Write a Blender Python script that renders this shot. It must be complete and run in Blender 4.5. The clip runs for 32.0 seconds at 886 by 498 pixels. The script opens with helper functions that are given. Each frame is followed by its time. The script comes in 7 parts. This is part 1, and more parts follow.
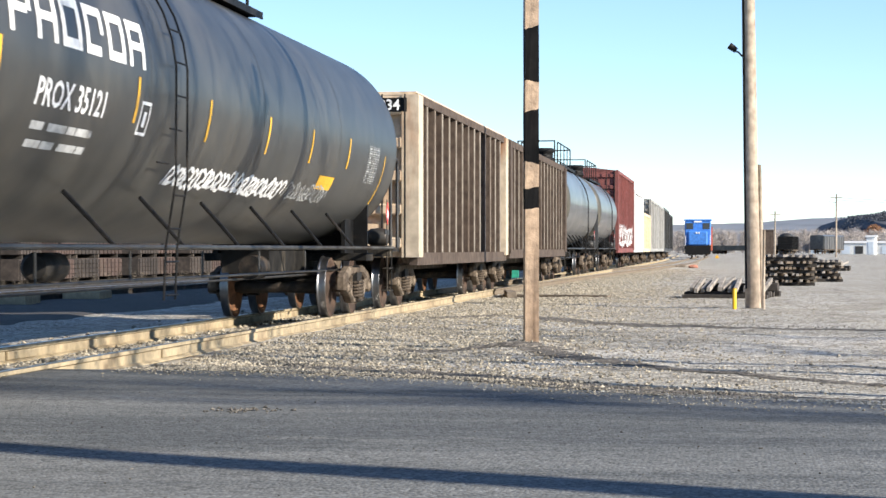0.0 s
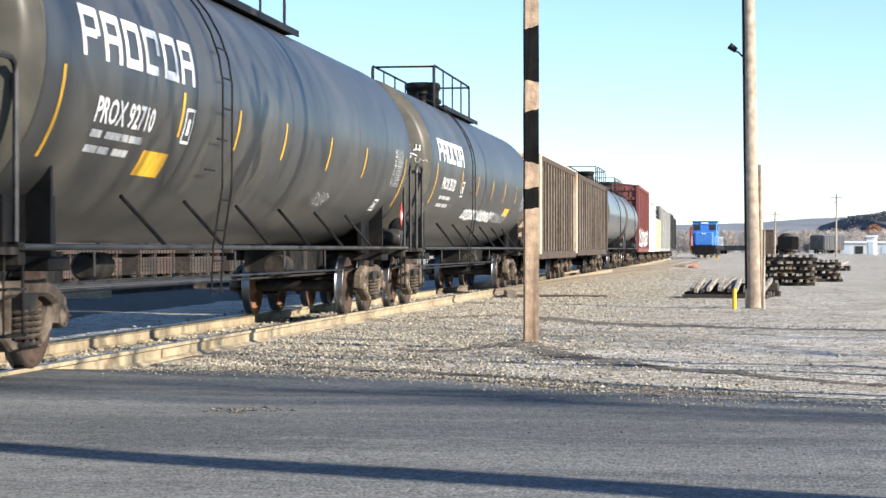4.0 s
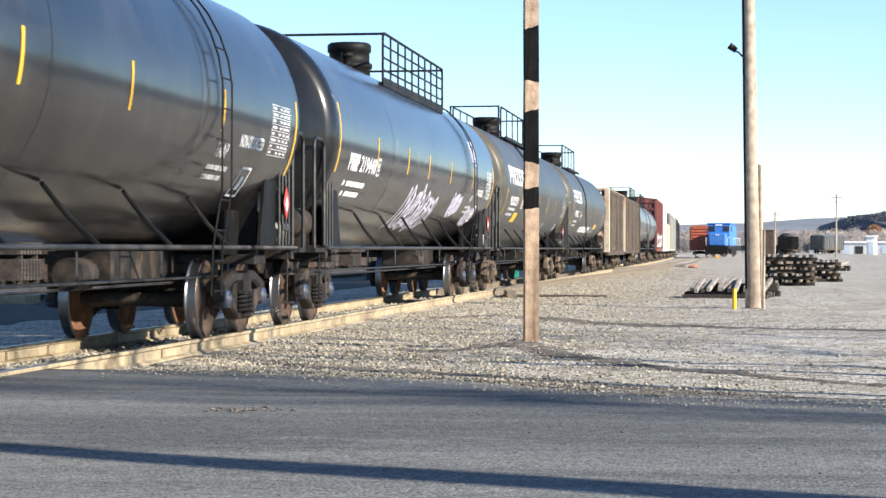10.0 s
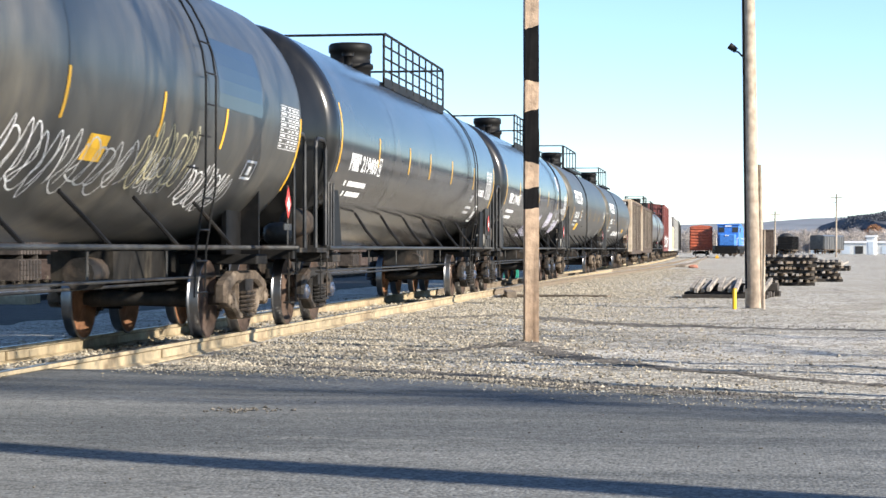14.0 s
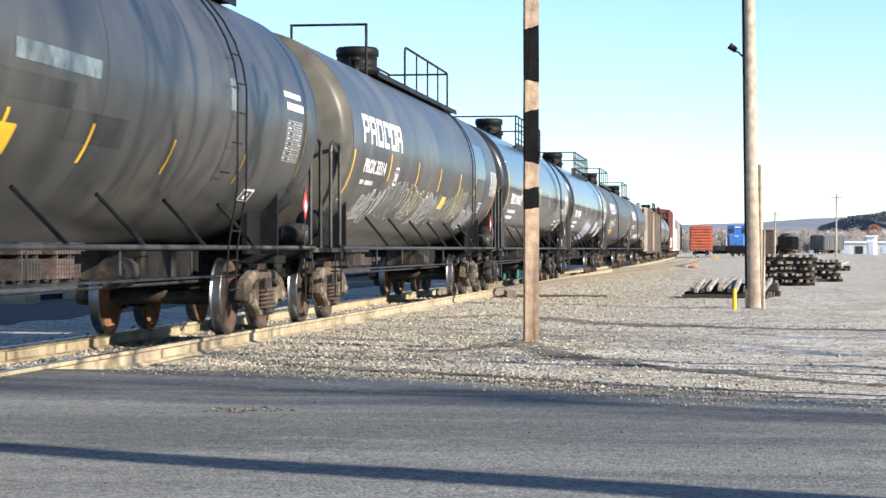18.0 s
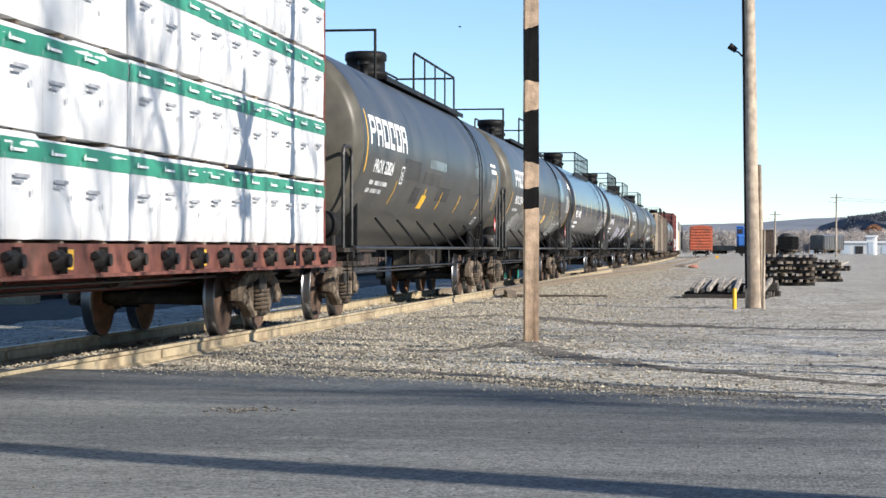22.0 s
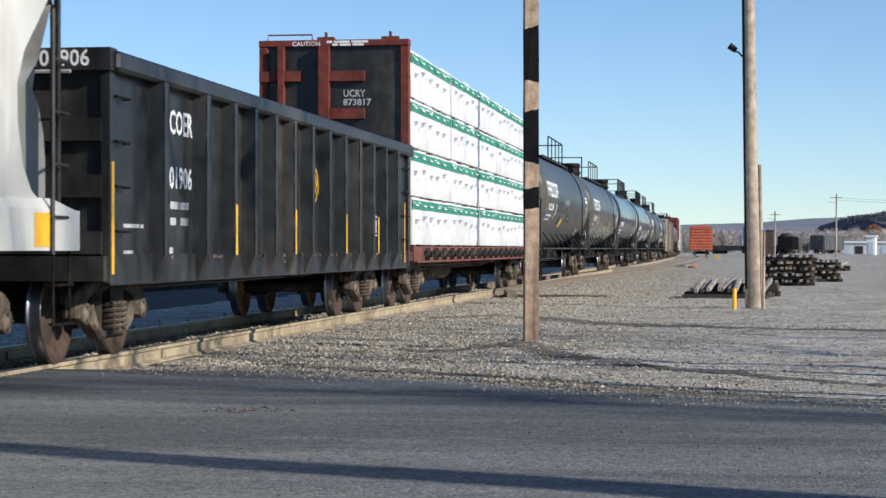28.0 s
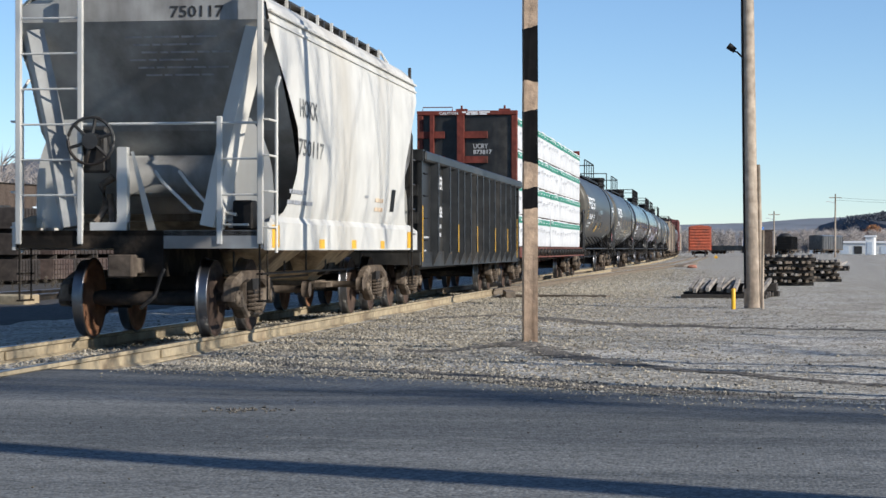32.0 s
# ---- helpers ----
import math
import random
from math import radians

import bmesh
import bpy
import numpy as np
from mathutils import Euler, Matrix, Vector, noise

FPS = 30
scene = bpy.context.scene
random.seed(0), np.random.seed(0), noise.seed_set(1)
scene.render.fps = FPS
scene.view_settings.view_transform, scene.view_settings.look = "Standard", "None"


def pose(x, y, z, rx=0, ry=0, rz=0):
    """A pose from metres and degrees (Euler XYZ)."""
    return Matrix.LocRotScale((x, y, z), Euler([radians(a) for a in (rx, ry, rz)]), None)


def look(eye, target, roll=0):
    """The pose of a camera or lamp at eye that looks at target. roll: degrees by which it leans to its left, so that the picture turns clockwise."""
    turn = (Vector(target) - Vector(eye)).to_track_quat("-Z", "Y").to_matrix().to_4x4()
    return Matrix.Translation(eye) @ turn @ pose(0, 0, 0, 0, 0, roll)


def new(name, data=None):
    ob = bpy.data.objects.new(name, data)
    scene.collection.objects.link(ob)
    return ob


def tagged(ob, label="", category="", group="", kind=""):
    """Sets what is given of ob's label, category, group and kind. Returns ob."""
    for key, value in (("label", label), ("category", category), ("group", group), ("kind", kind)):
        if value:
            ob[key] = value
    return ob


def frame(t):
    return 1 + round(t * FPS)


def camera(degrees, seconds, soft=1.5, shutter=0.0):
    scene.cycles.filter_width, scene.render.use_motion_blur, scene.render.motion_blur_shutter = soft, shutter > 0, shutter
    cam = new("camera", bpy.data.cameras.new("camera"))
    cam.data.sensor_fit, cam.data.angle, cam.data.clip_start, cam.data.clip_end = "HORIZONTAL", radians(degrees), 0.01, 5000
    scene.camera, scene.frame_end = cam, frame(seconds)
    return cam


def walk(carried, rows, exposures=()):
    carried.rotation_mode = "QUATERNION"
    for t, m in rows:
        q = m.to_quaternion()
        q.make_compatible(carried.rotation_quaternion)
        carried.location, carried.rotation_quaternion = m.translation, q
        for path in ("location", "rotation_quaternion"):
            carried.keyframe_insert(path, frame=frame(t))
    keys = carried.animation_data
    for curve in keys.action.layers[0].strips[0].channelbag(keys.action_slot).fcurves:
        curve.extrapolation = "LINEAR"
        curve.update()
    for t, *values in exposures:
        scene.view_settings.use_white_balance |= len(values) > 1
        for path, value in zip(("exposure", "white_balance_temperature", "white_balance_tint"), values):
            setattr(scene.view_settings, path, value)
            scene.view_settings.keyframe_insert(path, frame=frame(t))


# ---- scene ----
cam = camera(24.91, 32.0, soft=1.5, shutter=0.25)
EYE = 1.044
walk(cam, [(0.0, pose(0, 0, EYE, 90.0, 0, 8.13)), (27.0, pose(0, 0, EYE, 90.0, 0, 8.13)), (32.0, pose(0, 0, EYE, 90.0, 0, 8.10))],
     exposures=[(0.0, 1.0, 6450, 10), (3.0, 1.08, 6450, 10), (19.5, 1.13, 6450, 10), (21.0, 0.92, 6350, 10), (22.5, 0.62, 6250, 10), (24.5, 0.34, 6100, 10), (32.0, 0.27, 6050, 10)])

# ---- light ----
SUN_ELEV = 24.0
SUN_TURN = 68.0          # degrees by which the sunlight runs left of the track
lx, ly = -math.sin(radians(SUN_TURN)), math.cos(radians(SUN_TURN))
LIGHT = Vector((lx * math.cos(radians(SUN_ELEV)), ly * math.cos(radians(SUN_ELEV)), -math.sin(radians(SUN_ELEV))))
world = bpy.data.worlds.new("sky")
scene.world = world
world.use_nodes = True
wn = world.node_tree.nodes
sky = wn.new("ShaderNodeTexSky")
sky.sky_type = "NISHITA"
sky.sun_disc = False
sky.sun_elevation = radians(SUN_ELEV)
sky.sun_rotation = math.atan2(-LIGHT.x, -LIGHT.y)
sky.altitude = 1000
sky.air_density, sky.dust_density, sky.ozone_density = 0.85, 0.0, 3.2
world.node_tree.links.new(sky.outputs[0], wn["Background"].inputs[0])
wn["Background"].inputs[1].default_value = 0.11
sun_data = bpy.data.lights.new("sun", "SUN")
sun_data.energy, sun_data.angle, sun_data.color = 5.0, radians(0.5), (1.0, 0.9, 0.76)
sun = new("sun", sun_data)
sun.matrix_world = look((0, 0, 60), Vector((0, 0, 60)) + LIGHT)

# ---- materials ----
def mat(name, color, rough=0.7, metal=0.0, scale=6.0, vary=0.25, second=None, amount=0.5, bump=0.0, bump_scale=30.0, island=0.0, per_object=0.0, streak=0.0, spec=0.5, along=0.0, coat=0.0, coat_rough=0.1):
    """A base colour with grain, patches of a second colour, streaks of wear and fine relief."""
    m = bpy.data.materials.new(name)
    m.use_nodes = True
    nt = m.node_tree
    n, l = nt.nodes, nt.links
    b = n["Principled BSDF"]
    b.inputs["Roughness"].default_value, b.inputs["Metallic"].default_value = rough, metal
    b.inputs["Specular IOR Level"].default_value = spec
    b.inputs["Coat Weight"].default_value, b.inputs["Coat Roughness"].default_value, b.inputs["Coat IOR"].default_value = coat, coat_rough, 1.45
    tc = n.new("ShaderNodeTexCoord")
    g = n.new("ShaderNodeTexNoise")
    g.inputs["Scale"].default_value, g.inputs["Detail"].default_value = scale, 6.0
    l.new(tc.outputs["Object"], g.inputs["Vector"])
    ramp = n.new("ShaderNodeMapRange")
    ramp.inputs[1].default_value, ramp.inputs[2].default_value = 0.3, 0.7
    ramp.inputs[3].default_value, ramp.inputs[4].default_value = 1 - vary, 1 + vary
    l.new(g.outputs["Fac"], ramp.inputs[0])
    col = n.new("ShaderNodeMix")
    col.data_type = "RGBA"
    col.inputs["A"].default_value = (*color, 1)
    col.inputs["B"].default_value = (*(second or color), 1)
    col.inputs["Factor"].default_value = 0
    if second:
        p = n.new("ShaderNodeTexNoise")
        p.inputs["Scale"].default_value, p.inputs["Detail"].default_value, p.inputs["Roughness"].default_value = scale * 0.22, 7.0, 0.65
        if streak or along:
            mp = n.new("ShaderNodeMapping")
            mp.inputs["Scale"].default_value = (along or 1, 1, 1 / (streak or 1))
            l.new(tc.outputs["Object"], mp.inputs[0])
            l.new(mp.outputs[0], p.inputs["Vector"])
        else:
            l.new(tc.outputs["Object"], p.inputs["Vector"])
        r2 = n.new("ShaderNodeMapRange")
        r2.inputs[1].default_value, r2.inputs[2].default_value = 0.62 - 0.3 * amount, 0.78 - 0.3 * amount
        l.new(p.outputs["Fac"], r2.inputs[0])
        l.new(r2.outputs[0], col.inputs["Factor"])
    mul = n.new("ShaderNodeMix")
    mul.data_type, mul.blend_type = "RGBA", "MULTIPLY"
    mul.inputs["Factor"].default_value = 1
    l.new(col.outputs["Result"], mul.inputs["A"])
    l.new(ramp.outputs[0], mul.inputs["B"])
    out = mul.outputs["Result"]
    if island or per_object:
        src = n.new("ShaderNodeNewGeometry").outputs["Random Per Island"] if island else n.new("ShaderNodeObjectInfo").outputs["Random"]
        r3 = n.new("ShaderNodeMapRange")
        amt = island or per_object
        r3.inputs[3].default_value, r3.inputs[4].default_value = 1 - amt, 1 + amt
        l.new(src, r3.inputs[0])
        m3 = n.new("ShaderNodeMix")
        m3.data_type, m3.blend_type = "RGBA", "MULTIPLY"
        m3.inputs["Factor"].default_value = 1
        l.new(out, m3.inputs["A"])
        l.new(r3.outputs[0], m3.inputs["B"])
        out = m3.outputs["Result"]
    l.new(out, b.inputs["Base Color"])
    if bump:
        bt = n.new("ShaderNodeTexNoise")
        bt.inputs["Scale"].default_value, bt.inputs["Detail"].default_value = bump_scale, 5.0
        l.new(tc.outputs["Object"], bt.inputs["Vector"])
        bn = n.new("ShaderNodeBump")
        bn.inputs["Strength"].default_value, bn.inputs["Distance"].default_value = bump, 0.02
        l.new(bt.outputs["Fac"], bn.inputs["Height"])
        l.new(bn.outputs[0], b.inputs["Normal"])
    return m


M_BLACK_GLOSS = mat("black_gloss_paint", (0.0068, 0.007, 0.007), 0.42, 0, 3, 0.3, (0.03, 0.026, 0.021), 0.3, 0.03, 5, streak=3, spec=0.18, coat=0.85, coat_rough=0.14)
M_BLACK_DULL = mat("weathered_black_paint", (0.03, 0.031, 0.0295), 0.55, 0, 2.2, 0.25, (0.056, 0.052, 0.043), 0.4, 0.03, 10, streak=2, spec=0.4, coat=0.5, coat_rough=0.3)
M_BLACK_DIRTY = mat("dirty_black_paint", (0.03, 0.031, 0.029), 0.5, 0, 2.5, 0.25, (0.075, 0.067, 0.052), 0.42, 0.04, 10, streak=3, spec=0.4, coat=0.55, coat_rough=0.27)
M_BLACK = mat("black_steel", (0.009, 0.009, 0.0093), 0.55, 0, 8, 0.3, (0.03, 0.024, 0.019), 0.28, spec=0.15)
M_DUSTY = mat("dusty_dark_steel", (0.014, 0.0135, 0.013), 0.8, 0, 6, 0.35, (0.075, 0.064, 0.05), 0.36, 0.05, 20, streak=3, spec=0.15)
M_HANDRAIL = mat("worn_dark_handrail", (0.03, 0.031, 0.033), 0.4, 0.3, 9, 0.3, (0.07, 0.066, 0.06), 0.35, spec=0.5)
M_GREYSTEEL = mat("grimy_grey_steel", (0.045, 0.045, 0.044), 0.5, 0.2, 8, 0.3, (0.03, 0.023, 0.018), 0.45, spec=0.35)
M_TRUCK = mat("rusty_cast_steel", (0.095, 0.075, 0.058), 0.9, 0, 9, 0.4, (0.185, 0.15, 0.115), 0.42, 0.2, 40, spec=0.1)
M_TRUCKBLACK = mat("black_cast_steel", (0.022, 0.0205, 0.019), 0.65, 0, 9, 0.4, (0.075, 0.056, 0.042), 0.38, 0.2, 40, spec=0.2)
M_TREAD = mat("polished_wheel_tread", (0.2, 0.2, 0.205), 0.38, 1.0, 12, 0.15)
# Grimy plate dimmed for shade; rusty back brightened as if sunlit.
M_WHEEL = mat("grimy_shaded_wheel_plate", (0.085, 0.058, 0.045), 0.85, 0, 8, 0.35, (0.045, 0.034, 0.028), 0.45, 0.1, 40, spec=0.1)
M_WHEELRUSTLIT = mat("sunlit_rusted_wheel_back", (0.2, 0.1, 0.055), 0.85, 0, 8, 0.35, (0.1, 0.055, 0.035), 0.45, 0.1, 40, spec=0.1)
M_CAP = mat("blue_grey_bearing_cap", (0.055, 0.085, 0.15), 0.5, 0.2, 20, 0.2, (0.06, 0.05, 0.045), 0.45)
M_RAIL_DULL = mat("dull_brown_rail_side", (0.17, 0.135, 0.095), 0.9, 0, 7, 0.2, (0.1, 0.075, 0.05), 0.4, 0.1, 40)
M_SMEAR = mat("pale_blue_smear", (0.13, 0.17, 0.185), 0.6, 0, 8, 0.3, (0.07, 0.085, 0.09), 0.4)
M_YELLOW = mat("yellow_reflective_tape", (0.75, 0.42, 0.02), 0.45, 0, 10, 0.12, (0.4, 0.24, 0.05), 0.2)
M_WHITEPAINT = mat("white_stencil_paint", (0.75, 0.76, 0.76), 0.6, 0, 12, 0.12, (0.4, 0.4, 0.39), 0.25)
M_GREYPAINT = mat("faded_white_stencil", (0.42, 0.43, 0.43), 0.6, 0, 12, 0.2, (0.15, 0.15, 0.15), 0.35)
M_LILAC = mat("lilac_spray_paint", (0.62, 0.6, 0.72), 0.6, 0, 8, 0.15, (0.35, 0.33, 0.42), 0.3)
M_RED = mat("red_placard", (0.6, 0.05, 0.04), 0.5, 0, 10, 0.1)
M_RAIL_TOP = mat("polished_rail_head", (0.42, 0.41, 0.39), 0.35, 1.0, 10, 0.12)
M_RAIL = mat("dusty_rail_side", (0.34, 0.278, 0.18), 0.9, 0, 7, 0.25, (0.23, 0.175, 0.11), 0.4, 0.1, 40)
def rough_ground(name, colour, patch, stain, cell, depth, fine, mottle, along=1.0):
    """Loose or bound stone: every stone its own tone and relief, broad stains over them."""
    m = bpy.data.materials.new(name)
    m.use_nodes = True
    n, l = m.node_tree.nodes, m.node_tree.links
    b = n["Principled BSDF"]
    b.inputs["Roughness"].default_value, b.inputs["Specular IOR Level"].default_value = 0.95, 0.15
    tc = n.new("ShaderNodeTexCoord")
    vo = n.new("ShaderNodeTexVoronoi")
    vo.inputs["Scale"].default_value = cell
    l.new(tc.outputs["Object"], vo.inputs["Vector"])
    sep = n.new("ShaderNodeSeparateColor")
    l.new(vo.outputs["Color"], sep.inputs[0])
    tone = n.new("ShaderNodeMapRange")
    tone.inputs[3].default_value, tone.inputs[4].default_value = 1 - fine, 1 + fine
    l.new(sep.outputs[0], tone.inputs[0])
    base = None
    for k, (scale, lo, hi, col) in enumerate(((mottle, 0.42, 0.62, patch), (mottle * 4.3, 0.52, 0.68, stain))):
        no = n.new("ShaderNodeTexNoise")
        no.inputs["Scale"].default_value, no.inputs["Detail"].default_value, no.inputs["Roughness"].default_value, no.inputs["Distortion"].default_value = scale, 6.0, 0.6, 0.6
        mp = n.new("ShaderNodeMapping")
        mp.inputs["Scale"].default_value = (along, 1, 1)
        mp.inputs["Rotation"].default_value = (0, 0, 0.12 if along < 1 else 0)
        l.new(tc.outputs["Object"], mp.inputs[0])
        l.new(mp.outputs[0], no.inputs["Vector"])
        mr = n.new("ShaderNodeMapRange")
        mr.inputs[1].default_value, mr.inputs[2].default_value = lo, hi
        l.new(no.outputs["Fac"], mr.inputs[0])
        mx = n.new("ShaderNodeMix")
        mx.data_type = "RGBA"
        mx.inputs["A"].default_value, mx.inputs["B"].default_value = (*colour, 1), (*col, 1)
        if base:
            l.new(base, mx.inputs["A"])
        l.new(mr.outputs[0], mx.inputs["Factor"])
        base = mx.outputs["Result"]
    mul = n.new("ShaderNodeMix")
    mul.data_type, mul.blend_type = "RGBA", "MULTIPLY"
    mul.inputs["Factor"].default_value = 1
    l.new(base, mul.inputs["A"])
    l.new(tone.outputs[0], mul.inputs["B"])
    l.new(mul.outputs["Result"], b.inputs["Base Color"])
    bn = n.new("ShaderNodeBump")
    bn.inputs["Strength"].default_value, bn.inputs["Distance"].default_value = 1.0, depth
    bn.invert = True
    l.new(vo.outputs["Distance"], bn.inputs["Height"])
    l.new(bn.outputs[0], b.inputs["Normal"])
    return m


M_GRAVEL = rough_ground("pale_crushed_stone", (0.355, 0.333, 0.285), (0.43, 0.41, 0.37), (0.245, 0.222, 0.182), 24, 0.016, 0.7, 0.3)
M_STONE = mat("ballast_stone", (0.31, 0.278, 0.218), 0.95, 0, 9, 0.2, None, 0, 0.2, 30, island=0.5, spec=0.1)
# Dark tone of soil, also used to draw thin cast shadows.
M_SOILSHADOW = mat("dark_soil_and_shadow", (0.13, 0.12, 0.106), 0.95, 0, 30, 0.6, (0.22, 0.2, 0.175), 0.45, 0.8, 40, spec=0.1)
# Ground colour darkened for the shade behind the train.
M_SHADEBED = mat("dark_shade_bed", (0.05, 0.047, 0.043), 0.95, 0, 20, 0.5, (0.09, 0.082, 0.073), 0.35, 0.8, 40)
M_CRUMB = mat("asphalt_crumbs", (0.12, 0.112, 0.1), 0.95, 0, 9, 0.2, None, 0, 0.2, 30, island=0.6, spec=0.1)
M_TIE = mat("weathered_timber", (0.2, 0.16, 0.12), 0.9, 0, 7, 0.3, (0.09, 0.075, 0.06), 0.5, 0.4, 25, per_object=0.3)
M_TIEDARK = mat("dark_creosote_timber", (0.04, 0.034, 0.029), 0.9, 0, 7, 0.3, (0.1, 0.083, 0.068), 0.3, 0.4, 25, per_object=0.4)
M_ASPHALT = rough_ground("grey_asphalt", (0.1, 0.107, 0.11), (0.19, 0.195, 0.19), (0.15, 0.155, 0.152), 45, 0.005, 0.4, 0.6, 0.25)
M_TAN = mat("tan_rusty_paint", (0.62, 0.49, 0.35), 0.75, 0, 6, 0.2, (0.33, 0.18, 0.09), 0.3, 0.05, 20, streak=5)
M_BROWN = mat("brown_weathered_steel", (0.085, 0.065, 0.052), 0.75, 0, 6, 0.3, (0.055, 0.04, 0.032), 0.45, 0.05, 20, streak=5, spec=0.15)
# Dusty rib paint, made paler as the sunlit outer face.
M_BROWNRIBLIT = mat("dusty_sunlit_rib_paint", (0.25, 0.22, 0.185), 0.8, 0, 5, 0.3, (0.13, 0.1, 0.08), 0.42, 0.05, 20, streak=6, spec=0.12)
M_CREAM = mat("rust_stained_cream_paint", (0.5, 0.42, 0.32), 0.75, 0, 5, 0.2, (0.3, 0.17, 0.1), 0.33, 0.05, 20, streak=5, spec=0.15)
M_DARKRED = mat("oxide_red_paint", (0.15, 0.038, 0.028), 0.7, 0, 6, 0.3, (0.09, 0.036, 0.026), 0.42, 0.05, 20, streak=5, spec=0.2)
M_SILLRED = mat("paler_red_sill_paint", (0.15, 0.06, 0.046), 0.7, 0, 6, 0.35, (0.085, 0.045, 0.034), 0.45, 0.05, 20, spec=0.2)
M_PALEBLUE = mat("pale_blue_wall", (0.5, 0.56, 0.62), 0.6, 0, 3, 0.1)
M_PATCH = mat("dark_repaint_patch", (0.036, 0.037, 0.0365), 0.6, 0, 2.2, 0.25, (0.055, 0.054, 0.049), 0.45, 0.03, 10, streak=2, spec=0.3)
M_GREYTANK = mat("dull_grey_tank_paint", (0.075, 0.078, 0.08), 0.4, 0, 3, 0.3, (0.13, 0.13, 0.125), 0.4, 0.03, 8, streak=3, coat=0.4, coat_rough=0.15)
M_BOXRED = mat("boxcar_red_paint", (0.18, 0.055, 0.048), 0.7, 0, 4, 0.25, (0.12, 0.045, 0.04), 0.4, streak=4)
M_TANDUST = mat("tan_dusty_steel", (0.4, 0.3, 0.19), 0.9, 0, 5, 0.35, (0.12, 0.085, 0.06), 0.4, 0.2, 15, streak=3, spec=0.1)
M_HEAD = mat("dusty_brown_tank_end", (0.075, 0.07, 0.056), 0.7, 0, 3, 0.25, (0.045, 0.043, 0.038), 0.4, 0.03, 10, streak=2, spec=0.2, coat=0.3, coat_rough=0.35)
M_ORANGE = mat("boxcar_orange_red", (0.42, 0.1, 0.05), 0.65, 0, 4, 0.25, (0.25, 0.08, 0.05), 0.4)
M_WHITEWRAP = mat("white_lumber_wrap", (0.64, 0.64, 0.635), 0.5, 0, 2.6, 0.08, (0.54, 0.545, 0.55), 0.4, 0.35, 7)
M_GREEN = mat("green_wrap_band", (0.026, 0.2, 0.125), 0.5, 0, 3, 0.2, (0.05, 0.27, 0.18), 0.3, 0.5, 6)
M_HOPPER = mat("pale_grey_hopper_paint", (0.56, 0.548, 0.505), 0.6, 0, 2, 0.1, (0.45, 0.42, 0.36), 0.38, 0.03, 6, streak=7)
# Grey of sooty paint, also for hopper-end parts darkened for shade.
M_GRIMESHADE = mat("sooty_shaded_grey_paint", (0.34, 0.34, 0.325), 0.7, 0, 3, 0.2, (0.2, 0.19, 0.175), 0.45, 0.04, 6, streak=4)
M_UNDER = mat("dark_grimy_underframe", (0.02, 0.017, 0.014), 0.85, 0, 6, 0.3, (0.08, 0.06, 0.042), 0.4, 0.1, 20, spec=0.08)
M_GONDOLA = mat("black_gondola_paint", (0.018, 0.0183, 0.018), 0.45, 0, 4, 0.5, (0.05, 0.045, 0.038), 0.28, 0.3, 5, streak=6, spec=0.35, coat=0.18, coat_rough=0.32)
M_BLUE = mat("blue_engine_paint", (0.05, 0.19, 0.55), 0.5, 0, 4, 0.2)
M_GLASS_DARK = mat("dark_cab_glass", (0.03, 0.035, 0.04), 0.1, 0, 4, 0.1)
M_POST = mat("weathered_post_wood", (0.4, 0.29, 0.2), 0.85, 0, 9, 0.3, (0.13, 0.085, 0.055), 0.42, 0.5, 25, streak=14)
M_POSTBLACK = mat("black_band_paint", (0.006, 0.006, 0.0065), 0.75, 0, 8, 0.3, (0.025, 0.021, 0.018), 0.25, spec=0.1)
M_POLE = mat("grey_utility_pole_wood", (0.39, 0.325, 0.255), 0.9, 0, 6, 0.3, (0.2, 0.16, 0.125), 0.48, 0.4, 18, streak=12, spec=0.2)
M_PALE = mat("pale_wall_paint", (0.62, 0.62, 0.6), 0.7, 0, 3, 0.12, (0.45, 0.44, 0.42), 0.3)


# ---- mesh helpers ----
def part(name, bm, material, parent=None, label=""):
    me = bpy.data.meshes.new(name)
    bm.to_mesh(me)
    bm.free()
    for m in material if isinstance(material, (list, tuple)) else (material,):
        me.materials.append(m)
    ob = new(name, me)
    ob.parent = parent
    if label:
        ob["label"] = label
    return ob


def share(name, mesh, parent, m):
    ob = new(name, mesh)
    ob.parent = parent
    ob.matrix_basis = m
    return ob


def box(bm, x0, x1, y0, y1, z0, z1, mi=0, m=None):
    v = [bm.verts.new((x, y, z)) for x in (x0, x1) for y in (y0, y1) for z in (z0, z1)]
    if m is not None:
        for q in v:
            q.co = m @ q.co
    for f in ((0, 1, 3, 2), (4, 6, 7, 5), (0, 4, 5, 1), (2, 3, 7, 6), (0, 2, 6, 4), (1, 5, 7, 3)):
        bm.faces.new([v[i] for i in f]).material_index = mi


def bevelled(bm, w=0.01):
    bmesh.ops.bevel(bm, geom=bm.edges[:], offset=w, segments=1, affect="EDGES")
    return bm


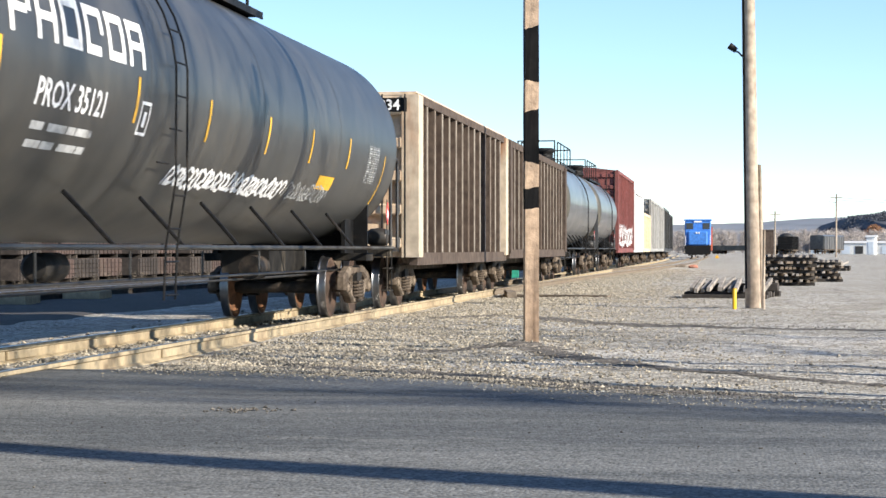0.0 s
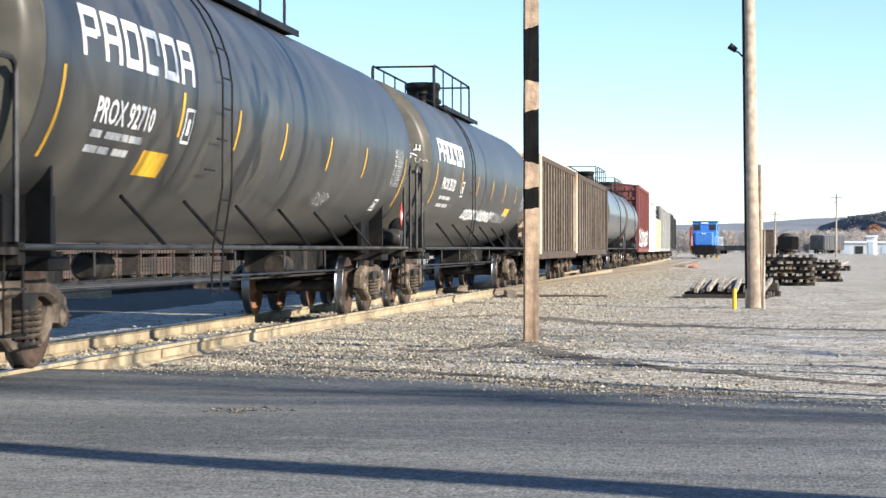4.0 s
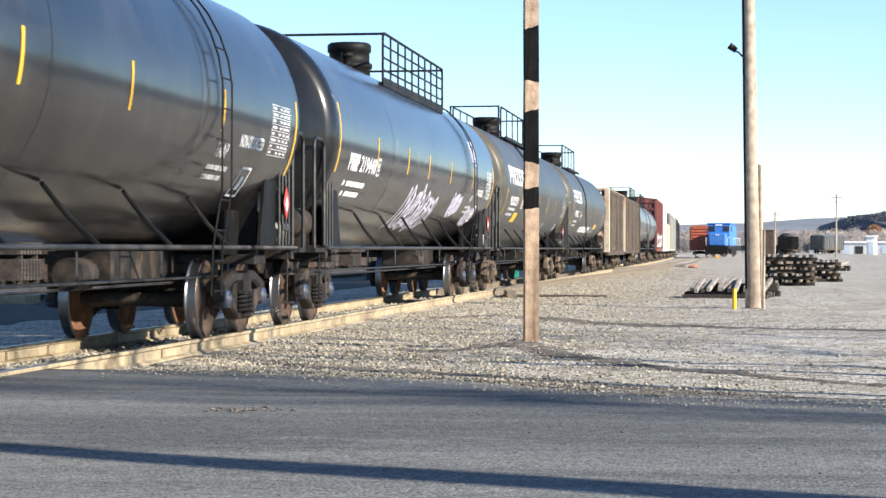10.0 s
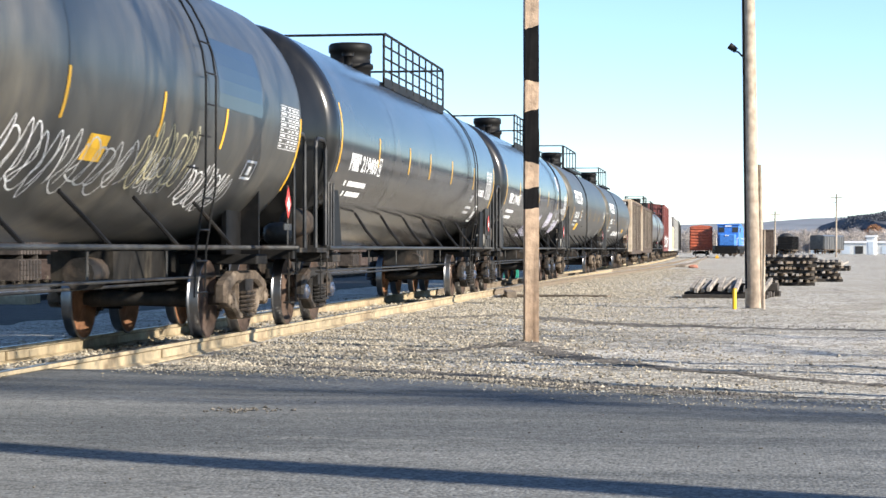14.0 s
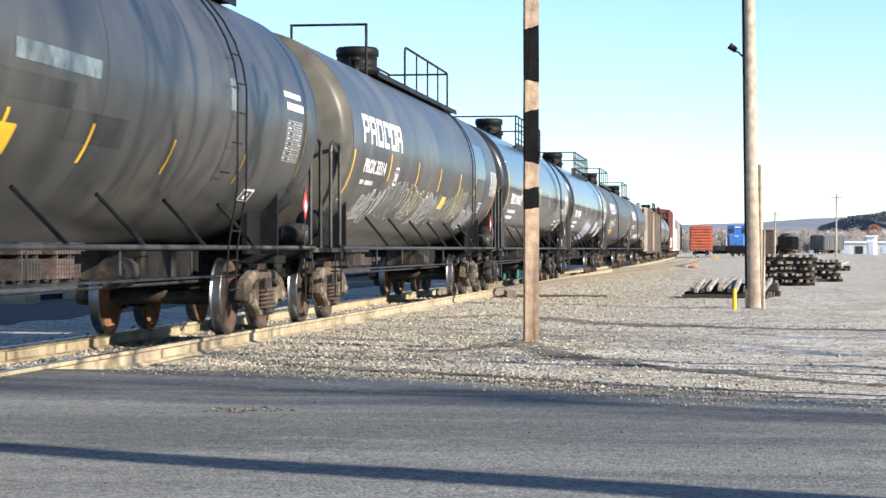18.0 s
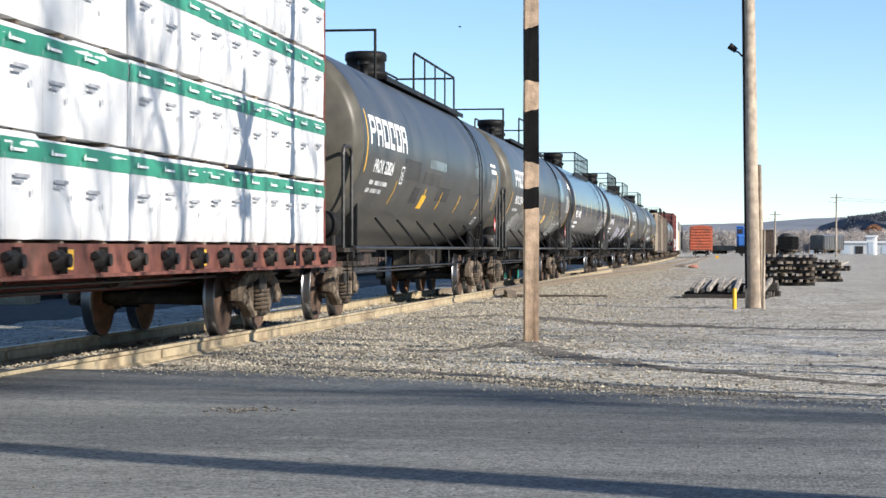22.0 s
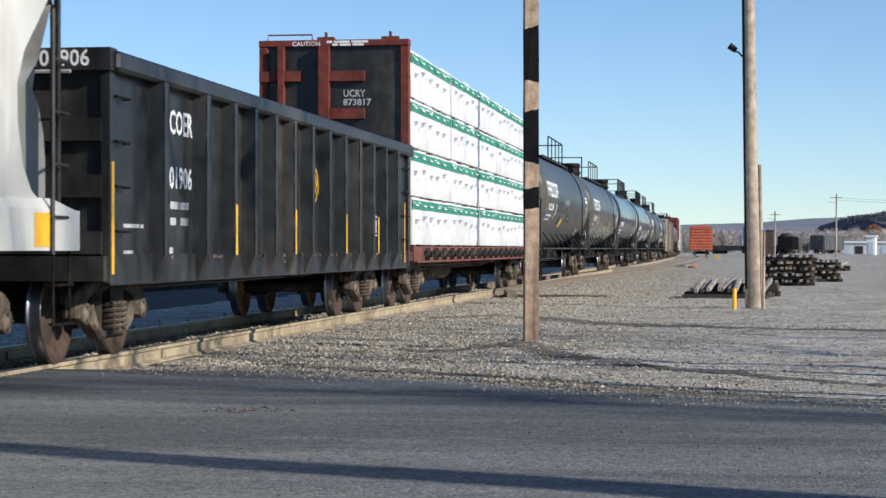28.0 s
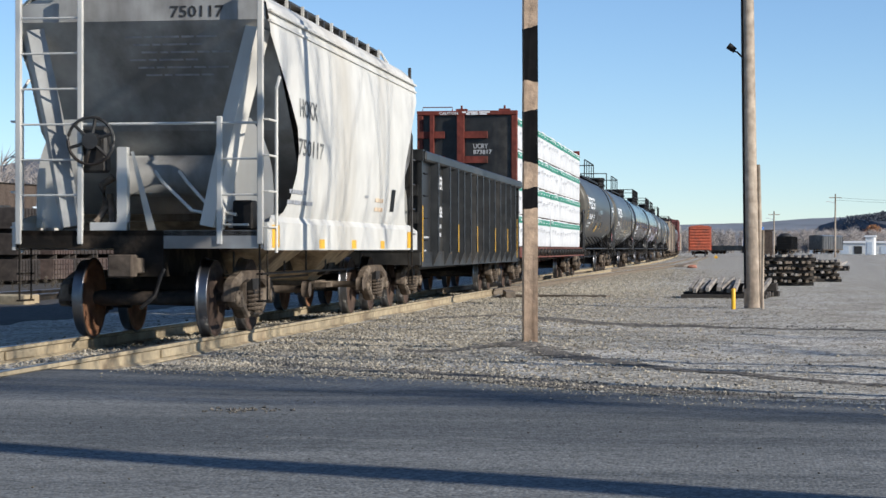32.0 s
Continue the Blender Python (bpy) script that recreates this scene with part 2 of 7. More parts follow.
def tube(bm, pts, r, seg=8, mi=0, caps=True):
    """A round bar along a line of points."""
    pts = [Vector(p) for p in pts]
    rings = []
    for i, p in enumerate(pts):
        d = (pts[min(i + 1, len(pts) - 1)] - pts[max(i - 1, 0)]).normalized()
        u = d.orthogonal().normalized() if abs(d.z) > 0.99 else d.cross(Vector((0, 0, 1))).normalized()
        w = d.cross(u).normalized()
        rr = r[i] if isinstance(r, (list, tuple)) else r
        rings.append([bm.verts.new(p + u * rr * math.cos(2 * math.pi * k / seg) + w * rr * math.sin(2 * math.pi * k / seg)) for k in range(seg)])
    for a, b in zip(rings, rings[1:]):
        for k in range(seg):
            f = bm.faces.new((a[k], a[(k + 1) % seg], b[(k + 1) % seg], b[k]))
            f.material_index, f.smooth = mi, seg > 6
    if caps:
        bm.faces.new(rings[0]).material_index = mi
        bm.faces.new(rings[-1][::-1]).material_index = mi


def lathe(bm, prof, seg, place, mi=None, close=False):
    """Turns a profile of (r, h) about an axis; place(r, angle, h) gives the point."""
    rings = []
    for r, h in prof:
        rings.append([bm.verts.new(place(r, 2 * math.pi * k / seg, h)) for k in range(seg)] if r > 1e-6 else [bm.verts.new(place(0, 0, h))])
    pairs = list(zip(rings, rings[1:]))
    for i, (a, b) in enumerate(pairs):
        for k in range(seg):
            k2 = (k + 1) % seg
            vs = [a[k % len(a)], a[k2 % len(a)], b[k2 % len(b)], b[k % len(b)]]
            vs = list(dict.fromkeys(vs))
            if len(vs) > 2:
                f = bm.faces.new(vs)
                f.smooth = True
                if mi:
                    f.material_index = mi[i]
    bmesh.ops.recalc_face_normals(bm, faces=bm.faces)


def thing(name, label, category, group="", at=None):
    ob = new(name)
    ob.empty_display_size = 0.2
    if at is not None:
        ob.matrix_basis = at
    return tagged(ob, label, category, group)


def make_letters(words):
    """Flat meshes of lettering, cap height 1, starting at 0."""
    obs = {}
    for w in words:
        cu = bpy.data.curves.new("lettering", "FONT")
        cu.body, cu.size = w, 1.0
        cu.resolution_u = 2
        cu.offset = 0.018
        obs[w] = new("lettering", cu)
    dg = bpy.context.evaluated_depsgraph_get()
    out = {}
    for w, ob in obs.items():
        me = bpy.data.meshes.new_from_object(ob.evaluated_get(dg))
        out[w] = me
    for ob in obs.values():
        cu = ob.data
        bpy.data.objects.remove(ob)
        bpy.data.curves.remove(cu)
    return out


LETTERS = make_letters(["PROX 35121", "PROX 92710", "219448", "219400", "PROX 33314", "PROX 32824", "UCRY", "873817", "CAUTION", "COER", "01906", "HOKX", "750117", "NON-ODORIZED", "1934", "FAAP"])


def lettering(word, height, place, material, parent, width, steps=0, name="lettering", label=""):
    """A word laid on a surface; place(u, v) gives the point for u along and v up from its lower left corner."""
    bm = bmesh.new()
    bm.from_mesh(LETTERS[word])
    k = height / 0.69
    for i in range(1, steps + 1):
        bmesh.ops.bisect_plane(bm, geom=bm.verts[:] + bm.edges[:] + bm.faces[:], plane_co=(0, 0.69 * i / (steps + 1), 0), plane_no=(0, 1, 0))
    w = width / max(v.co.x for v in bm.verts)
    for v in bm.verts:
        v.co = place(v.co.x * w, v.co.y * k)
    return part(name, bm, material, parent, label)


def patch(bm, place, u0, u1, v0, v1, nu=1, nv=1, mi=0, thick=None):
    """A thin sheet on a surface."""
    g = [[bm.verts.new(place(u0 + (u1 - u0) * i / nu, v0 + (v1 - v0) * j / nv)) for j in range(nv + 1)] for i in range(nu + 1)]
    for i in range(nu):
        for j in range(nv):
            bm.faces.new((g[i][j], g[i + 1][j], g[i + 1][j + 1], g[i][j + 1])).material_index = mi


def ribbon(bm, place, pts, width):
    """A painted stroke along (u, v) points."""
    n = len(pts)
    prev = None
    for i, (u, v) in enumerate(pts):
        a, b = pts[max(i - 1, 0)], pts[min(i + 1, n - 1)]
        du, dv = b[0] - a[0], b[1] - a[1]
        ln = math.hypot(du, dv) or 1
        w = width * (0.6 + 0.4 * math.sin(i * 1.3) ** 2) / 2
        cur = (bm.verts.new(place(u - dv / ln * w, v + du / ln * w)), bm.verts.new(place(u + dv / ln * w, v - du / ln * w)))
        if prev:
            bm.faces.new((prev[0], prev[1], cur[1], cur[0]))
        prev = cur


def smooth_line(pts, n=6):
    out = []
    P = [pts[0]] + list(pts) + [pts[-1]]
    for i in range(1, len(P) - 2):
        for k in range(n):
            t = k / n
            out.append(tuple(0.5 * (2 * P[i][j] + (P[i + 1][j] - P[i - 1][j]) * t + (2 * P[i - 1][j] - 5 * P[i][j] + 4 * P[i + 1][j] - P[i + 2][j]) * t * t + (3 * P[i][j] - P[i - 1][j] - 3 * P[i + 1][j] + P[i + 2][j]) * t ** 3) for j in range(2)))
    out.append(tuple(pts[-1]))
    return out


def scrawl(name, parent, place, w, h, loops, seed, material, width=0.05):
    """An unreadable sprayed scrawl of looping strokes."""
    rnd = random.Random(seed)
    bm = bmesh.new()
    for row in range(2):
        pts = []
        for i in range(loops):
            u = w * (i + 0.5 * row) / loops
            pts += [(u, h * (0.1 + 0.25 * rnd.random())), (u + w / loops * rnd.uniform(0.1, 0.5), h * rnd.uniform(0.75, 1.0)), (u + w / loops * rnd.uniform(0.5, 0.9), h * rnd.uniform(0.5, 0.8)), (u + w / loops * rnd.uniform(0.2, 0.7), h * rnd.uniform(0.25, 0.45))]
        ribbon(bm, place, smooth_line(pts, 5), width)
    return part(name, bm, material, parent)


# ---- the track and the train's way along it ----
CL = -6.881            # the track's centre line
TRAVEL = [0.0, 5.64, 11.28, 16.89, 22.48, 28.04, 33.57, 39.08, 44.57, 50.02, 55.41, 60.75, 66.02, 71.26, 76.51, 81.8, 87.14, 92.51, 97.88, 103.26, 108.6, 113.89, 119.09, 124.21, 129.26, 134.27, 139.23, 144.13, 148.93, 153.62, 158.21, 162.72, 167.19]
BEND, BEND_FROM = 4.3e-5, 100.0


def bend(y):
    return -BEND * max(y - BEND_FROM, 0) ** 2


def heading(y):
    return math.degrees(math.atan(2 * BEND * max(y - BEND_FROM, 0)))


def travel(t):
    i = min(int(t), 31)
    p = [TRAVEL[max(i - 1, 0)], TRAVEL[i], TRAVEL[i + 1], TRAVEL[min(i + 2, 32)]]
    if i == 0:
        p[0] = -5.64
    if i == 31:
        p[3] = 171.6
    u = t - i
    return 0.5 * (2 * p[1] + (p[2] - p[0]) * u + (2 * p[0] - 5 * p[1] + 4 * p[2] - p[3]) * u * u + (3 * p[1] - p[0] - 3 * p[2] + p[3]) * u ** 3)


def on_track(y):
    return pose(CL + bend(y), y, 0, 0, 0, heading(y))


ROLLING = []          # things that go with the train: object, place along the track at the start
TURNING = []          # wheelsets: object, its pose in the car

# ---- rails and ground ----
GROUND = -0.17

# ---- parts shared by all cars ----
def wheel_mesh():
    bm = bmesh.new()
    prof = [(0.0, 0.085), (0.1, 0.085), (0.13, 0.06), (0.2, 0.03), (0.36, 0.02), (0.395, 0.05), (0.455, 0.068), (0.457, 0.06), (0.46, -0.03), (0.466, -0.045), (0.484, -0.052), (0.484, -0.065), (0.462, -0.07), (0.40, -0.068), (0.37, -0.03), (0.2, -0.02), (0.13, -0.04), (0.1, -0.07), (0.0, -0.07)]
    # Slot 1 is the shade-dimmed outer plate, slot 2 the sunlit rusty back.
    mi = [1, 1, 1, 1, 1, 1, 0, 0, 0, 0, 0, 0, 2, 2, 2, 2, 2, 2]
    lathe(bm, prof, 40, lambda r, a, h: (h, r * math.cos(a), r * math.sin(a)), mi)
    me = bpy.data.meshes.new("wheel")
    bm.to_mesh(me)
    bm.free()
    me.materials.append(M_TREAD)
    me.materials.append(M_WHEEL)
    me.materials.append(M_WHEELRUSTLIT)
    return me


def axle_mesh():
    bm = bmesh.new()
    tube(bm, [(-1.05, 0, 0), (-0.66, 0, 0), (-0.6, 0, 0), (0, 0, 0), (0.6, 0, 0), (0.66, 0, 0), (1.05, 0, 0)], [0.075, 0.075, 0.1, 0.085, 0.1, 0.075, 0.075], 12)
    me = bpy.data.meshes.new("wheelset")
    bm.to_mesh(me)
    bm.free()
    # Black on every axle stands for the deep shade under the cars.
    me.materials.append(M_TRUCKBLACK)
    return me


def side_frame_mesh():
    """Cast frame: arched top member, sloped lower member, pedestals and a spring window."""
    bm = bmesh.new()
    outer = [(-1.06, 0.5), (-1.06, 0.62), (-0.95, 0.68), (-0.55, 0.78), (0.55, 0.78), (0.95, 0.68), (1.06, 0.62), (1.06, 0.5)]
    inner = [(-0.74, 0.5), (-0.74, 0.56), (-0.7, 0.58), (-0.5, 0.64), (0.5, 0.64), (0.7, 0.58), (0.74, 0.56), (0.74, 0.5)]
    def bar(a, b, x0=-0.08, x1=0.08):
        def inset(u, v, k):
            return (u[0] + (v[0] - u[0]) * k, u[1] + (v[1] - u[1]) * k)
        for i in range(len(a) - 1):
            rings = []
            for x, k in ((x0, 0.22), (x0 + 0.035, 0.0), (x1 - 0.035, 0.0), (x1, 0.22)):
                q = [inset(a[i], b[i], k), inset(a[i + 1], b[i + 1], k), inset(b[i + 1], a[i + 1], k), inset(b[i], a[i], k)]
                rings.append([bm.verts.new((x, y, z)) for y, z in q])
            bm.faces.new(rings[0][::-1])
            bm.faces.new(rings[-1])
            for lo, hi in zip(rings, rings[1:]):
                for k in range(4):
                    bm.faces.new((lo[k], lo[(k + 1) % 4], hi[(k + 1) % 4], hi[k]))
    bar(outer, inner)
    low_o = [(-0.74, 0.5), (-0.62, 0.34), (-0.35, 0.2), (0.35, 0.2), (0.62, 0.34), (0.74, 0.5)]
    low_i = [(-0.6, 0.55), (-0.5, 0.4), (-0.33, 0.29), (0.33, 0.29), (0.5, 0.4), (0.6, 0.55)]
    bar(low_o, low_i)
    for s in (-1, 1):
        bar([(s * 0.25, 0.27), (s * 0.25, 0.68)], [(s * 0.33, 0.27), (s * 0.33, 0.68)], -0.08, 0.04)
        bar([(s * 1.06, 0.42), (s * 1.06, 0.5)], [(s * 1.0, 0.42), (s * 1.0, 0.5)])
        bar([(s * 0.74, 0.4), (s * 0.74, 0.5)], [(s * 0.8, 0.4), (s * 0.8, 0.5)])
    bmesh.ops.remove_doubles(bm, verts=bm.verts, dist=0.0005)
    bmesh.ops.recalc_face_normals(bm, faces=bm.faces)
    me = bpy.data.meshes.new("side_frame")
    bm.to_mesh(me)
    bm.free()
    me.materials.append(M_TRUCK)
    return me


def spring_mesh():
    bm = bmesh.new()
    for s in (-0.155, 0.0, 0.155):
        pts = []
        for i in range(61):
            a = i / 60 * 2 * math.pi * 5
            pts.append((0.072 * math.cos(a), s + 0.072 * math.sin(a), 0.27 + 0.26 * i / 60))
        tube(bm, pts, 0.02, 5)
    me = bpy.data.meshes.new("spring")
    bm.to_mesh(me)
    bm.free()
    me.materials.append(M_TRUCK)
    return me


def cap_mesh():
    bm = bmesh.new()
    lathe(bm, [(0.0, 0.02), (0.045, 0.02), (0.05, 0.008), (0.095, 0.006), (0.105, -0.01), (0.11, -0.12), (0.0, -0.12)], 14, lambda r, a, h: (h, r * math.cos(a), r * math.sin(a)))
    for k in range(3):
        a = k * 2.094
        tube(bm, [(0.0, 0.07 * math.cos(a), 0.07 * math.sin(a)), (0.024, 0.07 * math.cos(a), 0.07 * math.sin(a))], 0.014, 6)
    me = bpy.data.meshes.new("bearing_cap")
    bm.to_mesh(me)
    bm.free()
    me.materials.append(M_CAP)
    return me


def bolster_mesh():
    bm = bmesh.new()
    box(bm, -1.1, 1.1, -0.2, 0.2, 0.54, 0.68)
    for s in (-1, 1):
        box(bm, s * 1.06 - 0.07, s * 1.06 + 0.07, -0.225, 0.225, 0.5, 0.545)
        box(bm, s * 1.05 - 0.08, s * 1.05 + 0.08, -0.24, 0.24, 0.24, 0.27)
    box(bm, -0.4, 0.4, -0.24, 0.24, 0.62, 0.76)
    for s in (-1, 1):
        box(bm, -0.85, 0.85, s * 0.36 - 0.05, s * 0.36 + 0.05, 0.36, 0.46)
        box(bm, -0.86, -0.62, s * 0.4 - 0.04, s * 0.4 + 0.04, 0.3, 0.62)
        box(bm, 0.62, 0.86, s * 0.4 - 0.04, s * 0.4 + 0.04, 0.3, 0.62)
    me = bpy.data.meshes.new("bolster")
    bm.to_mesh(me)
    bm.free()
    # Bolsters are black on all cars, as the shade beneath would make them.
    me.materials.append(M_TRUCKBLACK)
    return me


WHEEL, AXLE, FRAME, SPRING, CAP, BOLSTER = wheel_mesh(), axle_mesh(), side_frame_mesh(), spring_mesh(), cap_mesh(), bolster_mesh()
FRAME_BLACK, SPRING_BLACK, CAP_RUST = FRAME.copy(), SPRING.copy(), CAP.copy()
CAP_RUST.materials[0] = M_TRUCK
FRAME_BLACK.materials[0], SPRING_BLACK.materials[0] = M_TRUCKBLACK, M_TRUCKBLACK
FLIP = pose(0, 0, 0, 0, 0, 180)


def bogies(car, half, turning=True, shade=None, shift=(0.0, 0.0)):
    """Two four-wheeled bogies, each with its frames, springs, bearings and wheelsets."""
    for end in (-1, 1):
        c = pose(0, end * half + shift[end > 0], 0)
        share("bolster", BOLSTER, car, c)
        for s in (-1, 1):
            fr = share("side_frame", FRAME_BLACK if shade else FRAME, car, c @ pose(s * 1.0, 0, 0))
            share("spring", SPRING_BLACK if shade else SPRING, fr, pose(s * 0.06, 0, 0))
            for w in (-0.889, 0.889):
                share("bearing_cap", CAP if shade else CAP_RUST, fr, pose(s * 0.1, w, 0.457) @ (pose(0, 0, 0) if s > 0 else FLIP))
        for w in (-0.889, 0.889):
            m = c @ pose(0, w, 0.457)
            ax = share("wheelset", AXLE, car, m)
            share("wheel", WHEEL, ax, pose(0.752, 0, 0))
            share("wheel", WHEEL, ax, pose(-0.752, 0, 0) @ FLIP)
            if turning:
                TURNING.append((ax, m))


def coupler(car, y, s):
    """Coupler shank and knuckle with its hanging air hose."""
    bm = bmesh.new()
    box(bm, -0.08, 0.08, min(y - s * 0.6, y), max(y - s * 0.6, y), 0.76, 0.94)
    box(bm, -0.17, 0.12, min(y - s * 0.16, y + s * 0.06), max(y - s * 0.16, y + s * 0.06), 0.72, 0.98)
    part("coupler", bevelled(bm, 0.015), M_TRUCK, car)
    bm = bmesh.new()
    tube(bm, [(0.35, y - s * 0.45, 0.8), (0.36, y - s * 0.3, 0.74), (0.33, y - s * 0.15, 0.5), (0.2, y - s * 0.02, 0.36)], 0.025, 8)
    part("air_hose", bm, M_BLACK, car)


def brake_gear(car, half):
    """Brake cylinder, reservoir, rods and pipe under the frame."""
    bm = bmesh.new()
    tube(bm, [(-0.3, -half * 0.25, 0.85), (-0.3, -half * 0.25 + 0.02, 0.85), (-0.3, -half * 0.25 + 0.68, 0.85), (-0.3, -half * 0.25 + 0.7, 0.85)], [0.13, 0.16, 0.16, 0.13], 14)
    part("air_reservoir", bm, M_TRUCKBLACK, car)
    bm = bmesh.new()
    tube(bm, [(0.6, half * 0.3, 0.8), (0.6, half * 0.3 + 0.5, 0.8)], 0.16, 12)
    part("brake_cylinder", bm, M_TRUCKBLACK, car)
    bm = bmesh.new()
    tube(bm, [(0.5, -half + 1.3, 0.62), (0.5, half - 1.3, 0.66)], 0.018, 6)
    tube(bm, [(0.8, -half + 1.5, 0.72), (0.8, half - 1.5, 0.72)], 0.018, 6)
    for k in range(7):
        yy = -half + 2 + (2 * half - 4) * k / 6
        tube(bm, [(0.8, yy, 0.72), (0.8, yy, 1.02)], 0.014, 5)
    part("brake_rod", bm, M_GREYSTEEL, car)


R_TANK, Z_TANK = 1.55, 2.66


def on_tank(y0, z0, off=0.004):
    a0 = math.asin(max(-1, min(1, (z0 - Z_TANK) / R_TANK)))
    r = R_TANK + off
    return lambda u, v: (r * math.cos(a0 + v / R_TANK), y0 + u, Z_TANK + r * math.sin(a0 + v / R_TANK))


def on_head(x0, z0, half):
    """The rear head: u across it and v up from the point at x0, z0."""
    def place(u, v):
        x, z = x0 + u, z0 + v
        r = min(math.hypot(x, z - Z_TANK), R_TANK)
        if r < 1.285:
            y = 2.756 - math.sqrt(3.3 ** 2 - r * r)
        else:
            y = 0.02 - 0.3 * math.sqrt(max(0.0, 1 - ((r - 1.285) / 0.265) ** 2))
        return (x, y - half + 1.28 - 0.014, z)
    return place


def tank_car(y_mid, length, label, material, ladder, stripes, platform="wide", legs=True, railing_shade=M_BLACK, far=False, deck=0.0):
    """A pressure tank car: shell with domed heads, saddle end frames, running rails, ladder and top platform."""
    car = thing("tank_car", label, "tank car", "cars of the freight train", on_track(y_mid))
    ROLLING.append((car, y_mid))
    half = length / 2
    steel = M_TRUCKBLACK if material == M_BLACK_GLOSS else M_DUSTY
    cyl = half - 1.28
    bm = bmesh.new()
    cap = [(0.0, -cyl - 0.544)] + [(3.3 * math.sin(a), -cyl - 0.2 - 3.3 * math.cos(a) + 2.956) for a in (0.08, 0.16, 0.24, 0.32, 0.38, 0.4)] + [(1.285 + 0.265 * math.sin(a), -cyl - 0.3 * math.cos(a) + 0.02) for a in (0.46, 0.6, 0.75, 0.9, 1.05, 1.2, 1.32, 1.44, 1.52)]
    prof = cap + [(R_TANK, -cyl), (R_TANK, -cyl + 0.02), (R_TANK, -cyl + 0.06), (R_TANK, 0), (R_TANK, cyl - 0.06), (R_TANK, cyl - 0.02), (R_TANK, cyl)] + [(r, -h) for r, h in cap[::-1]]
    ends = [1] * len(cap)
    lathe(bm, prof, 112, lambda r, a, h: (r * math.cos(a), h, Z_TANK + r * math.sin(a)), ends + [0] * 6 + ends)
    tank = part("tank_shell", bm, (material, material if material == M_BLACK_GLOSS else M_HEAD), car)
    for i in range(5):
        y = -cyl + 0.03 + (2 * cyl - 0.06) * i / 4
        bm = bmesh.new()
        lathe(bm, [(R_TANK + 0.0025, y - 0.012), (R_TANK + 0.0025, y + 0.012)], 112, lambda r, a, h: (r * math.cos(a), h, Z_TANK + r * math.sin(a)))
        part("weld_seam", bm, material, tank)
    # end frames
    for s in (-1, 1):
        ye = s * (half - 1.0)
        bm = bmesh.new()
        box(bm, -1.42, 1.42, min(ye, ye - s * 0.16), max(ye, ye - s * 0.16), 0.92, 1.1)
        box(bm, -0.35, 0.35, min(ye + s * 0.35, ye - s * 4.2), max(ye + s * 0.35, ye - s * 4.2), 0.7, 1.02)
        part("end_sill", bm, steel, car)
        bm = bmesh.new()
        box(bm, -1.25, 1.25, min(ye - s * 1.3, ye - s * 1.24), max(ye - s * 1.3, ye - s * 1.24), 0.9, 1.75)
        saddle = part("saddle", bm, M_BLACK, car)
        bm = bmesh.new()
        box(bm, -1.3, 1.3, min(ye - s * 1.05, ye - s * 1.6), max(ye - s * 1.05, ye - s * 1.6), 0.86, 0.98)
        part("bolster_beam", bevelled(bm, 0.01), steel, saddle)
        for x in (-1.0, 1.0):
            bm = bmesh.new()
            box(bm, x - 0.03, x + 0.03, min(ye - s * 0.7, ye - s * 2.0), max(ye - s * 0.7, ye - s * 2.0), 0.98, 1.8)
            part("saddle_web", bm, M_BLACK, saddle)
        # upright side plate, leaning in to the shell
        for sx in (-1, 1) if material == M_BLACK_GLOSS else ():
            bm = bmesh.new()
            q = [(ye - s * 0.72, 1.08), (ye - s * 1.5, 1.08), (ye - s * 1.22, 1.95), (ye - s * 0.62, 1.9)]
            lo = [bm.verts.new((sx * 1.3, y, z)) for y, z in q]
            hi = [bm.verts.new((sx * 1.34, y, z)) for y, z in q]
            bm.faces.new(lo)
            bm.faces.new(hi)
            for k in range(4):
                bm.faces.new((lo[k], lo[(k + 1) % 4], hi[(k + 1) % 4], hi[k]))
            bmesh.ops.recalc_face_normals(bm, faces=bm.faces)
            part("side_plate", bm, M_BLACK, saddle)
        for sx in (-1, 1):
            bars_up = (0.12, 0.3, 0.48, 0.66) if material == M_BLACK_GLOSS else ()
            for dy in bars_up:
                bm = bmesh.new()
                tube(bm, [(sx * 1.38, ye - s * dy, 1.05), (sx * 1.38, ye - s * dy, 2.2), (sx * 1.34, ye - s * dy, 2.26), (sx * 1.2, ye - s * dy, 2.28)], 0.019, 6)
                part("grab_bar", bm, M_HANDRAIL, car)
            bm = bmesh.new()
            yo = s * (half - 0.35)
            tube(bm, [(sx * 1.4, ye, 1.1), (sx * 1.4, ye, 2.4), (sx * 1.4, ye + s * 0.04, 2.49), (sx * 1.4, ye + s * 0.12, 2.53), (sx * 1.4, yo - s * 0.12, 2.53), (sx * 1.4, yo - s * 0.04, 2.49), (sx * 1.4, yo, 2.4), (sx * 1.4, yo, 1.06)], 0.028, 6)
            part("hand_rail", bm, M_HANDRAIL, car)
            bm = bmesh.new()
            for zz in (0.36, 0.72):
                box(bm, sx * 1.36 - 0.05, sx * 1.36 + 0.05, ye - 0.22, ye + 0.22, zz, zz + 0.02)
            for dy in (-0.21, 0.21):
                tube(bm, [(sx * 1.38, ye + dy, 0.36), (sx * 1.38, ye + dy, 1.0)], 0.012, 6)
            part("sill_step", bm, steel, car)
        # end platform and what stands on it
        bm = bmesh.new()
        box(bm, -1.43, 1.43, min(ye, s * (half - 0.3)), max(ye, s * (half - 0.3)), 1.0, 1.06)
        part("end_platform", bm, steel, car)
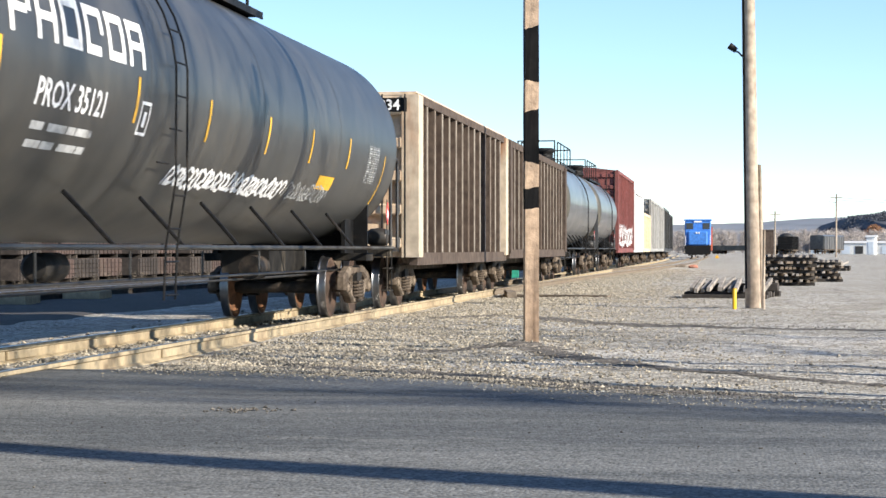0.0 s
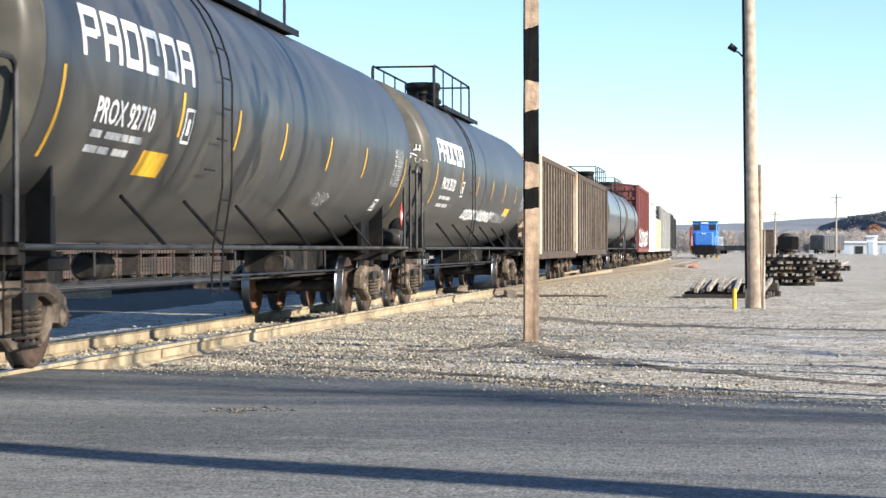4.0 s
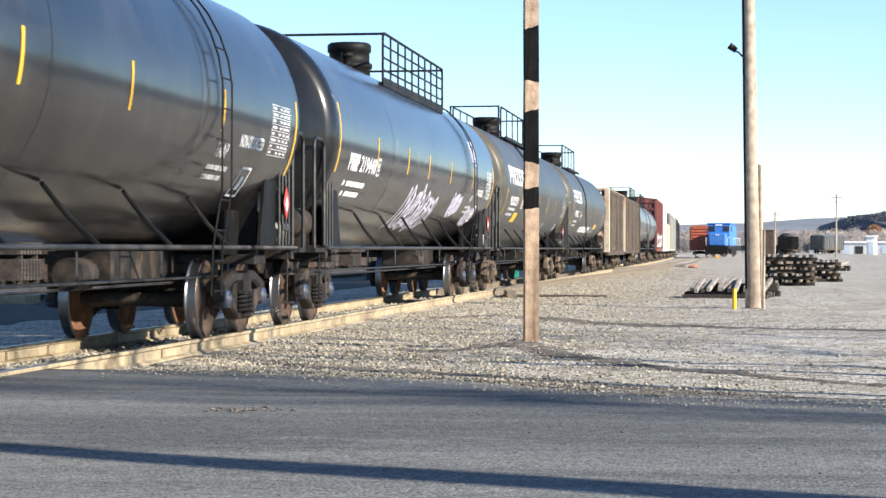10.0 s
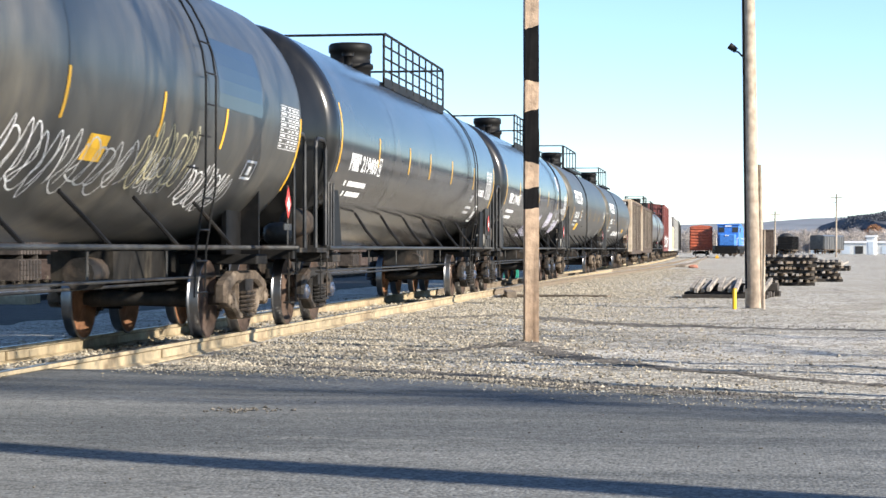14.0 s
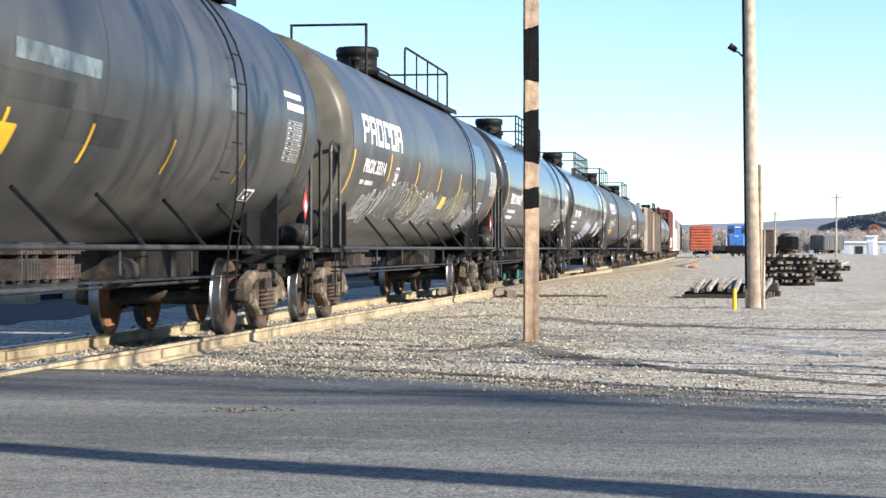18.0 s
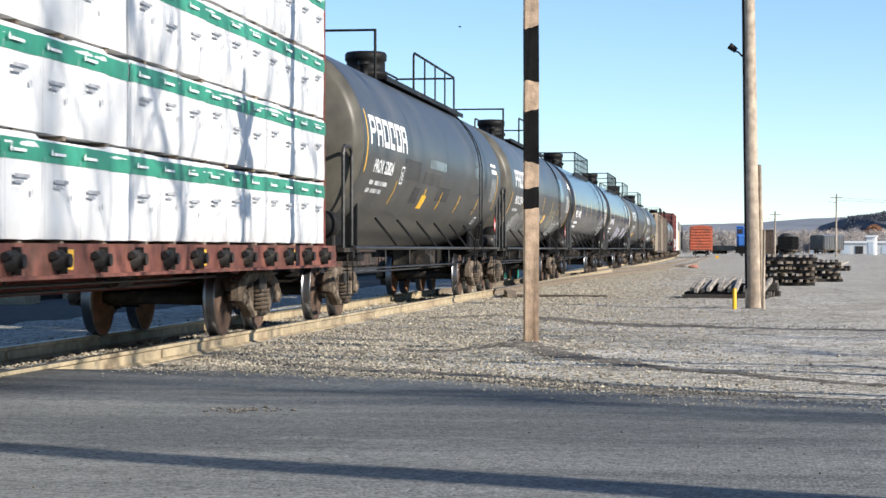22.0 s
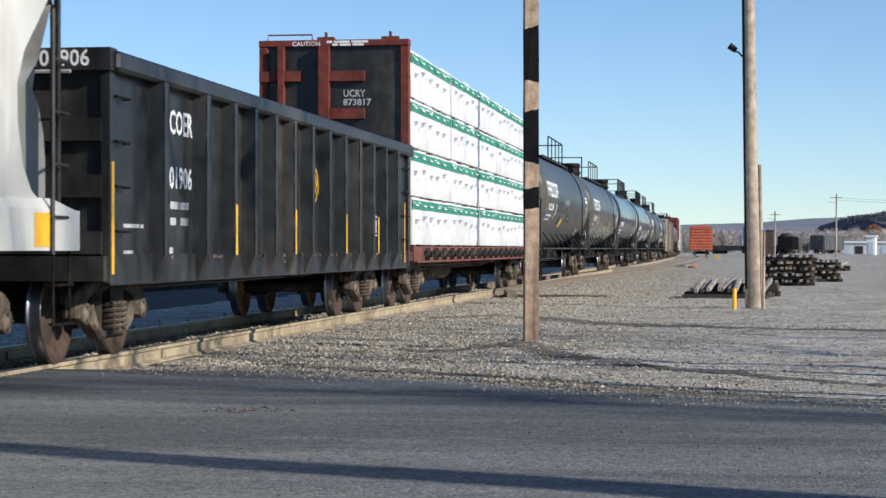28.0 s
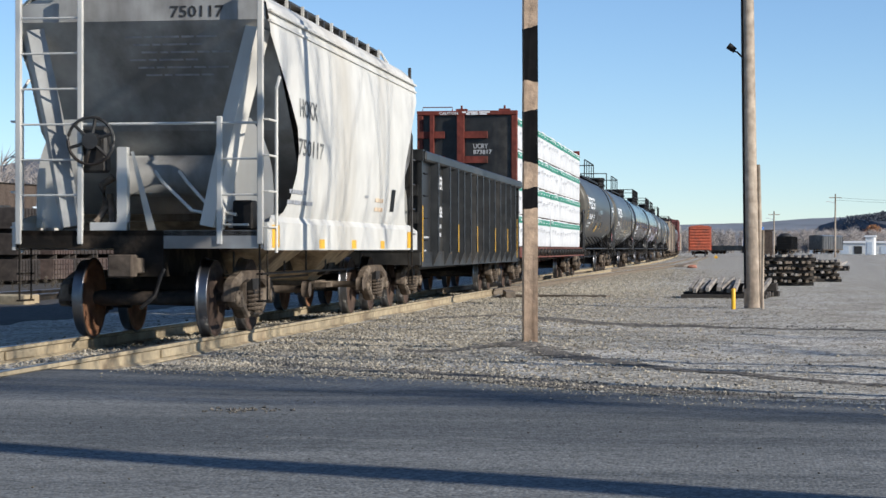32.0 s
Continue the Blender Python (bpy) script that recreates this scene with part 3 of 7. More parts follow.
        if s < 0:
            bm = bmesh.new()
            lathe(bm, [(0.0, -0.3), (0.14, -0.29), (0.2, -0.22), (0.2, 0.22), (0.14, 0.29), (0.0, 0.3)], 20, lambda r, a, h: (1.08 + r * math.cos(a), ye - 0.33 + h, 1.4 + r * math.sin(a)))
            box(bm, 0.95, 1.2, ye - 0.45, ye - 0.2, 1.05, 1.25)
            part("brake_drum", bm, steel, car)
            coupler(car, s * half, s)
            continue
        bm = bmesh.new()
        lathe(bm, [(0.0, -0.2), (0.1, -0.18), (0.14, -0.12), (0.15, 0.0), (0.14, 0.12), (0.1, 0.18), (0.0, 0.2)], 20, lambda r, a, h: (1.15 + h, ye + 0.25 + r * math.cos(a), 1.24 + r * math.sin(a)))
        part("end_reservoir", bm, M_GRIMESHADE if material == M_BLACK_GLOSS else M_GREYSTEEL, car, "grey domed reservoir")
        bm = bmesh.new()
        vs = [bm.verts.new((1.43, ye - s * 0.45 + a * 0.16, 1.62 + b * 0.21)) for a, b in ((-1, 0), (0, -1), (1, 0), (0, 1))]
        bm.faces.new(vs)
        part("placard", bm, M_RED, car, "red and white hazard placard")
        bm = bmesh.new()
        vs = [bm.verts.new((1.434, ye - s * 0.45 + a * 0.08, 1.60 + b * 0.1)) for a, b in ((-1, 0), (0, -1), (1, 0), (0, 1))]
        bm.faces.new(vs)
        part("placard_centre", bm, M_WHITEPAINT, car)
        bm = bmesh.new()
        box(bm, 1.41, 1.425, ye - s * 0.45 - 0.2, ye - s * 0.45 + 0.2, 1.28, 1.36)
        tube(bm, [(1.42, ye - s * 0.45, 1.05), (1.42, ye - s * 0.45, 1.84)], 0.012, 5)
        part("placard_holder", bm, M_GREYSTEEL, car)
        coupler(car, s * half, s)
    # running rail along each side and its struts
    for sx in (-1, 1):
        bm = bmesh.new()
        tube(bm, [(sx * 1.45, -half + 1.0, 1.06), (sx * 1.45, half - 1.0, 1.06)], 0.027, 8)
        part("running_rail", bm, M_GREYSTEEL, car)
        if legs:
            for k in range(6):
                yy = -cyl * 0.62 + 2 * cyl * 0.62 * k / 5
                bm = bmesh.new()
                if material != M_BLACK_GLOSS:
                    tube(bm, [(sx * 1.44, yy + 0.3, 1.08), (sx * 1.3, yy + 0.08, 1.3), (sx * 1.14, yy - 0.2, 1.55)], 0.021, 6)
                    part("strut", bm, M_BLACK, car)
                    continue
                tube(bm, [(sx * 1.44, yy + 0.35, 1.08), (sx * 1.27, yy + 0.02, 1.34), (sx * 1.16, yy - 0.3, 1.6)], [0.024, 0.024, 0.022], 6)
                part("strut", bm, M_BLACK, car)
    # ladder on the near side
    for yl in ladder:
        bm = bmesh.new()
        for dy in (-0.2, 0.2):
            pts = [(1.5, yl + dy, 0.55), (1.52, yl + dy, 1.06)]
            for k in range(13):
                a = -0.75 + k * (0.75 + 1.25) / 12
                r = R_TANK + 0.08
                pts.append((max(r * math.cos(a), 0.3), yl + dy, Z_TANK + r * math.sin(a)))
            pts[2:6] = [(1.62, yl + dy, 1.7)]
            tube(bm, pts, 0.012, 5)
        part("ladder_rail", bm, M_BLACK, car)
        for k in range(9):
            z = 0.6 + 0.32 * k
            a = math.asin(max(-1, min(1, (z - Z_TANK) / (R_TANK + 0.08))))
            x = (R_TANK + 0.08) * math.cos(a) if z > 1.7 else 1.53 + 0.09 * max(z - 1.06, 0) / 0.64
            bm = bmesh.new()
            tube(bm, [(x, yl - 0.2, z), (x, yl + 0.2, z)], 0.01, 5)
            part("rung", bm, M_BLACK, car)
    # top platform with valve housing
    ya, yb, pw, zt, top, mid = (-2.6, 4.05, 1.02, 3.9, 4.74, 3) if platform == "wide" else (-3.0, 4.06, 0.66, 4.1, 4.95, 1)
    yb += deck
    hy = -0.3
    for sx in (-1, 1):
        bm = bmesh.new()
        wc = pw - 0.2 if platform == "wide" else pw
        box(bm, sx * wc - 0.2, sx * wc + 0.2, ya, yb, zt - 0.04, zt)
        xe = sx * (wc + 0.2)
        box(bm, xe - 0.01, xe + 0.01, ya, yb, zt - 0.07, zt + (0.09 if platform == "wide" else 0.02))
        part("walkway", bm, M_BLACK, car)
        for k in range(4):
            y = ya + (yb - ya) * (k + 0.5) / 4
            bm = bmesh.new()
            box(bm, sx * pw - 0.04, sx * pw + 0.02, y - 0.03, y + 0.03, zt - 0.32, zt - 0.04)
            part("platform_bracket", bm, M_BLACK, car)
    bm = bmesh.new()
    lathe(bm, [(0.0, 0.66), (0.36, 0.66), (0.4, 0.62), (0.4, 0.5), (0.37, 0.48), (0.37, 0.3), (0.42, 0.28), (0.42, 0.2), (0.38, 0.18), (0.38, -0.06), (0.55, -0.1), (0.55, -0.2)], 28, lambda r, a, h: (r * math.cos(a), hy + r * math.sin(a), 4.14 + h))
    part("valve_housing", bm, M_BLACK, car)
    bm = bmesh.new()
    tube(bm, [(0.1, hy - 0.75, 4.2), (0.1, hy - 0.75, 4.5)], 0.08, 10)
    tube(bm, [(0.1, hy - 0.75, 4.5), (0.1, hy - 0.75, 4.58)], 0.11, 10)
    part("safety_valve", bm, M_BLACK, car)
    for sx in (-1, 1):
        x = sx * pw
        bm = bmesh.new()
        y0 = ya if platform == "wide" else -1.83 + deck
        tube(bm, [(x, y0, zt), (x, y0, top - 0.1), (x, y0 + 0.04, top - 0.03), (x, y0 + 0.12, top), (x, yb - 0.06, top), (x, yb, top - 0.06), (x, yb, zt)], 0.024, 6)
        part("platform_railing", bm, railing_shade, car)
        if platform != "wide":
            bm = bmesh.new()
            tube(bm, [(x, ya, zt - 0.1), (x, ya, top)], 0.028, 6)
            part("railing_post", bm, railing_shade, car)
        for k in range(mid if platform == "wide" or sx < 0 else 0):
            bm = bmesh.new()
            z = zt + (top - zt) * (k + 1) / (mid + 1)
            tube(bm, [(x, y0, z), (x, yb, z)], 0.017, 6)
            part("mid_rail", bm, railing_shade, car)
        n = 9 if platform == "wide" else 4
        for k in range(1, n):
            y = y0 + (yb - y0) * k / n
            bm = bmesh.new()
            tube(bm, [(x, y, zt), (x, y, top)], 0.019, 6)
            part("railing_post", bm, railing_shade, car)
    for y in (ya, yb):
        bm = bmesh.new()
        tube(bm, [(-pw, y, top - 0.02), (pw, y, top - 0.02)], 0.024, 6)
        part("end_railing", bm, railing_shade, car)
    # yellow reflective stripes
    for y, z, tall in stripes:
        bm = bmesh.new()
        patch(bm, on_tank(y - 0.035, z), 0, 0.07, 0, tall, 1, 6)
        part("reflective_stripe", bm, M_YELLOW, car)
    brake_gear(car, half)
    bogies(car, half - 2.15, not far, material == M_BLACK_GLOSS)
    return car, half

# ---- ground, road and tracks ----
def sheet_lines(lo, hi, near_lo, near_hi, fine):
    out, v, step = [], near_lo, fine
    while v > lo:
        step *= 1.35
        v -= step
        out.append(max(v, lo))
    out = out[::-1] + [near_lo + fine * i for i in range(int((near_hi - near_lo) / fine) + 1)]
    v, step = out[-1], fine
    while v < hi:
        step *= 1.35
        v += step
        out.append(min(v, hi))
    return out


def ground_height(x, y):
    z = GROUND
    near = max(0.0, 1 - abs(y - 30) / 60)
    z += near * 0.05 * noise.noise(Vector((x * 0.35, y * 0.35, 0))) + near * 0.025 * noise.noise(Vector((x * 1.3, y * 1.3, 3)))
    z += 0.12 * math.exp(-((x + 2.34) ** 2 + (y - 23.8) ** 2) / 0.5)
    if x > -5.5 and road_edge(x) - 6 < y < road_edge(x) + 2.0:
        z = max(z, GROUND + 0.11 * max(0, 1 - max(0, y - road_edge(x)) / 2.0))
    if y < road_edge(x):
        z = min(z, -0.16)
    return z


def road_edge(x):
    pts = [(-60, 18.6), (-6.7, 17.8), (-4.5, 17.8), (-2.3, 16.75), (-0.4, 15.1), (1.1, 14.55), (4, 13.9), (60, 12)]
    for (a, ya), (b, yb) in zip(pts, pts[1:]):
        if x <= b:
            u = (x - a) / (b - a)
            return ya + (yb - ya) * u
    return pts[-1][1]


bm = bmesh.new()
xs, ys = sheet_lines(-2600, 2600, -26, 22, 0.4), sheet_lines(-1200, 3600, 10, 70, 0.4)
grid = [[bm.verts.new((x, y, ground_height(x, y))) for y in ys] for x in xs]
for i in range(len(xs) - 1):
    for j in range(len(ys) - 1):
        bm.faces.new((grid[i][j], grid[i + 1][j], grid[i + 1][j + 1], grid[i][j + 1])).smooth = True
ground = tagged(part("ground", bm, M_GRAVEL), "pale crushed stone and dirt yard", "ground", kind="structure")

bm = bmesh.new()
rx = [-60, -30, -16] + [-12 + 0.5 * i for i in range(45)] + [14, 22, 60]
rows = []
for x in rx:
    e = road_edge(x) + (0.08 * noise.noise(Vector((x * 1.7, 0, 0))) + 0.04 * noise.noise(Vector((x * 6, 5, 0))) if abs(x) < 14 else 0)
    col = []
    for k, d in enumerate((0, 0.25, 0.6, 1.2, 2, 3, 4, 5, 6, 7, 8, 9, 10, 12, 20, 40)):
        z = -0.045 if k else -0.13
        z += 0.012 * noise.noise(Vector((x * 0.5, (e - d) * 0.5, 9)))
        col.append(bm.verts.new((x, e - d, z)))
    rows.append(col)
for a, b in zip(rows, rows[1:]):
    for k in range(len(a) - 1):
        bm.faces.new((a[k], a[k + 1], b[k + 1], b[k])).smooth = True
road = tagged(part("road", bm, M_ASPHALT), "worn grey asphalt crossing road", "road", kind="structure")

# A dark sheet laid on the gravel as the train's deep shade.
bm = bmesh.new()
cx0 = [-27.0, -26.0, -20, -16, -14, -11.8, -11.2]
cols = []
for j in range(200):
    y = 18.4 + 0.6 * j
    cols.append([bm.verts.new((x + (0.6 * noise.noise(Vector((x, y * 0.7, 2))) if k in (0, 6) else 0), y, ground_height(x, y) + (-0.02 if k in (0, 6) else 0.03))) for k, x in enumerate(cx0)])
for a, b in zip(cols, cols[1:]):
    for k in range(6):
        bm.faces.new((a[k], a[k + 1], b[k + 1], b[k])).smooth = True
tagged(part("shade_bed", bm, M_SHADEBED), "dark ground sheet for the train's shade between the yard tracks", "ground", kind="structure")

RAIL_PROFILE = [(-0.036, 0.0), (-0.03, 0.004), (0.03, 0.004), (0.036, 0.0), (0.036, -0.035), (0.01, -0.05), (0.009, -0.14), (0.07, -0.16), (0.07, -0.175), (-0.07, -0.175), (-0.07, -0.16), (-0.009, -0.14), (-0.01, -0.05), (-0.036, -0.035)]


def rail(line, parent, dull=0):
    """A rail along a line of (x, y): polished head, dusty web and foot."""
    bm = bmesh.new()
    rings = [[bm.verts.new((x + dx, y, z)) for dx, z in RAIL_PROFILE] for x, y in line]
    n = len(RAIL_PROFILE)
    for a, b in zip(rings, rings[1:]):
        for k in range(n):
            bm.faces.new((a[k], b[k], b[(k + 1) % n], a[(k + 1) % n])).material_index = 0 if k in (0, 1, 2) else 1
    bmesh.ops.recalc_face_normals(bm, faces=bm.faces)
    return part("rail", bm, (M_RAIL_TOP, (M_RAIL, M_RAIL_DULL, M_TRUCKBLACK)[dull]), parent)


def tie_mesh():
    bm = bmesh.new()
    box(bm, -1.3, 1.3, -0.115, 0.115, -0.37, -0.19)
    bevelled(bm, 0.012)
    me = bpy.data.meshes.new("tie")
    bm.to_mesh(me)
    bm.free()
    me.materials.append(M_TIE)
    return me


TIE = tie_mesh()
TIE_DARK = TIE.copy()
TIE_DARK.materials[0] = M_TIEDARK


def track(name, label, centre, y0, y1, step=4.0, ties=True):
    tr = tagged(new(name), label, "railway track", kind="structure")
    ys = [y0 + step * i for i in range(int((y1 - y0) / step) + 1)]
    for s in (-0.7525, 0.7525):
        # The back track's rail sides are blackened for shade.
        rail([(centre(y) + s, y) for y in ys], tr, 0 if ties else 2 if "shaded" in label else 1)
    if ties:
        y = y0 + 0.2
        while y < min(y1, y0 + 150):
            share("tie", TIE, tr, pose(centre(y), y + random.uniform(-0.03, 0.03), random.uniform(-0.012, 0.012), 0, 0, random.uniform(-1.2, 1.2)))
            y += 0.52
    return tr


def siding(y):
    u = max(0.0, min(1.0, (y - 42) / 130))
    return CL + 3.08 * (u * u * (3 - 2 * u))


main_track = track("main_track", "dusty steel rails on weathered ties", lambda y: CL + bend(y), -30.0, 470.0)
siding_track = track("siding_track", "dusty diverging rails of a yard turnout", siding, 52.0, 300.0, ties=False)
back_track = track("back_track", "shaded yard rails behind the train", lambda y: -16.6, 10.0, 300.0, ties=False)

# splice plates on the near and far rail
for x, y in ((-6.13, 21.6), (-7.63, 20.9)):
    bm = bmesh.new()
    box(bm, x + 0.012, x + 0.04, y - 0.45, y + 0.45, -0.14, -0.05)
    part("splice_plate", bevelled(bm, 0.006), M_RAIL, main_track)

# ---- striped post and utility poles ----
post = thing("striped_post", "weathered square timber post with painted black bands", "post", "", pose(-2.34, 23.8, GROUND))
bm = bmesh.new()
zb = [-0.1, 1.7, 1.95, 2.23, 2.87, 3.2, 3.86, 4.5, 5.1, 6.0]
lean = [0, 0.012, 0.018, -0.02, 0.018, -0.015, 0.025, 0.0, 0.02, 0]


def band_ring(k):
    """The ragged edge of a painted band, running askew round the post."""
    ring = []
    for i in range(16):
        side, u = divmod(i, 4)
        u = -0.085 + 0.17 * u / 4
        x, y = ((u, -0.085), (0.085, u), (-u, 0.085), (-0.085, -u))[side]
        w = 0.0 if k in (0, len(zb) - 1) else lean[k] * (x + 0.5 * y) / 0.085 + 0.005 * math.sin(i * 2.3 + k)
        wear = 1 - 0.05 * abs(math.sin(k * 1.7 + i))
        ring.append(bm.verts.new((x * wear, y * wear, zb[k] + w)))
    return ring


rings = [band_ring(k) for k in range(len(zb))]
for k, (a, b) in enumerate(zip(rings, rings[1:])):
    for i in range(16):
        bm.faces.new((a[i], a[(i + 1) % 16], b[(i + 1) % 16], b[i])).material_index = 1 if k in (1, 3, 5, 7) else 0
bm.faces.new(rings[-1])
part("timber", bm, (M_POST, M_POSTBLACK), post)
post.rotation_euler = (0, 0, radians(14))

pole = thing("utility_pole", "tall weathered round wooden utility pole", "utility pole", "utility poles", pose(0.48, 41.8, GROUND, 0, -0.9, 0))
bm = bmesh.new()
tube(bm, [(0, 0, 0), (0, 0, 0.1), (0, 0, 3), (0.01, 0, 6), (0, 0, 9.5)], [0.165, 0.16, 0.145, 0.13, 0.12], 20)
part("shaft", bm, M_POLE, pole)
bm = bmesh.new()
tube(bm, [(-0.13, -0.09, 0.4), (-0.12, -0.08, 3.0), (-0.1, -0.08, 7.0)], 0.028, 8)
part("conduit", bm, M_BLACK, pole)
bm = bmesh.new()
tube(bm, [(-0.1, 0, 5.15), (-0.22, 0, 5.28), (-0.3, 0, 5.3)], 0.02, 6)
tube(bm, [(-0.26, 0, 5.31), (-0.4, 0, 5.42)], [0.06, 0.075], 10)
part("yard_lamp", bm, M_BLACK, pole)
bm = bmesh.new()
tube(bm, [(0.2, 0.05, 0), (0.17, 0.03, 2.95)], [0.05, 0.045], 8)
part("stub_post", bm, M_POLE, pole)

# ---- the tank cars ----
def bars(parent, place, u0, v0, widths, h, material, name="stencil"):
    """Writing too small to read: a row of plain bars."""
    bm = bmesh.new()
    u = u0
    for w in widths:
        if w > 0:
            patch(bm, place, u, u + w, v0, v0 + h, 1, 2)
        u += abs(w) + 0.03
    return part(name, bm, material, parent)


def data_panel(parent, place, w, h):
    """The ruled white data table stencilled on the shell."""
    bm = bmesh.new()
    for k in range(9):
        v = h * k / 8
        patch(bm, place, 0, w, v - 0.003, v + 0.003)
    for u in (0, 0.4, 0.6, 0.8, 1.0):
        patch(bm, place, w * u - 0.004, w * u + 0.004, 0, h, 1, 8)
    rnd = random.Random(4)
    for k in range(8):
        for u in (0.04, 0.44, 0.64, 0.84):
            patch(bm, place, w * u, w * (u + rnd.uniform(0.08, 0.28 if u < 0.1 else 0.13)), h * (k + 0.32) / 8, h * (k + 0.68) / 8, 1, 2)
    return part("data_panel", bm, M_GREYPAINT if "weathered" in parent["label"] else M_WHITEPAINT, parent)


def block_logo(parent, y0, z0, h, w, letters=6):
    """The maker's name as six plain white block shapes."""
    place = on_tank(y0, z0)
    for k in range(letters):
        u0, u1 = w * k / letters, w * (k + 0.8) / letters
        t = 0.17 * h * 1.3
        bm = bmesh.new()
        patch(bm, place, u0, u0 + t, 0, h, 1, 5)
        patch(bm, place, u1 - t, u1, 0 if k in (1, 2, 4, 5) else h * 0.45, h, 1, 5)
        patch(bm, place, u0 + t, u1 - t, h * 0.8, h, 1, 2)
        if k in (2, 3, 4):
            patch(bm, place, u0 + t, u1 - t, 0, h * 0.2, 1, 2)
        if k in (0, 1, 5):
            patch(bm, place, u0 + t, u1 - t, h * 0.38, h * 0.55, 1, 2)
        part("logo_block", bm, M_WHITEPAINT, parent)


def frame_mark(parent, y, z, w=0.32, h=0.42):
    bm = bmesh.new()
    p = on_tank(y, z)
    for a, b, c, d in ((0, w, 0, 0.03), (0, w, h - 0.03, h), (0, 0.03, 0, h), (w - 0.03, w, 0, h), (w * 0.35, w * 0.65, h * 0.25, h * 0.7)):
        patch(bm, p, a, b, c, d, 1, 2)
    part("test_mark", bm, M_WHITEPAINT, parent)


def placed(spec):
    """Mid point and length of a car from the couplings at its two ends."""
    return (spec[0] + spec[1]) / 2, spec[1] - spec[0]


CARS = {"a": (12.2, 33.3), "b": (-8.55, 12.2), "c": (-29.55, -8.55), "d": (-50.55, -29.55), "e": (-70.9, -50.55), "f": (-91.2, -70.9)}
mids = {k: placed(v) for k, v in CARS.items()}


# first tank car: dull black with a block logo and a white tag
m, ln = mids["a"]
car, half = tank_car(m, ln, "weathered dull black pressure tank car with white block lettering", M_BLACK_DULL, [-3.85], [(-8.55, 1.89, 0.78), (-5.0, 2.2, 0.42), (-2.43, 2.16, 0.44), (0.3, 2.16, 0.44), (2.77, 2.16, 0.44), (5.31, 2.18, 0.44), (8.25, 1.75, 0.8)], "narrow", deck=-1.3)
block_logo(car, -8.35, 2.69, 0.43, 3.65)
lettering("PROX 35121", 0.22, on_tank(-7.65, 2.19), M_WHITEPAINT, car, 1.75, 3)
bars(car, on_tank(-7.55, 2.0), 0, 0, [0.3, -0.05, 0.45, 0.2, 0.4], 0.07, M_GREYPAINT)
bars(car, on_tank(-7.5, 1.86), 0, 0, [0.35, 0.3, -0.05, 0.45, 0.2], 0.07, M_GREYPAINT)
frame_mark(car, -4.85, 2.1, 0.3, 0.32)
data_panel(car, on_tank(6.85, 2.05), 0.85, 0.55)
scrawl("graffiti", car, on_tank(-3.25, 1.66), 5.2, 0.3, 15, 3, M_WHITEPAINT, 0.06)
scrawl("graffiti", car, on_tank(2.15, 1.66), 2.6, 0.3, 7, 5, M_GREYPAINT, 0.03)
place = on_head(0.94, 2.65, half)
bm = bmesh.new()
for line in (((0, 0.17), (0.09, 0.08), (0.14, 0.29), (0.22, 0.02), (0.27, 0.08)), ((-0.01, 0.05), (0.15, 0.11), (0.29, 0.11), (0.37, 0.07)), ((-0.01, 0.02), (0.09, -0.01), (0.21, 0.03), (0.26, 0.07)), ((0.22, 0.3), (0.25, 0.27)), ((0.36, 0.28), (0.355, 0.18)), ((0.42, 0.27), (0.41, 0.16)), ((0.31, 0.18), (0.44, 0.19)), ((-0.03, 0.41), (0.02, 0.45), (0.06, 0.41), (0.02, 0.37), (-0.03, 0.41))):
    ribbon(bm, place, smooth_line(list(line), 5), 0.026)
part("graffiti", bm, M_WHITEPAINT, car)
bm = bmesh.new()
ribbon(bm, place, smooth_line([(0.32, 0.02), (0.36, 0.04), (0.34, -0.02), (0.4, -0.04), (0.43, 0.02), (0.47, -0.02), (0.52, 0.0), (0.55, -0.04)], 5), 0.012)
part("graffiti", bm, M_GREYPAINT, car)
bm = bmesh.new()
patch(bm, on_tank(3.75, 1.86), 0, 1.0, 0, 0.2, 2, 2)
part("yellow_panel", bm, M_YELLOW, car)

# second
m, ln = mids["b"]
car, half = tank_car(m, ln, "weathered grey-black pressure tank car with faint shading and yellow panel", M_BLACK_DULL, [-3.62], [(-8.62, 1.8, 0.8), (-5.02, 2.15, 0.45), (-2.72, 2.13, 0.45), (-0.38, 2.13, 0.45), (2.41, 2.11, 0.45), (5.08, 2.11, 0.45), (8.72, 1.76, 0.85)], "narrow", deck=-0.65)
block_logo(car, -8.18, 2.67, 0.44, 3.65)
lettering("PROX 92710", 0.22, on_tank(-7.67, 2.15), M_WHITEPAINT, car, 1.75, 3)
bars(car, on_tank(-7.62, 2.02), 0, 0, [0.3, -0.05, 0.45, 0.2, 0.4], 0.07, M_GREYPAINT)
bars(car, on_tank(-7.62, 1.89), 0, 0, [0.35, 0.3, -0.05, 0.45], 0.07, M_GREYPAINT)
bm = bmesh.new()
patch(bm, on_tank(-5.92, 1.75), 0, 0.85, 0, 0.27, 2, 2)
part("yellow_panel", bm, M_YELLOW, car)
frame_mark(car, -4.88, 2.1, 0.3, 0.36)
data_panel(car, on_tank(7.62, 2.08), 0.8, 0.58)
frame_mark(car, 7.05, 1.66, 0.34, 0.22)
scrawl("graffiti", car, on_tank(2.58, 1.62), 0.9, 0.26, 3, 15, M_GREYPAINT, 0.018)

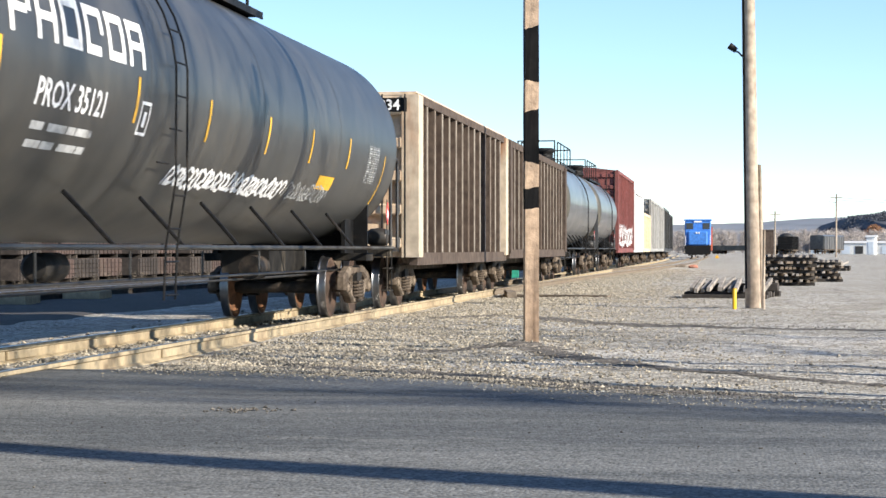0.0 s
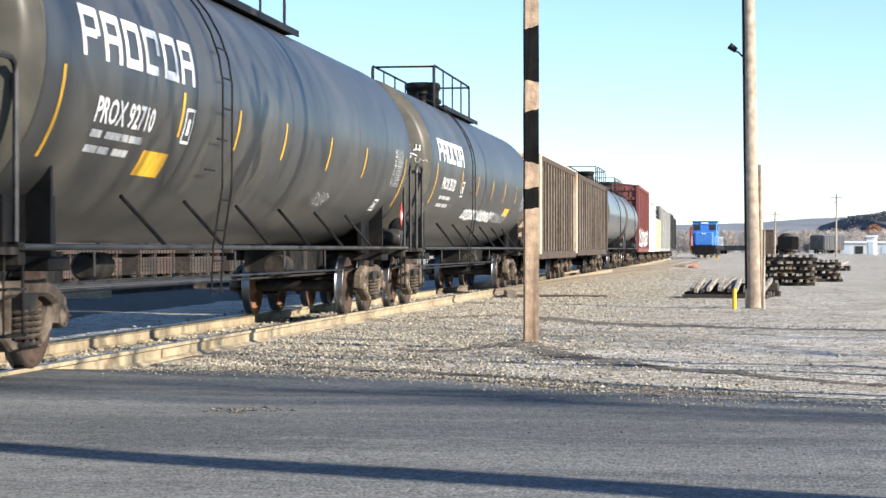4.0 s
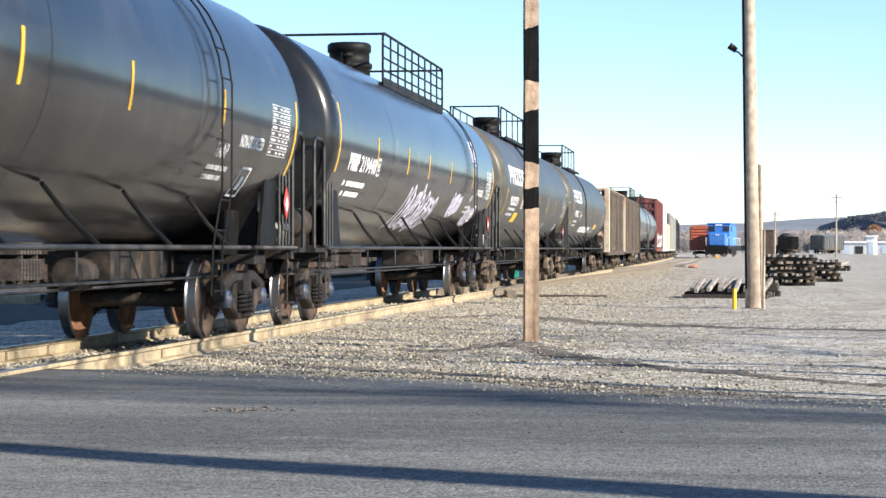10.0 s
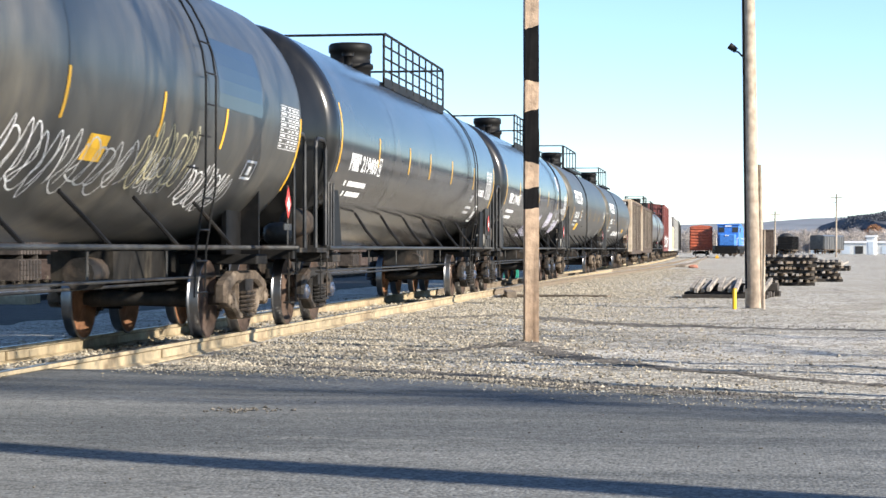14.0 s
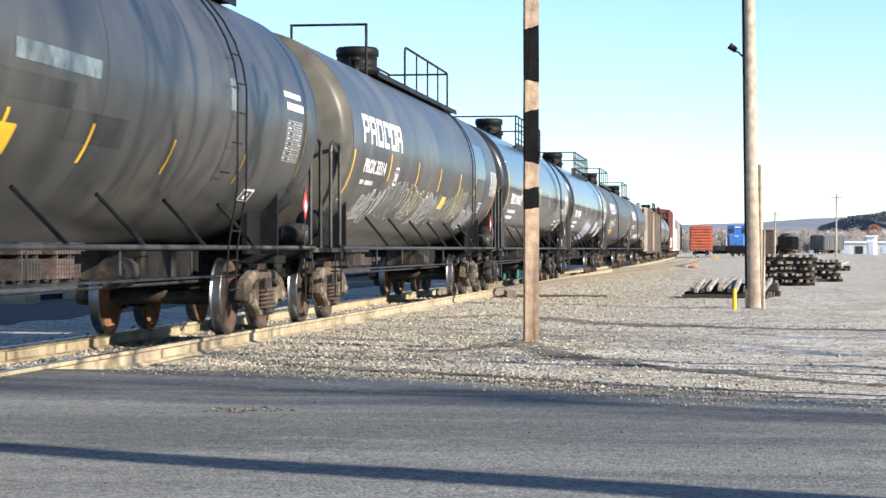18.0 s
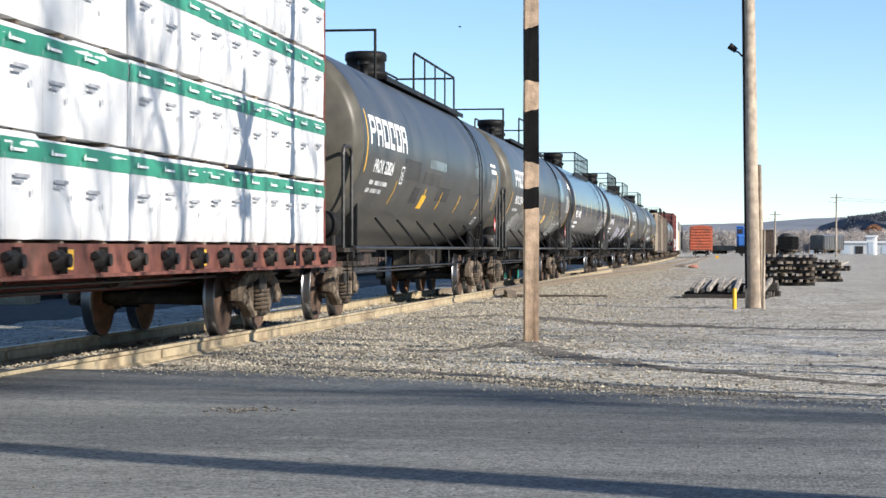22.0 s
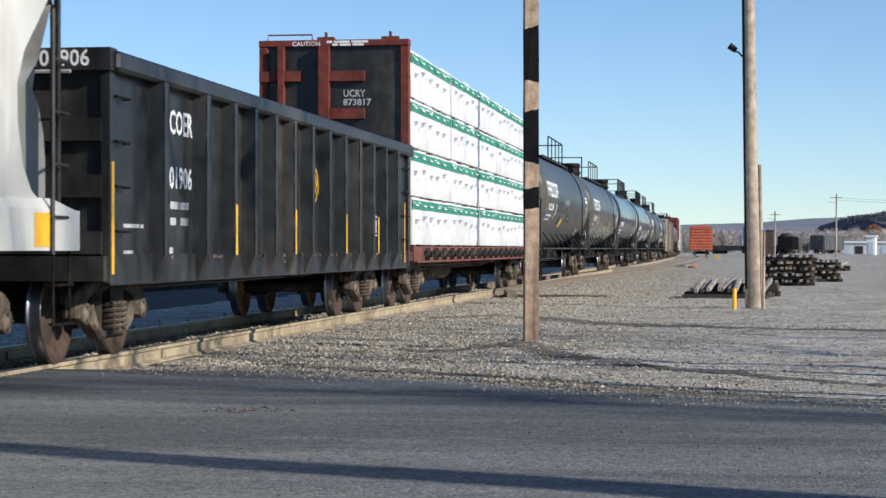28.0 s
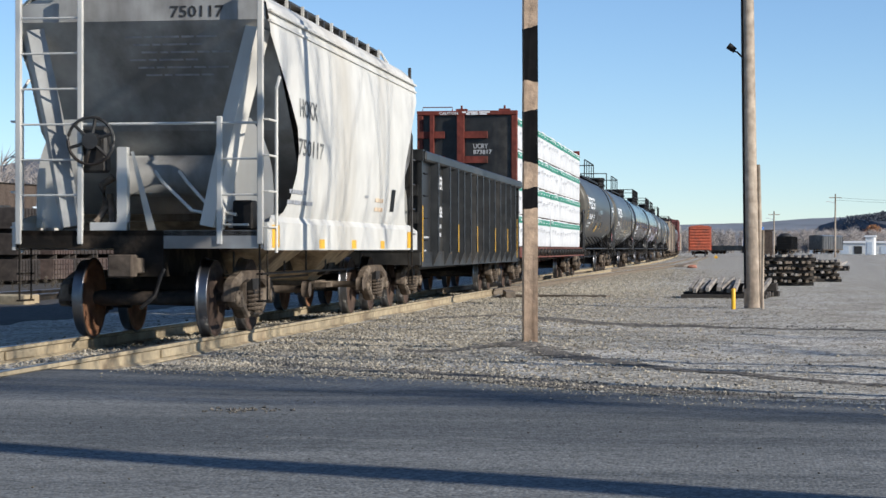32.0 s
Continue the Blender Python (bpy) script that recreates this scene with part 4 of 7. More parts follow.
# third and fourth: glossy black
for key, num in (("c", "219448"), ("d", "219400")):
    m, ln = mids[key]
    car, half = tank_car(m, ln, "glossy black pressure tank car with yellow reflective stripes" + (" and lilac graffiti" if key == "c" else ""), M_BLACK_GLOSS, [5.32], [(-9.03, 2.12, 0.98), (-5.98, 2.3, 0.45), (-3.03, 2.3, 0.45), (-0.68, 2.3, 0.45), (2.17, 2.3, 0.45), (5.52, 2.3, 0.45), (9.07, 1.95, 0.95)], "wide", deck=0.5)
    block_logo(car, -8.18, 2.18, 0.25, 0.78, 4)
    lettering(num, 0.23, on_tank(-7.3, 2.19), M_WHITEPAINT, car, 1.3, 3)
    bars(car, on_tank(-8.18, 1.96), 0, 0, [0.12, -0.1, 0.3, 0.2, 0.5, 0.3], 0.08, M_WHITEPAINT)
    bars(car, on_tank(-7.98, 1.82), 0, 0, [0.12, -0.1, 0.3, 0.2, 0.5], 0.08, M_WHITEPAINT)
    frame_mark(car, -5.88, 2.17, 0.22, 0.28)
    data_panel(car, on_tank(7.77, 2.16), 0.95, 0.6)
    lettering("NON-ODORIZED", 0.14, on_tank(6.42, 2.19), M_WHITEPAINT, car, 1.08, 2)
    lettering("FAAP", 0.16, on_tank(5.52, 2.04), M_GREYPAINT, car, 0.5, 2)
    bars(car, on_tank(5.42, 1.9), 0, 0, [0.3, 0.2, 0.3], 0.06, M_GREYPAINT)
    bars(car, on_tank(5.42, 1.8), 0, 0, [0.2, 0.3, 0.2], 0.06, M_GREYPAINT)
    frame_mark(car, 6.92, 1.65, 0.45, 0.4)
    if key == "c":
        scrawl("graffiti", car, on_tank(-2.28, 1.3), 3.6, 1.2, 6, 21, M_LILAC, 0.075)
        scrawl("graffiti", car, on_tank(-2.0, 1.4, 0.006), 3.0, 0.7, 5, 27, M_LILAC, 0.05)
        scrawl("graffiti", car, on_tank(3.22, 1.65), 1.3, 0.62, 5, 22, M_LILAC, 0.06)
        scrawl("graffiti", car, on_tank(5.92, 1.5), 1.2, 0.6, 4, 23, M_LILAC, 0.06)
        scrawl("graffiti", car, on_tank(5.32, 2.75), 0.8, 0.6, 3, 24, M_LILAC, 0.045)

# fifth: scribbled all along its lower side
m, ln = mids["e"]
car, half = tank_car(m, ln, "dirty grey-black pressure tank car covered in faded graffiti", M_BLACK_DIRTY, [4.22], [(-8.68, 1.75, 0.8), (-5.54, 2.13, 0.44), (-2.67, 2.12, 0.44), (0.02, 2.12, 0.44), (2.83, 2.12, 0.44), (5.22, 2.12, 0.44), (8.9, 1.78, 0.95)], "narrow", deck=3.0)
block_logo(car, -8.03, 2.62, 0.43, 3.6)
lettering("PROX 33314", 0.2, on_tank(-7.78, 2.2), M_WHITEPAINT, car, 1.85, 3)
bars(car, on_tank(-7.78, 2.02), 0, 0, [0.3, -0.05, 0.45, 0.2], 0.07, M_GREYPAINT)
frame_mark(car, -4.97, 2.08, 0.3, 0.3)
M_FADEDYELLOW = mat("faded_yellow_spray", (0.5, 0.46, 0.28), 0.6, 0, 8, 0.2, (0.3, 0.28, 0.2), 0.4)
for k in range(7):
    scrawl("graffiti", car, on_tank(-7.3 + 1.95 * k, 1.42 + 0.07 * (k % 3)), 1.9, 0.74 + 0.12 * (k % 2), 4 + (k > 4), 40 + k, (M_WHITEPAINT, M_GREYPAINT, M_FADEDYELLOW)[k % 3], 0.026)
    if k in (0, 2, 5):
        scrawl("graffiti", car, on_tank(-7.0 + 1.95 * k, 1.5 + 0.05 * (k % 2), 0.006), 1.3, 0.55, 4, 60 + k, M_GREYPAINT, 0.018)
bm = bmesh.new()
patch(bm, on_tank(0.93, 1.82), 0, 0.55, 0, 0.26, 2, 2)
part("yellow_panel", bm, M_YELLOW, car)
data_panel(car, on_tank(7.78, 2.26), 1.02, 0.52)
frame_mark(car, 6.58, 1.85, 0.48, 0.24)
bm = bmesh.new()
patch(bm, on_tank(4.83, 2.55), 0, 2.0, 0, 0.75, 4, 5)
part("repainted_panel", bm, M_BLACK_GLOSS, car, "glossy repainted patch")

# sixth
m, ln = mids["f"]
car, half = tank_car(m, ln, "weathered dark grey pressure tank car with orange panel", M_BLACK_DULL, [4.5], [(-8.62, 2.2, 0.95), (-5.48, 1.79, 0.42), (-2.2, 1.79, 0.38), (-0.12, 1.79, 0.38), (2.44, 1.79, 0.38), (5.35, 1.79, 0.38), (8.2, 1.95, 0.9)], "narrow", deck=3.2)
block_logo(car, -8.35, 2.63, 0.45, 3.55)
lettering("PROX 32824", 0.2, on_tank(-7.88, 2.23), M_WHITEPAINT, car, 1.75, 3)
bars(car, on_tank(-7.9, 2.04), 0, 0, [0.35, -0.05, 0.45, 0.2, 0.4], 0.07, M_GREYPAINT)
bars(car, on_tank(-7.95, 1.92), 0, 0, [0.3, -0.05, 0.5, 0.4], 0.07, M_GREYPAINT)
frame_mark(car, -5.3, 2.12, 0.28, 0.3)
data_panel(car, on_tank(7.1, 2.13), 0.85, 0.5)
bars(car, on_tank(7.1, 2.75), 0, 0, [0.3, 0.6], 0.09, M_WHITEPAINT)
bars(car, on_tank(7.0, 2.9), 0, 0, [0.5, 0.4], 0.07, M_WHITEPAINT)
frame_mark(car, 6.1, 1.6, 0.5, 0.2)
bm = bmesh.new()
patch(bm, on_tank(-2.4, 1.78), 0, 0.5, 0, 0.27, 2, 2)
part("orange_panel", bm, M_YELLOW, car)
for ya_, yb_, za_, hh_ in ((-5.0, -3.3, 2.22, 0.34), (-3.5, -2.8, 1.85, 0.3), (-2.8, -0.8, 2.2, 0.22), (-0.8, 0.8, 1.95, 0.28)):
    bm = bmesh.new()
    patch(bm, on_tank(ya_, za_, 0.003), 0, yb_ - ya_, 0, hh_, 3, 3)
    part("repainted_panel", bm, M_PATCH, car, "darker repainted patch")
bm = bmesh.new()
patch(bm, on_tank(-2.3, 2.5), 0, 2.1, 0, 0.16, 3, 2)
part("pale_smear", bm, M_SMEAR, car)
bm = bmesh.new()
patch(bm, on_tank(4.3, 2.55), 0, 0.3, 0, 0.35, 1, 2)
part("pale_smear", bm, M_SMEAR, car)

M_PRINT = mat("grey_print", (0.3, 0.31, 0.33), 0.6, 0, 9, 0.3)
M_FADED = mat("faded_dark_stencil", (0.09, 0.092, 0.09), 0.7, 0, 7, 0.3, (0.3, 0.3, 0.28), 0.45)
# ---- lumber car: centre-beam flat with bulkheads ----
LUMBER = (-114.6, -91.0)
m, ln = placed(LUMBER)
car = thing("lumber_car", "oxide red centre-beam flat car with end bulkheads", "flat car", "cars of the freight train", on_track(m))
ROLLING.append((car, m))
half = ln / 2
e = half - 0.55
bm = bmesh.new()
box(bm, -1.4, 1.4, -e - 0.3, e, 0.96, 1.08)
box(bm, -0.3, 0.3, -e, e, 0.6, 0.96)
part("deck", bm, M_DARKRED, car)
for sx in (-1, 1):
    bm = bmesh.new()
    box(bm, sx * 1.41 - 0.02, sx * 1.41 + 0.02, -e - 0.3, e, 0.8, 1.09)
    box(bm, sx * 1.45 - 0.05, sx * 1.45 + 0.05, -e - 0.3, e, 0.8, 0.83)
    part("side_sill", bm, M_SILLRED, car)
    for k in range(20):
        y = -e + 1.0 + (2 * e - 2.0) * k / 19
        bm = bmesh.new()
        tube(bm, [(sx * 1.43, y, 0.95), (sx * 1.5, y, 0.95), (sx * 1.52, y, 0.95), (sx * 1.57, y, 0.95)], [0.085, 0.085, 0.06, 0.055], 12)
        tube(bm, [(sx * 1.47, y - 0.16, 0.99), (sx * 1.47, y + 0.05, 0.99)], 0.035, 8)
        box(bm, sx * 1.47 - 0.04, sx * 1.47 + 0.04, y + 0.08, y + 0.1, 0.84, 1.06)
        part("strap_winch", bm, M_TRUCKBLACK, car)
        if k % 4 == 1:
            bm = bmesh.new()
            box(bm, sx * 1.434 - 0.003, sx * 1.434 + 0.003, y + 0.22, y + 0.46, 0.87, 1.04)
            part("reflective_stripe", bm, M_YELLOW, car)
for s in (-1, 1):
    y = s * (e + 0.2) if s < 0 else e - 0.3
    bm = bmesh.new()
    box(bm, -1.25, 1.25, y - 0.03, y + 0.03, 1.08, 4.62)
    part("bulkhead_sheet", bm, M_GONDOLA, car)
    for sx in (-1, 1):
        bm = bmesh.new()
        d = 0.08 if s < 0 else 0.05
        xp = 1.26
        box(bm, sx * xp - 0.08, sx * xp + 0.08, y - d, y + d, 0.8, 4.66)
        part("bulkhead_post", bevelled(bm, 0.015), M_DARKRED, car)
    bm = bmesh.new()
    box(bm, -1.345, 1.345, y - (0.1 if s < 0 else 0.06), y + (0.1 if s < 0 else 0.06), 4.6, 4.72)
    part("bulkhead_cap", bevelled(bm, 0.015), M_DARKRED, car)
    bm = bmesh.new()
    for x, w in ((-0.16, 0.09), (-0.93, 0.05)):
        box(bm, x - w, x + w, min(y, y + s * 0.2), max(y, y + s * 0.2), 1.08, 4.6)
    for z in (1.45, 2.1, 2.76, 3.42, 4.08):
        box(bm, -0.16, 0.55, min(y, y + s * 0.13), max(y, y + s * 0.13), z - 0.09, z + 0.09)
        box(bm, -1.33, -0.6, min(y, y + s * 0.13), max(y, y + s * 0.13), z - 0.09, z + 0.09)
    part("bulkhead_rib", bm, M_DARKRED, car)
    coupler(car, s * half, s)
    bm = bmesh.new()
    box(bm, -1.4, 1.4, min(y, y + s * 0.5), max(y, y + s * 0.5), 0.84, 1.0)
    part("end_sill", bm, M_DARKRED, car)
bm = bmesh.new()
box(bm, -0.06, 0.06, -e + 0.2, e - 0.2, 1.08, 4.5)
part("centre_beam", bm, M_DARKRED, car)
yb = -(e + 0.2) - 0.035
lettering("UCRY", 0.12, lambda u, v: (0.16 + u, yb, 3.72 + v), M_GREYPAINT, car, 0.4)
lettering("873817", 0.11, lambda u, v: (0.16 + u, yb, 3.57 + v), M_GREYPAINT, car, 0.5)
lettering("CAUTION", 0.075, lambda u, v: (-0.74 + u, -(e + 0.2) - 0.105, 4.615 + v), M_WHITEPAINT, car, 0.5)
bars(car, lambda u, v: (-0.12 + u, -(e + 0.2) - 0.105, 4.61 + v), 0, 0.05, [0.1, 0.28, 0.3], 0.04, M_WHITEPAINT)
bars(car, lambda u, v: (-0.02 + u, -(e + 0.2) - 0.105, 4.61 + v), 0, 0, [0.1, 0.2, 0.2], 0.04, M_WHITEPAINT)
bm = bmesh.new()
for x in (-0.15, 1.0):
    box(bm, x - 0.15, x + 0.15, -e - 0.28, -e - 0.12, 4.72, 4.77)
    tube(bm, [(x, -e - 0.2, 4.77), (x, -e - 0.2, 4.86)], 0.03, 6)
tube(bm, [(-1.2, -e - 0.2, 4.72), (-1.2, -e - 0.2, 4.82), (-0.4, -e - 0.2, 4.82), (-0.4, -e - 0.2, 4.72)], 0.015, 6)
part("bulkhead_fitting", bm, M_DARKRED, car)
brake_gear(car, half)
bm = bmesh.new()
tube(bm, [(0.3, -3.6, 0.62), (0.3, -0.4, 0.62)], 0.24, 14)
part("draft_tube", bm, M_TRUCK, car)
bogies(car, half - 3.2, shift=(-0.65, -0.35))

# wrapped bundles, four tiers and five lengths on each side
def bundle(y0, y1, z0, z1, sx, k):
    w = thing("lumber_bundle", "white wrapped lumber bundle with a green printed band", "lumber bundle", "wrapped lumber on the flat car", on_track(m))
    ROLLING.append((w, m))
    rnd = random.Random(k)
    n = max(6, int((y1 - y0) / 0.1))
    nz = 9
    xo = 1.36 + rnd.uniform(-0.015, 0.015)
    drop = [rnd.uniform(-0.025, 0.012) for _ in range(9)]

    def skin(i, j):
        """A point of the creased wrap: i along, j up."""
        y = y0 + 0.012 + (y1 - y0 - 0.024) * i / n
        lo = z0 + 0.022 + 0.01 * noise.noise(Vector((y * 2.3, k, 0)))
        hi = z1 - 0.012 + drop[int((y - y0) / 0.9) % 9]
        z = lo + (hi - lo) * j / nz
        fold = abs(noise.noise(Vector((y * 1.6 + 0.5 * z, z * 0.7, k))))
        off = 0.012 * noise.noise(Vector((y * 1.1 + m, z * 1.4, sx * 3 + k))) + 0.013 * fold + 0.009 * noise.noise(Vector((y * 5.5, z * 3.5, k)))
        edge = 0.018 if j in (0, nz) or i in (0, n) else 0
        return Vector((sx * (xo + off - edge), y, z))
    bm = bmesh.new()
    cols = [[bm.verts.new(skin(i, j)) for j in range(nz + 1)] for i in range(n + 1)]
    for i in range(n):
        for j in range(nz):
            bm.faces.new((cols[i][j], cols[i + 1][j], cols[i + 1][j + 1], cols[i][j + 1])).smooth = True
    rim = [[bm.verts.new(c[j].co) for j in (0, nz)] for c in cols]
    inner = [[bm.verts.new((sx * 0.1, c[j].co.y, c[j].co.z)) for j in (0, nz)] for c in cols]
    for i in range(n):
        bm.faces.new((rim[i][1], rim[i + 1][1], inner[i + 1][1], inner[i][1]))
        bm.faces.new((rim[i][0], inner[i][0], inner[i + 1][0], rim[i + 1][0]))
    for i in (0, n):
        side_v = [bm.verts.new(v.co) for v in cols[i]]
        bm.faces.new(side_v + [inner[i][1], inner[i][0]])
    bmesh.ops.recalc_face_normals(bm, faces=bm.faces)
    part("wrap", bm, M_WHITEWRAP, w)
    for c in range(int((y1 - y0) / 1.1)):
        bm = bmesh.new()
        yd = y0 + 0.5 + 1.1 * c + rnd.uniform(-0.1, 0.1)
        box(bm, min(sx * 0.15, sx * 1.33), max(sx * 0.15, sx * 1.33), yd, yd + 0.09, z0 - 0.015, z0 + 0.02)
        part("bearer", bm, M_TIE, w)
    if sx > 0:
        # the printed band lies on the wrap, a little askew from sheet to sheet
        bm = bmesh.new()
        zt = z1 - 0.16
        rows = []
        for i in range(n + 1):
            jog = drop[(int((y0 + (y1 - y0) * i / n - y0) / 0.9) + 3) % 9] * 0.35
            col = []
            for q in range(3):
                z = zt - 0.065 + 0.085 * q + jog
                j = max(0.0, min(nz - 0.001, (z - z0 - 0.045) / (z1 - z0 - 0.06) * nz))
                p = skin(i, int(j)).lerp(skin(i, int(j) + 1), j - int(j))
                col.append(bm.verts.new((p.x + 0.004 + (0.012 if i in (0, n) else 0), p.y, z)))
            rows.append(col)
        for ra, rb in zip(rows, rows[1:]):
            for q in range(2):
                bm.faces.new((ra[q], rb[q], rb[q + 1], ra[q + 1])).smooth = True
        part("green_band", bm, M_GREEN, w)
        c = 0
        zz = z0 + (z1 - z0) * 0.52
        while 0.9 * c + 0.7 < y1 - y0:
            u = y0 + 0.16 + 0.9 * c + rnd.uniform(-0.04, 0.04)
            share("printed_logo", LOGO_MARK, w, pose(xo + 0.034, u, zt + 0.01))
            share("printed_mark", PRINT_MARK, w, pose(xo + 0.031, u + 0.1, zz + rnd.uniform(-0.07, 0.05)))
            share("wrap_seam", SEAM, w, pose(xo + 0.03, y0 + 0.03 + 0.9 * c, z0 + 0.03, rnd.uniform(-0.6, 0.6)))
            c += 1


def sheet_mesh(name, rects, material):
    """Flat marks (y0, y1, z0, z1) on one upright sheet."""
    me = bpy.data.meshes.new(name)
    vs = [v for a, b, c, d in rects for v in ((0, a, c), (0, b, c), (0, b, d), (0, a, d))]
    me.from_pydata(vs, [], [tuple(range(4 * k, 4 * k + 4)) for k in range(len(rects))])
    me.materials.append(material)
    return me


LOGO_MARK = sheet_mesh("printed_logo", [(0, 0.045, -0.015, 0.02), (0.012, 0.032, 0.02, 0.04), (0.07, 0.36, -0.012, 0.012)], M_WHITEPAINT)
PRINT_MARK = sheet_mesh("printed_mark", [(0, 0.34, 0.035, 0.065), (0.0, 0.2, -0.01, 0.015), (0.38, 0.42, -0.1, -0.05)], M_PRINT)
SEAM = sheet_mesh("wrap_seam", [(0, 0.009, 0, 0.4), (0.004, 0.014, 0.4, 0.66)], M_PRINT)

tiers = [1.1, 1.97, 2.83, 3.7, 4.56]
lens = [-e - 0.1, -e + 5.0, -e + 9.6, -e + 13.0, -e + 17.6, e - 0.36]
for sx in (1, -1):
    for ti in range(4):
        for li in range(5):
            bundle(lens[li] + 0.01, lens[li + 1] - 0.01, tiers[ti], tiers[ti + 1], sx, ti * 7 + li)

# ---- gondola ----
GONDOLA = (-132.3, -114.6)
m, ln = placed(GONDOLA)
car = thing("gondola_car", "black ribbed steel gondola car with scuffed sides", "gondola", "cars of the freight train", on_track(m))
ROLLING.append((car, m))
half = ln / 2
e = half - 0.55
for sx in (-1, 1):
    bm = bmesh.new()
    box(bm, sx * 1.4 - 0.01, sx * 1.4 + 0.01, -e, e, 0.9, 2.7)
    part("side_sheet", bm, M_GONDOLA, car)
    bm = bmesh.new()
    box(bm, sx * 1.45 - 0.1, sx * 1.45 + 0.1, -e - 0.05, e + 0.05, 2.62, 2.8)
    part("top_chord", bevelled(bm, 0.03), M_GONDOLA, car)
    bm = bmesh.new()
    box(bm, sx * 1.42 - 0.03, sx * 1.42 + 0.03, -e, e, 0.72, 1.0)
    part("side_sill", bm, M_GONDOLA, car)
    for k, y in enumerate([-6.88, -5.32, -4.15, -3.2, -2.16, -1.12] + [-0.04 + 1.12 * j for j in range(7)]):
        bm = bmesh.new()
        q = [(-0.1, 0), (-0.07, 0.15), (0.07, 0.15), (0.1, 0)]
        lo = [bm.verts.new((sx * (1.41 + d * 0.35), y + a, 0.74)) for a, d in q]
        mi_ = [bm.verts.new((sx * (1.41 + d), y + a, 0.98)) for a, d in q]
        hi = [bm.verts.new((sx * (1.41 + d), y + a, 2.63)) for a, d in q]
        for a_, b_ in ((lo, mi_), (mi_, hi)):
            for i in range(3):
                bm.faces.new((a_[i], a_[i + 1], b_[i + 1], b_[i]))
        bm.faces.new(lo)
        bm.faces.new(hi)
        bmesh.ops.recalc_face_normals(bm, faces=bm.faces)
        part("side_rib", bm, M_GONDOLA, car)
        # Broken lighter slips paint the glint on worn rib corners.
        bm = bmesh.new()
        for ed in (-0.07, 0.07):
            zz = 0.98
            rw = random.Random(k * 7 + int(ed * 100) + sx)
            while zz < 2.55:
                hh = rw.uniform(0.1, 0.5)
                box(bm, sx * 1.5615 - 0.0015, sx * 1.5615 + 0.0015, y + ed - 0.009, y + ed + 0.009, zz, min(zz + hh, 2.6))
                zz += hh + rw.uniform(0.03, 0.3)
        tagged(part("worn_glint_edge", bm, M_GREYSTEEL, car), kind="stuff")
        bm = bmesh.new()
        rw = random.Random(k + 50)
        for _ in range(5):
            yy, zz = y + rw.uniform(0.12, 0.9), rw.uniform(0.75, 1.6)
            box(bm, sx * 1.4535 - 0.0015, sx * 1.4535 + 0.0015, yy, yy + rw.uniform(0.03, 0.12), min(zz, 0.95), min(zz, 0.95) + 0.03)
        tagged(part("scuff", bm, M_TRUCK, car), kind="stuff")
    for s in (-1, 1):
        bm = bmesh.new()
        box(bm, sx * 1.43 - 0.04, sx * 1.43 + 0.04, s * e - 0.08, s * e + 0.08, 0.74, 2.63)
        part("corner_post", bm, M_GONDOLA, car)
        for z in (1.2, 1.6, 2.0, 2.4):
            bm = bmesh.new()
            ya = s * (e - 0.25)
            tube(bm, [(sx * 1.42, ya - 0.2, z), (sx * 1.49, ya - 0.2, z), (sx * 1.49, ya + 0.2, z), (sx * 1.42, ya + 0.2, z)], 0.013, 5)
            part("grab_iron", bm, M_BLACK, car)
for s in (-1, 1):
    y = s * e
    bm = bmesh.new()
    box(bm, -1.4, 1.4, y - 0.02, y + 0.02, 0.9, 2.7)
    part("end_sheet", bm, M_GONDOLA, car)
    bm = bmesh.new()
    for z in (1.1, 1.6, 2.1):
        box(bm, -1.4, 1.4, min(y, y + s * 0.12), max(y, y + s * 0.12), z - 0.1, z + 0.1)
    box(bm, -1.5, 1.5, min(y - s * 0.04, y + s * 0.16), max(y - s * 0.04, y + s * 0.16), 2.62, 2.82)
    box(bm, -1.45, 1.45, min(y, y + s * 0.2), max(y, y + s * 0.2), 0.76, 0.98)
    part("end_rib", bm, M_GONDOLA, car)
    coupler(car, s * half, s)
bm = bmesh.new()
box(bm, -1.4, 1.4, -e, e, 0.94, 1.0)
box(bm, -0.35, 0.35, -e, e, 0.62, 0.94)
part("floor_plate", bm, M_GONDOLA, car)
side = lambda y0, z0, off=1.414: (lambda u, v: (off, y0 + u, z0 + v))
lettering("COER", 0.23, side(-6.28, 2.19), M_WHITEPAINT, car, 0.85)
lettering("01906", 0.21, side(-6.28, 1.65), M_WHITEPAINT, car, 0.83)
lettering("01906", 0.14, lambda u, v: (0.85 + u, -e - 0.165, 2.66 + v), M_WHITEPAINT, car, 0.46)
bars(car, side(-6.25, 1.44), 0, 0, [0.3, 0.35], 0.075, M_GREYPAINT)
bars(car, side(-6.25, 1.28), 0, 0, [0.2, -0.1, 0.3], 0.075, M_GREYPAINT)
bars(car, side(-e + 0.5, 1.24), 0, 0, [0.5, 0.1], 0.035, M_GREYPAINT)
bars(car, side(-e + 0.5, 0.98), 0, 0, [0.3], 0.05, M_GREYPAINT)
bars(car, side(-e + 2.0, 0.94), 0, 0, [0.15], 0.12, M_GREYPAINT)
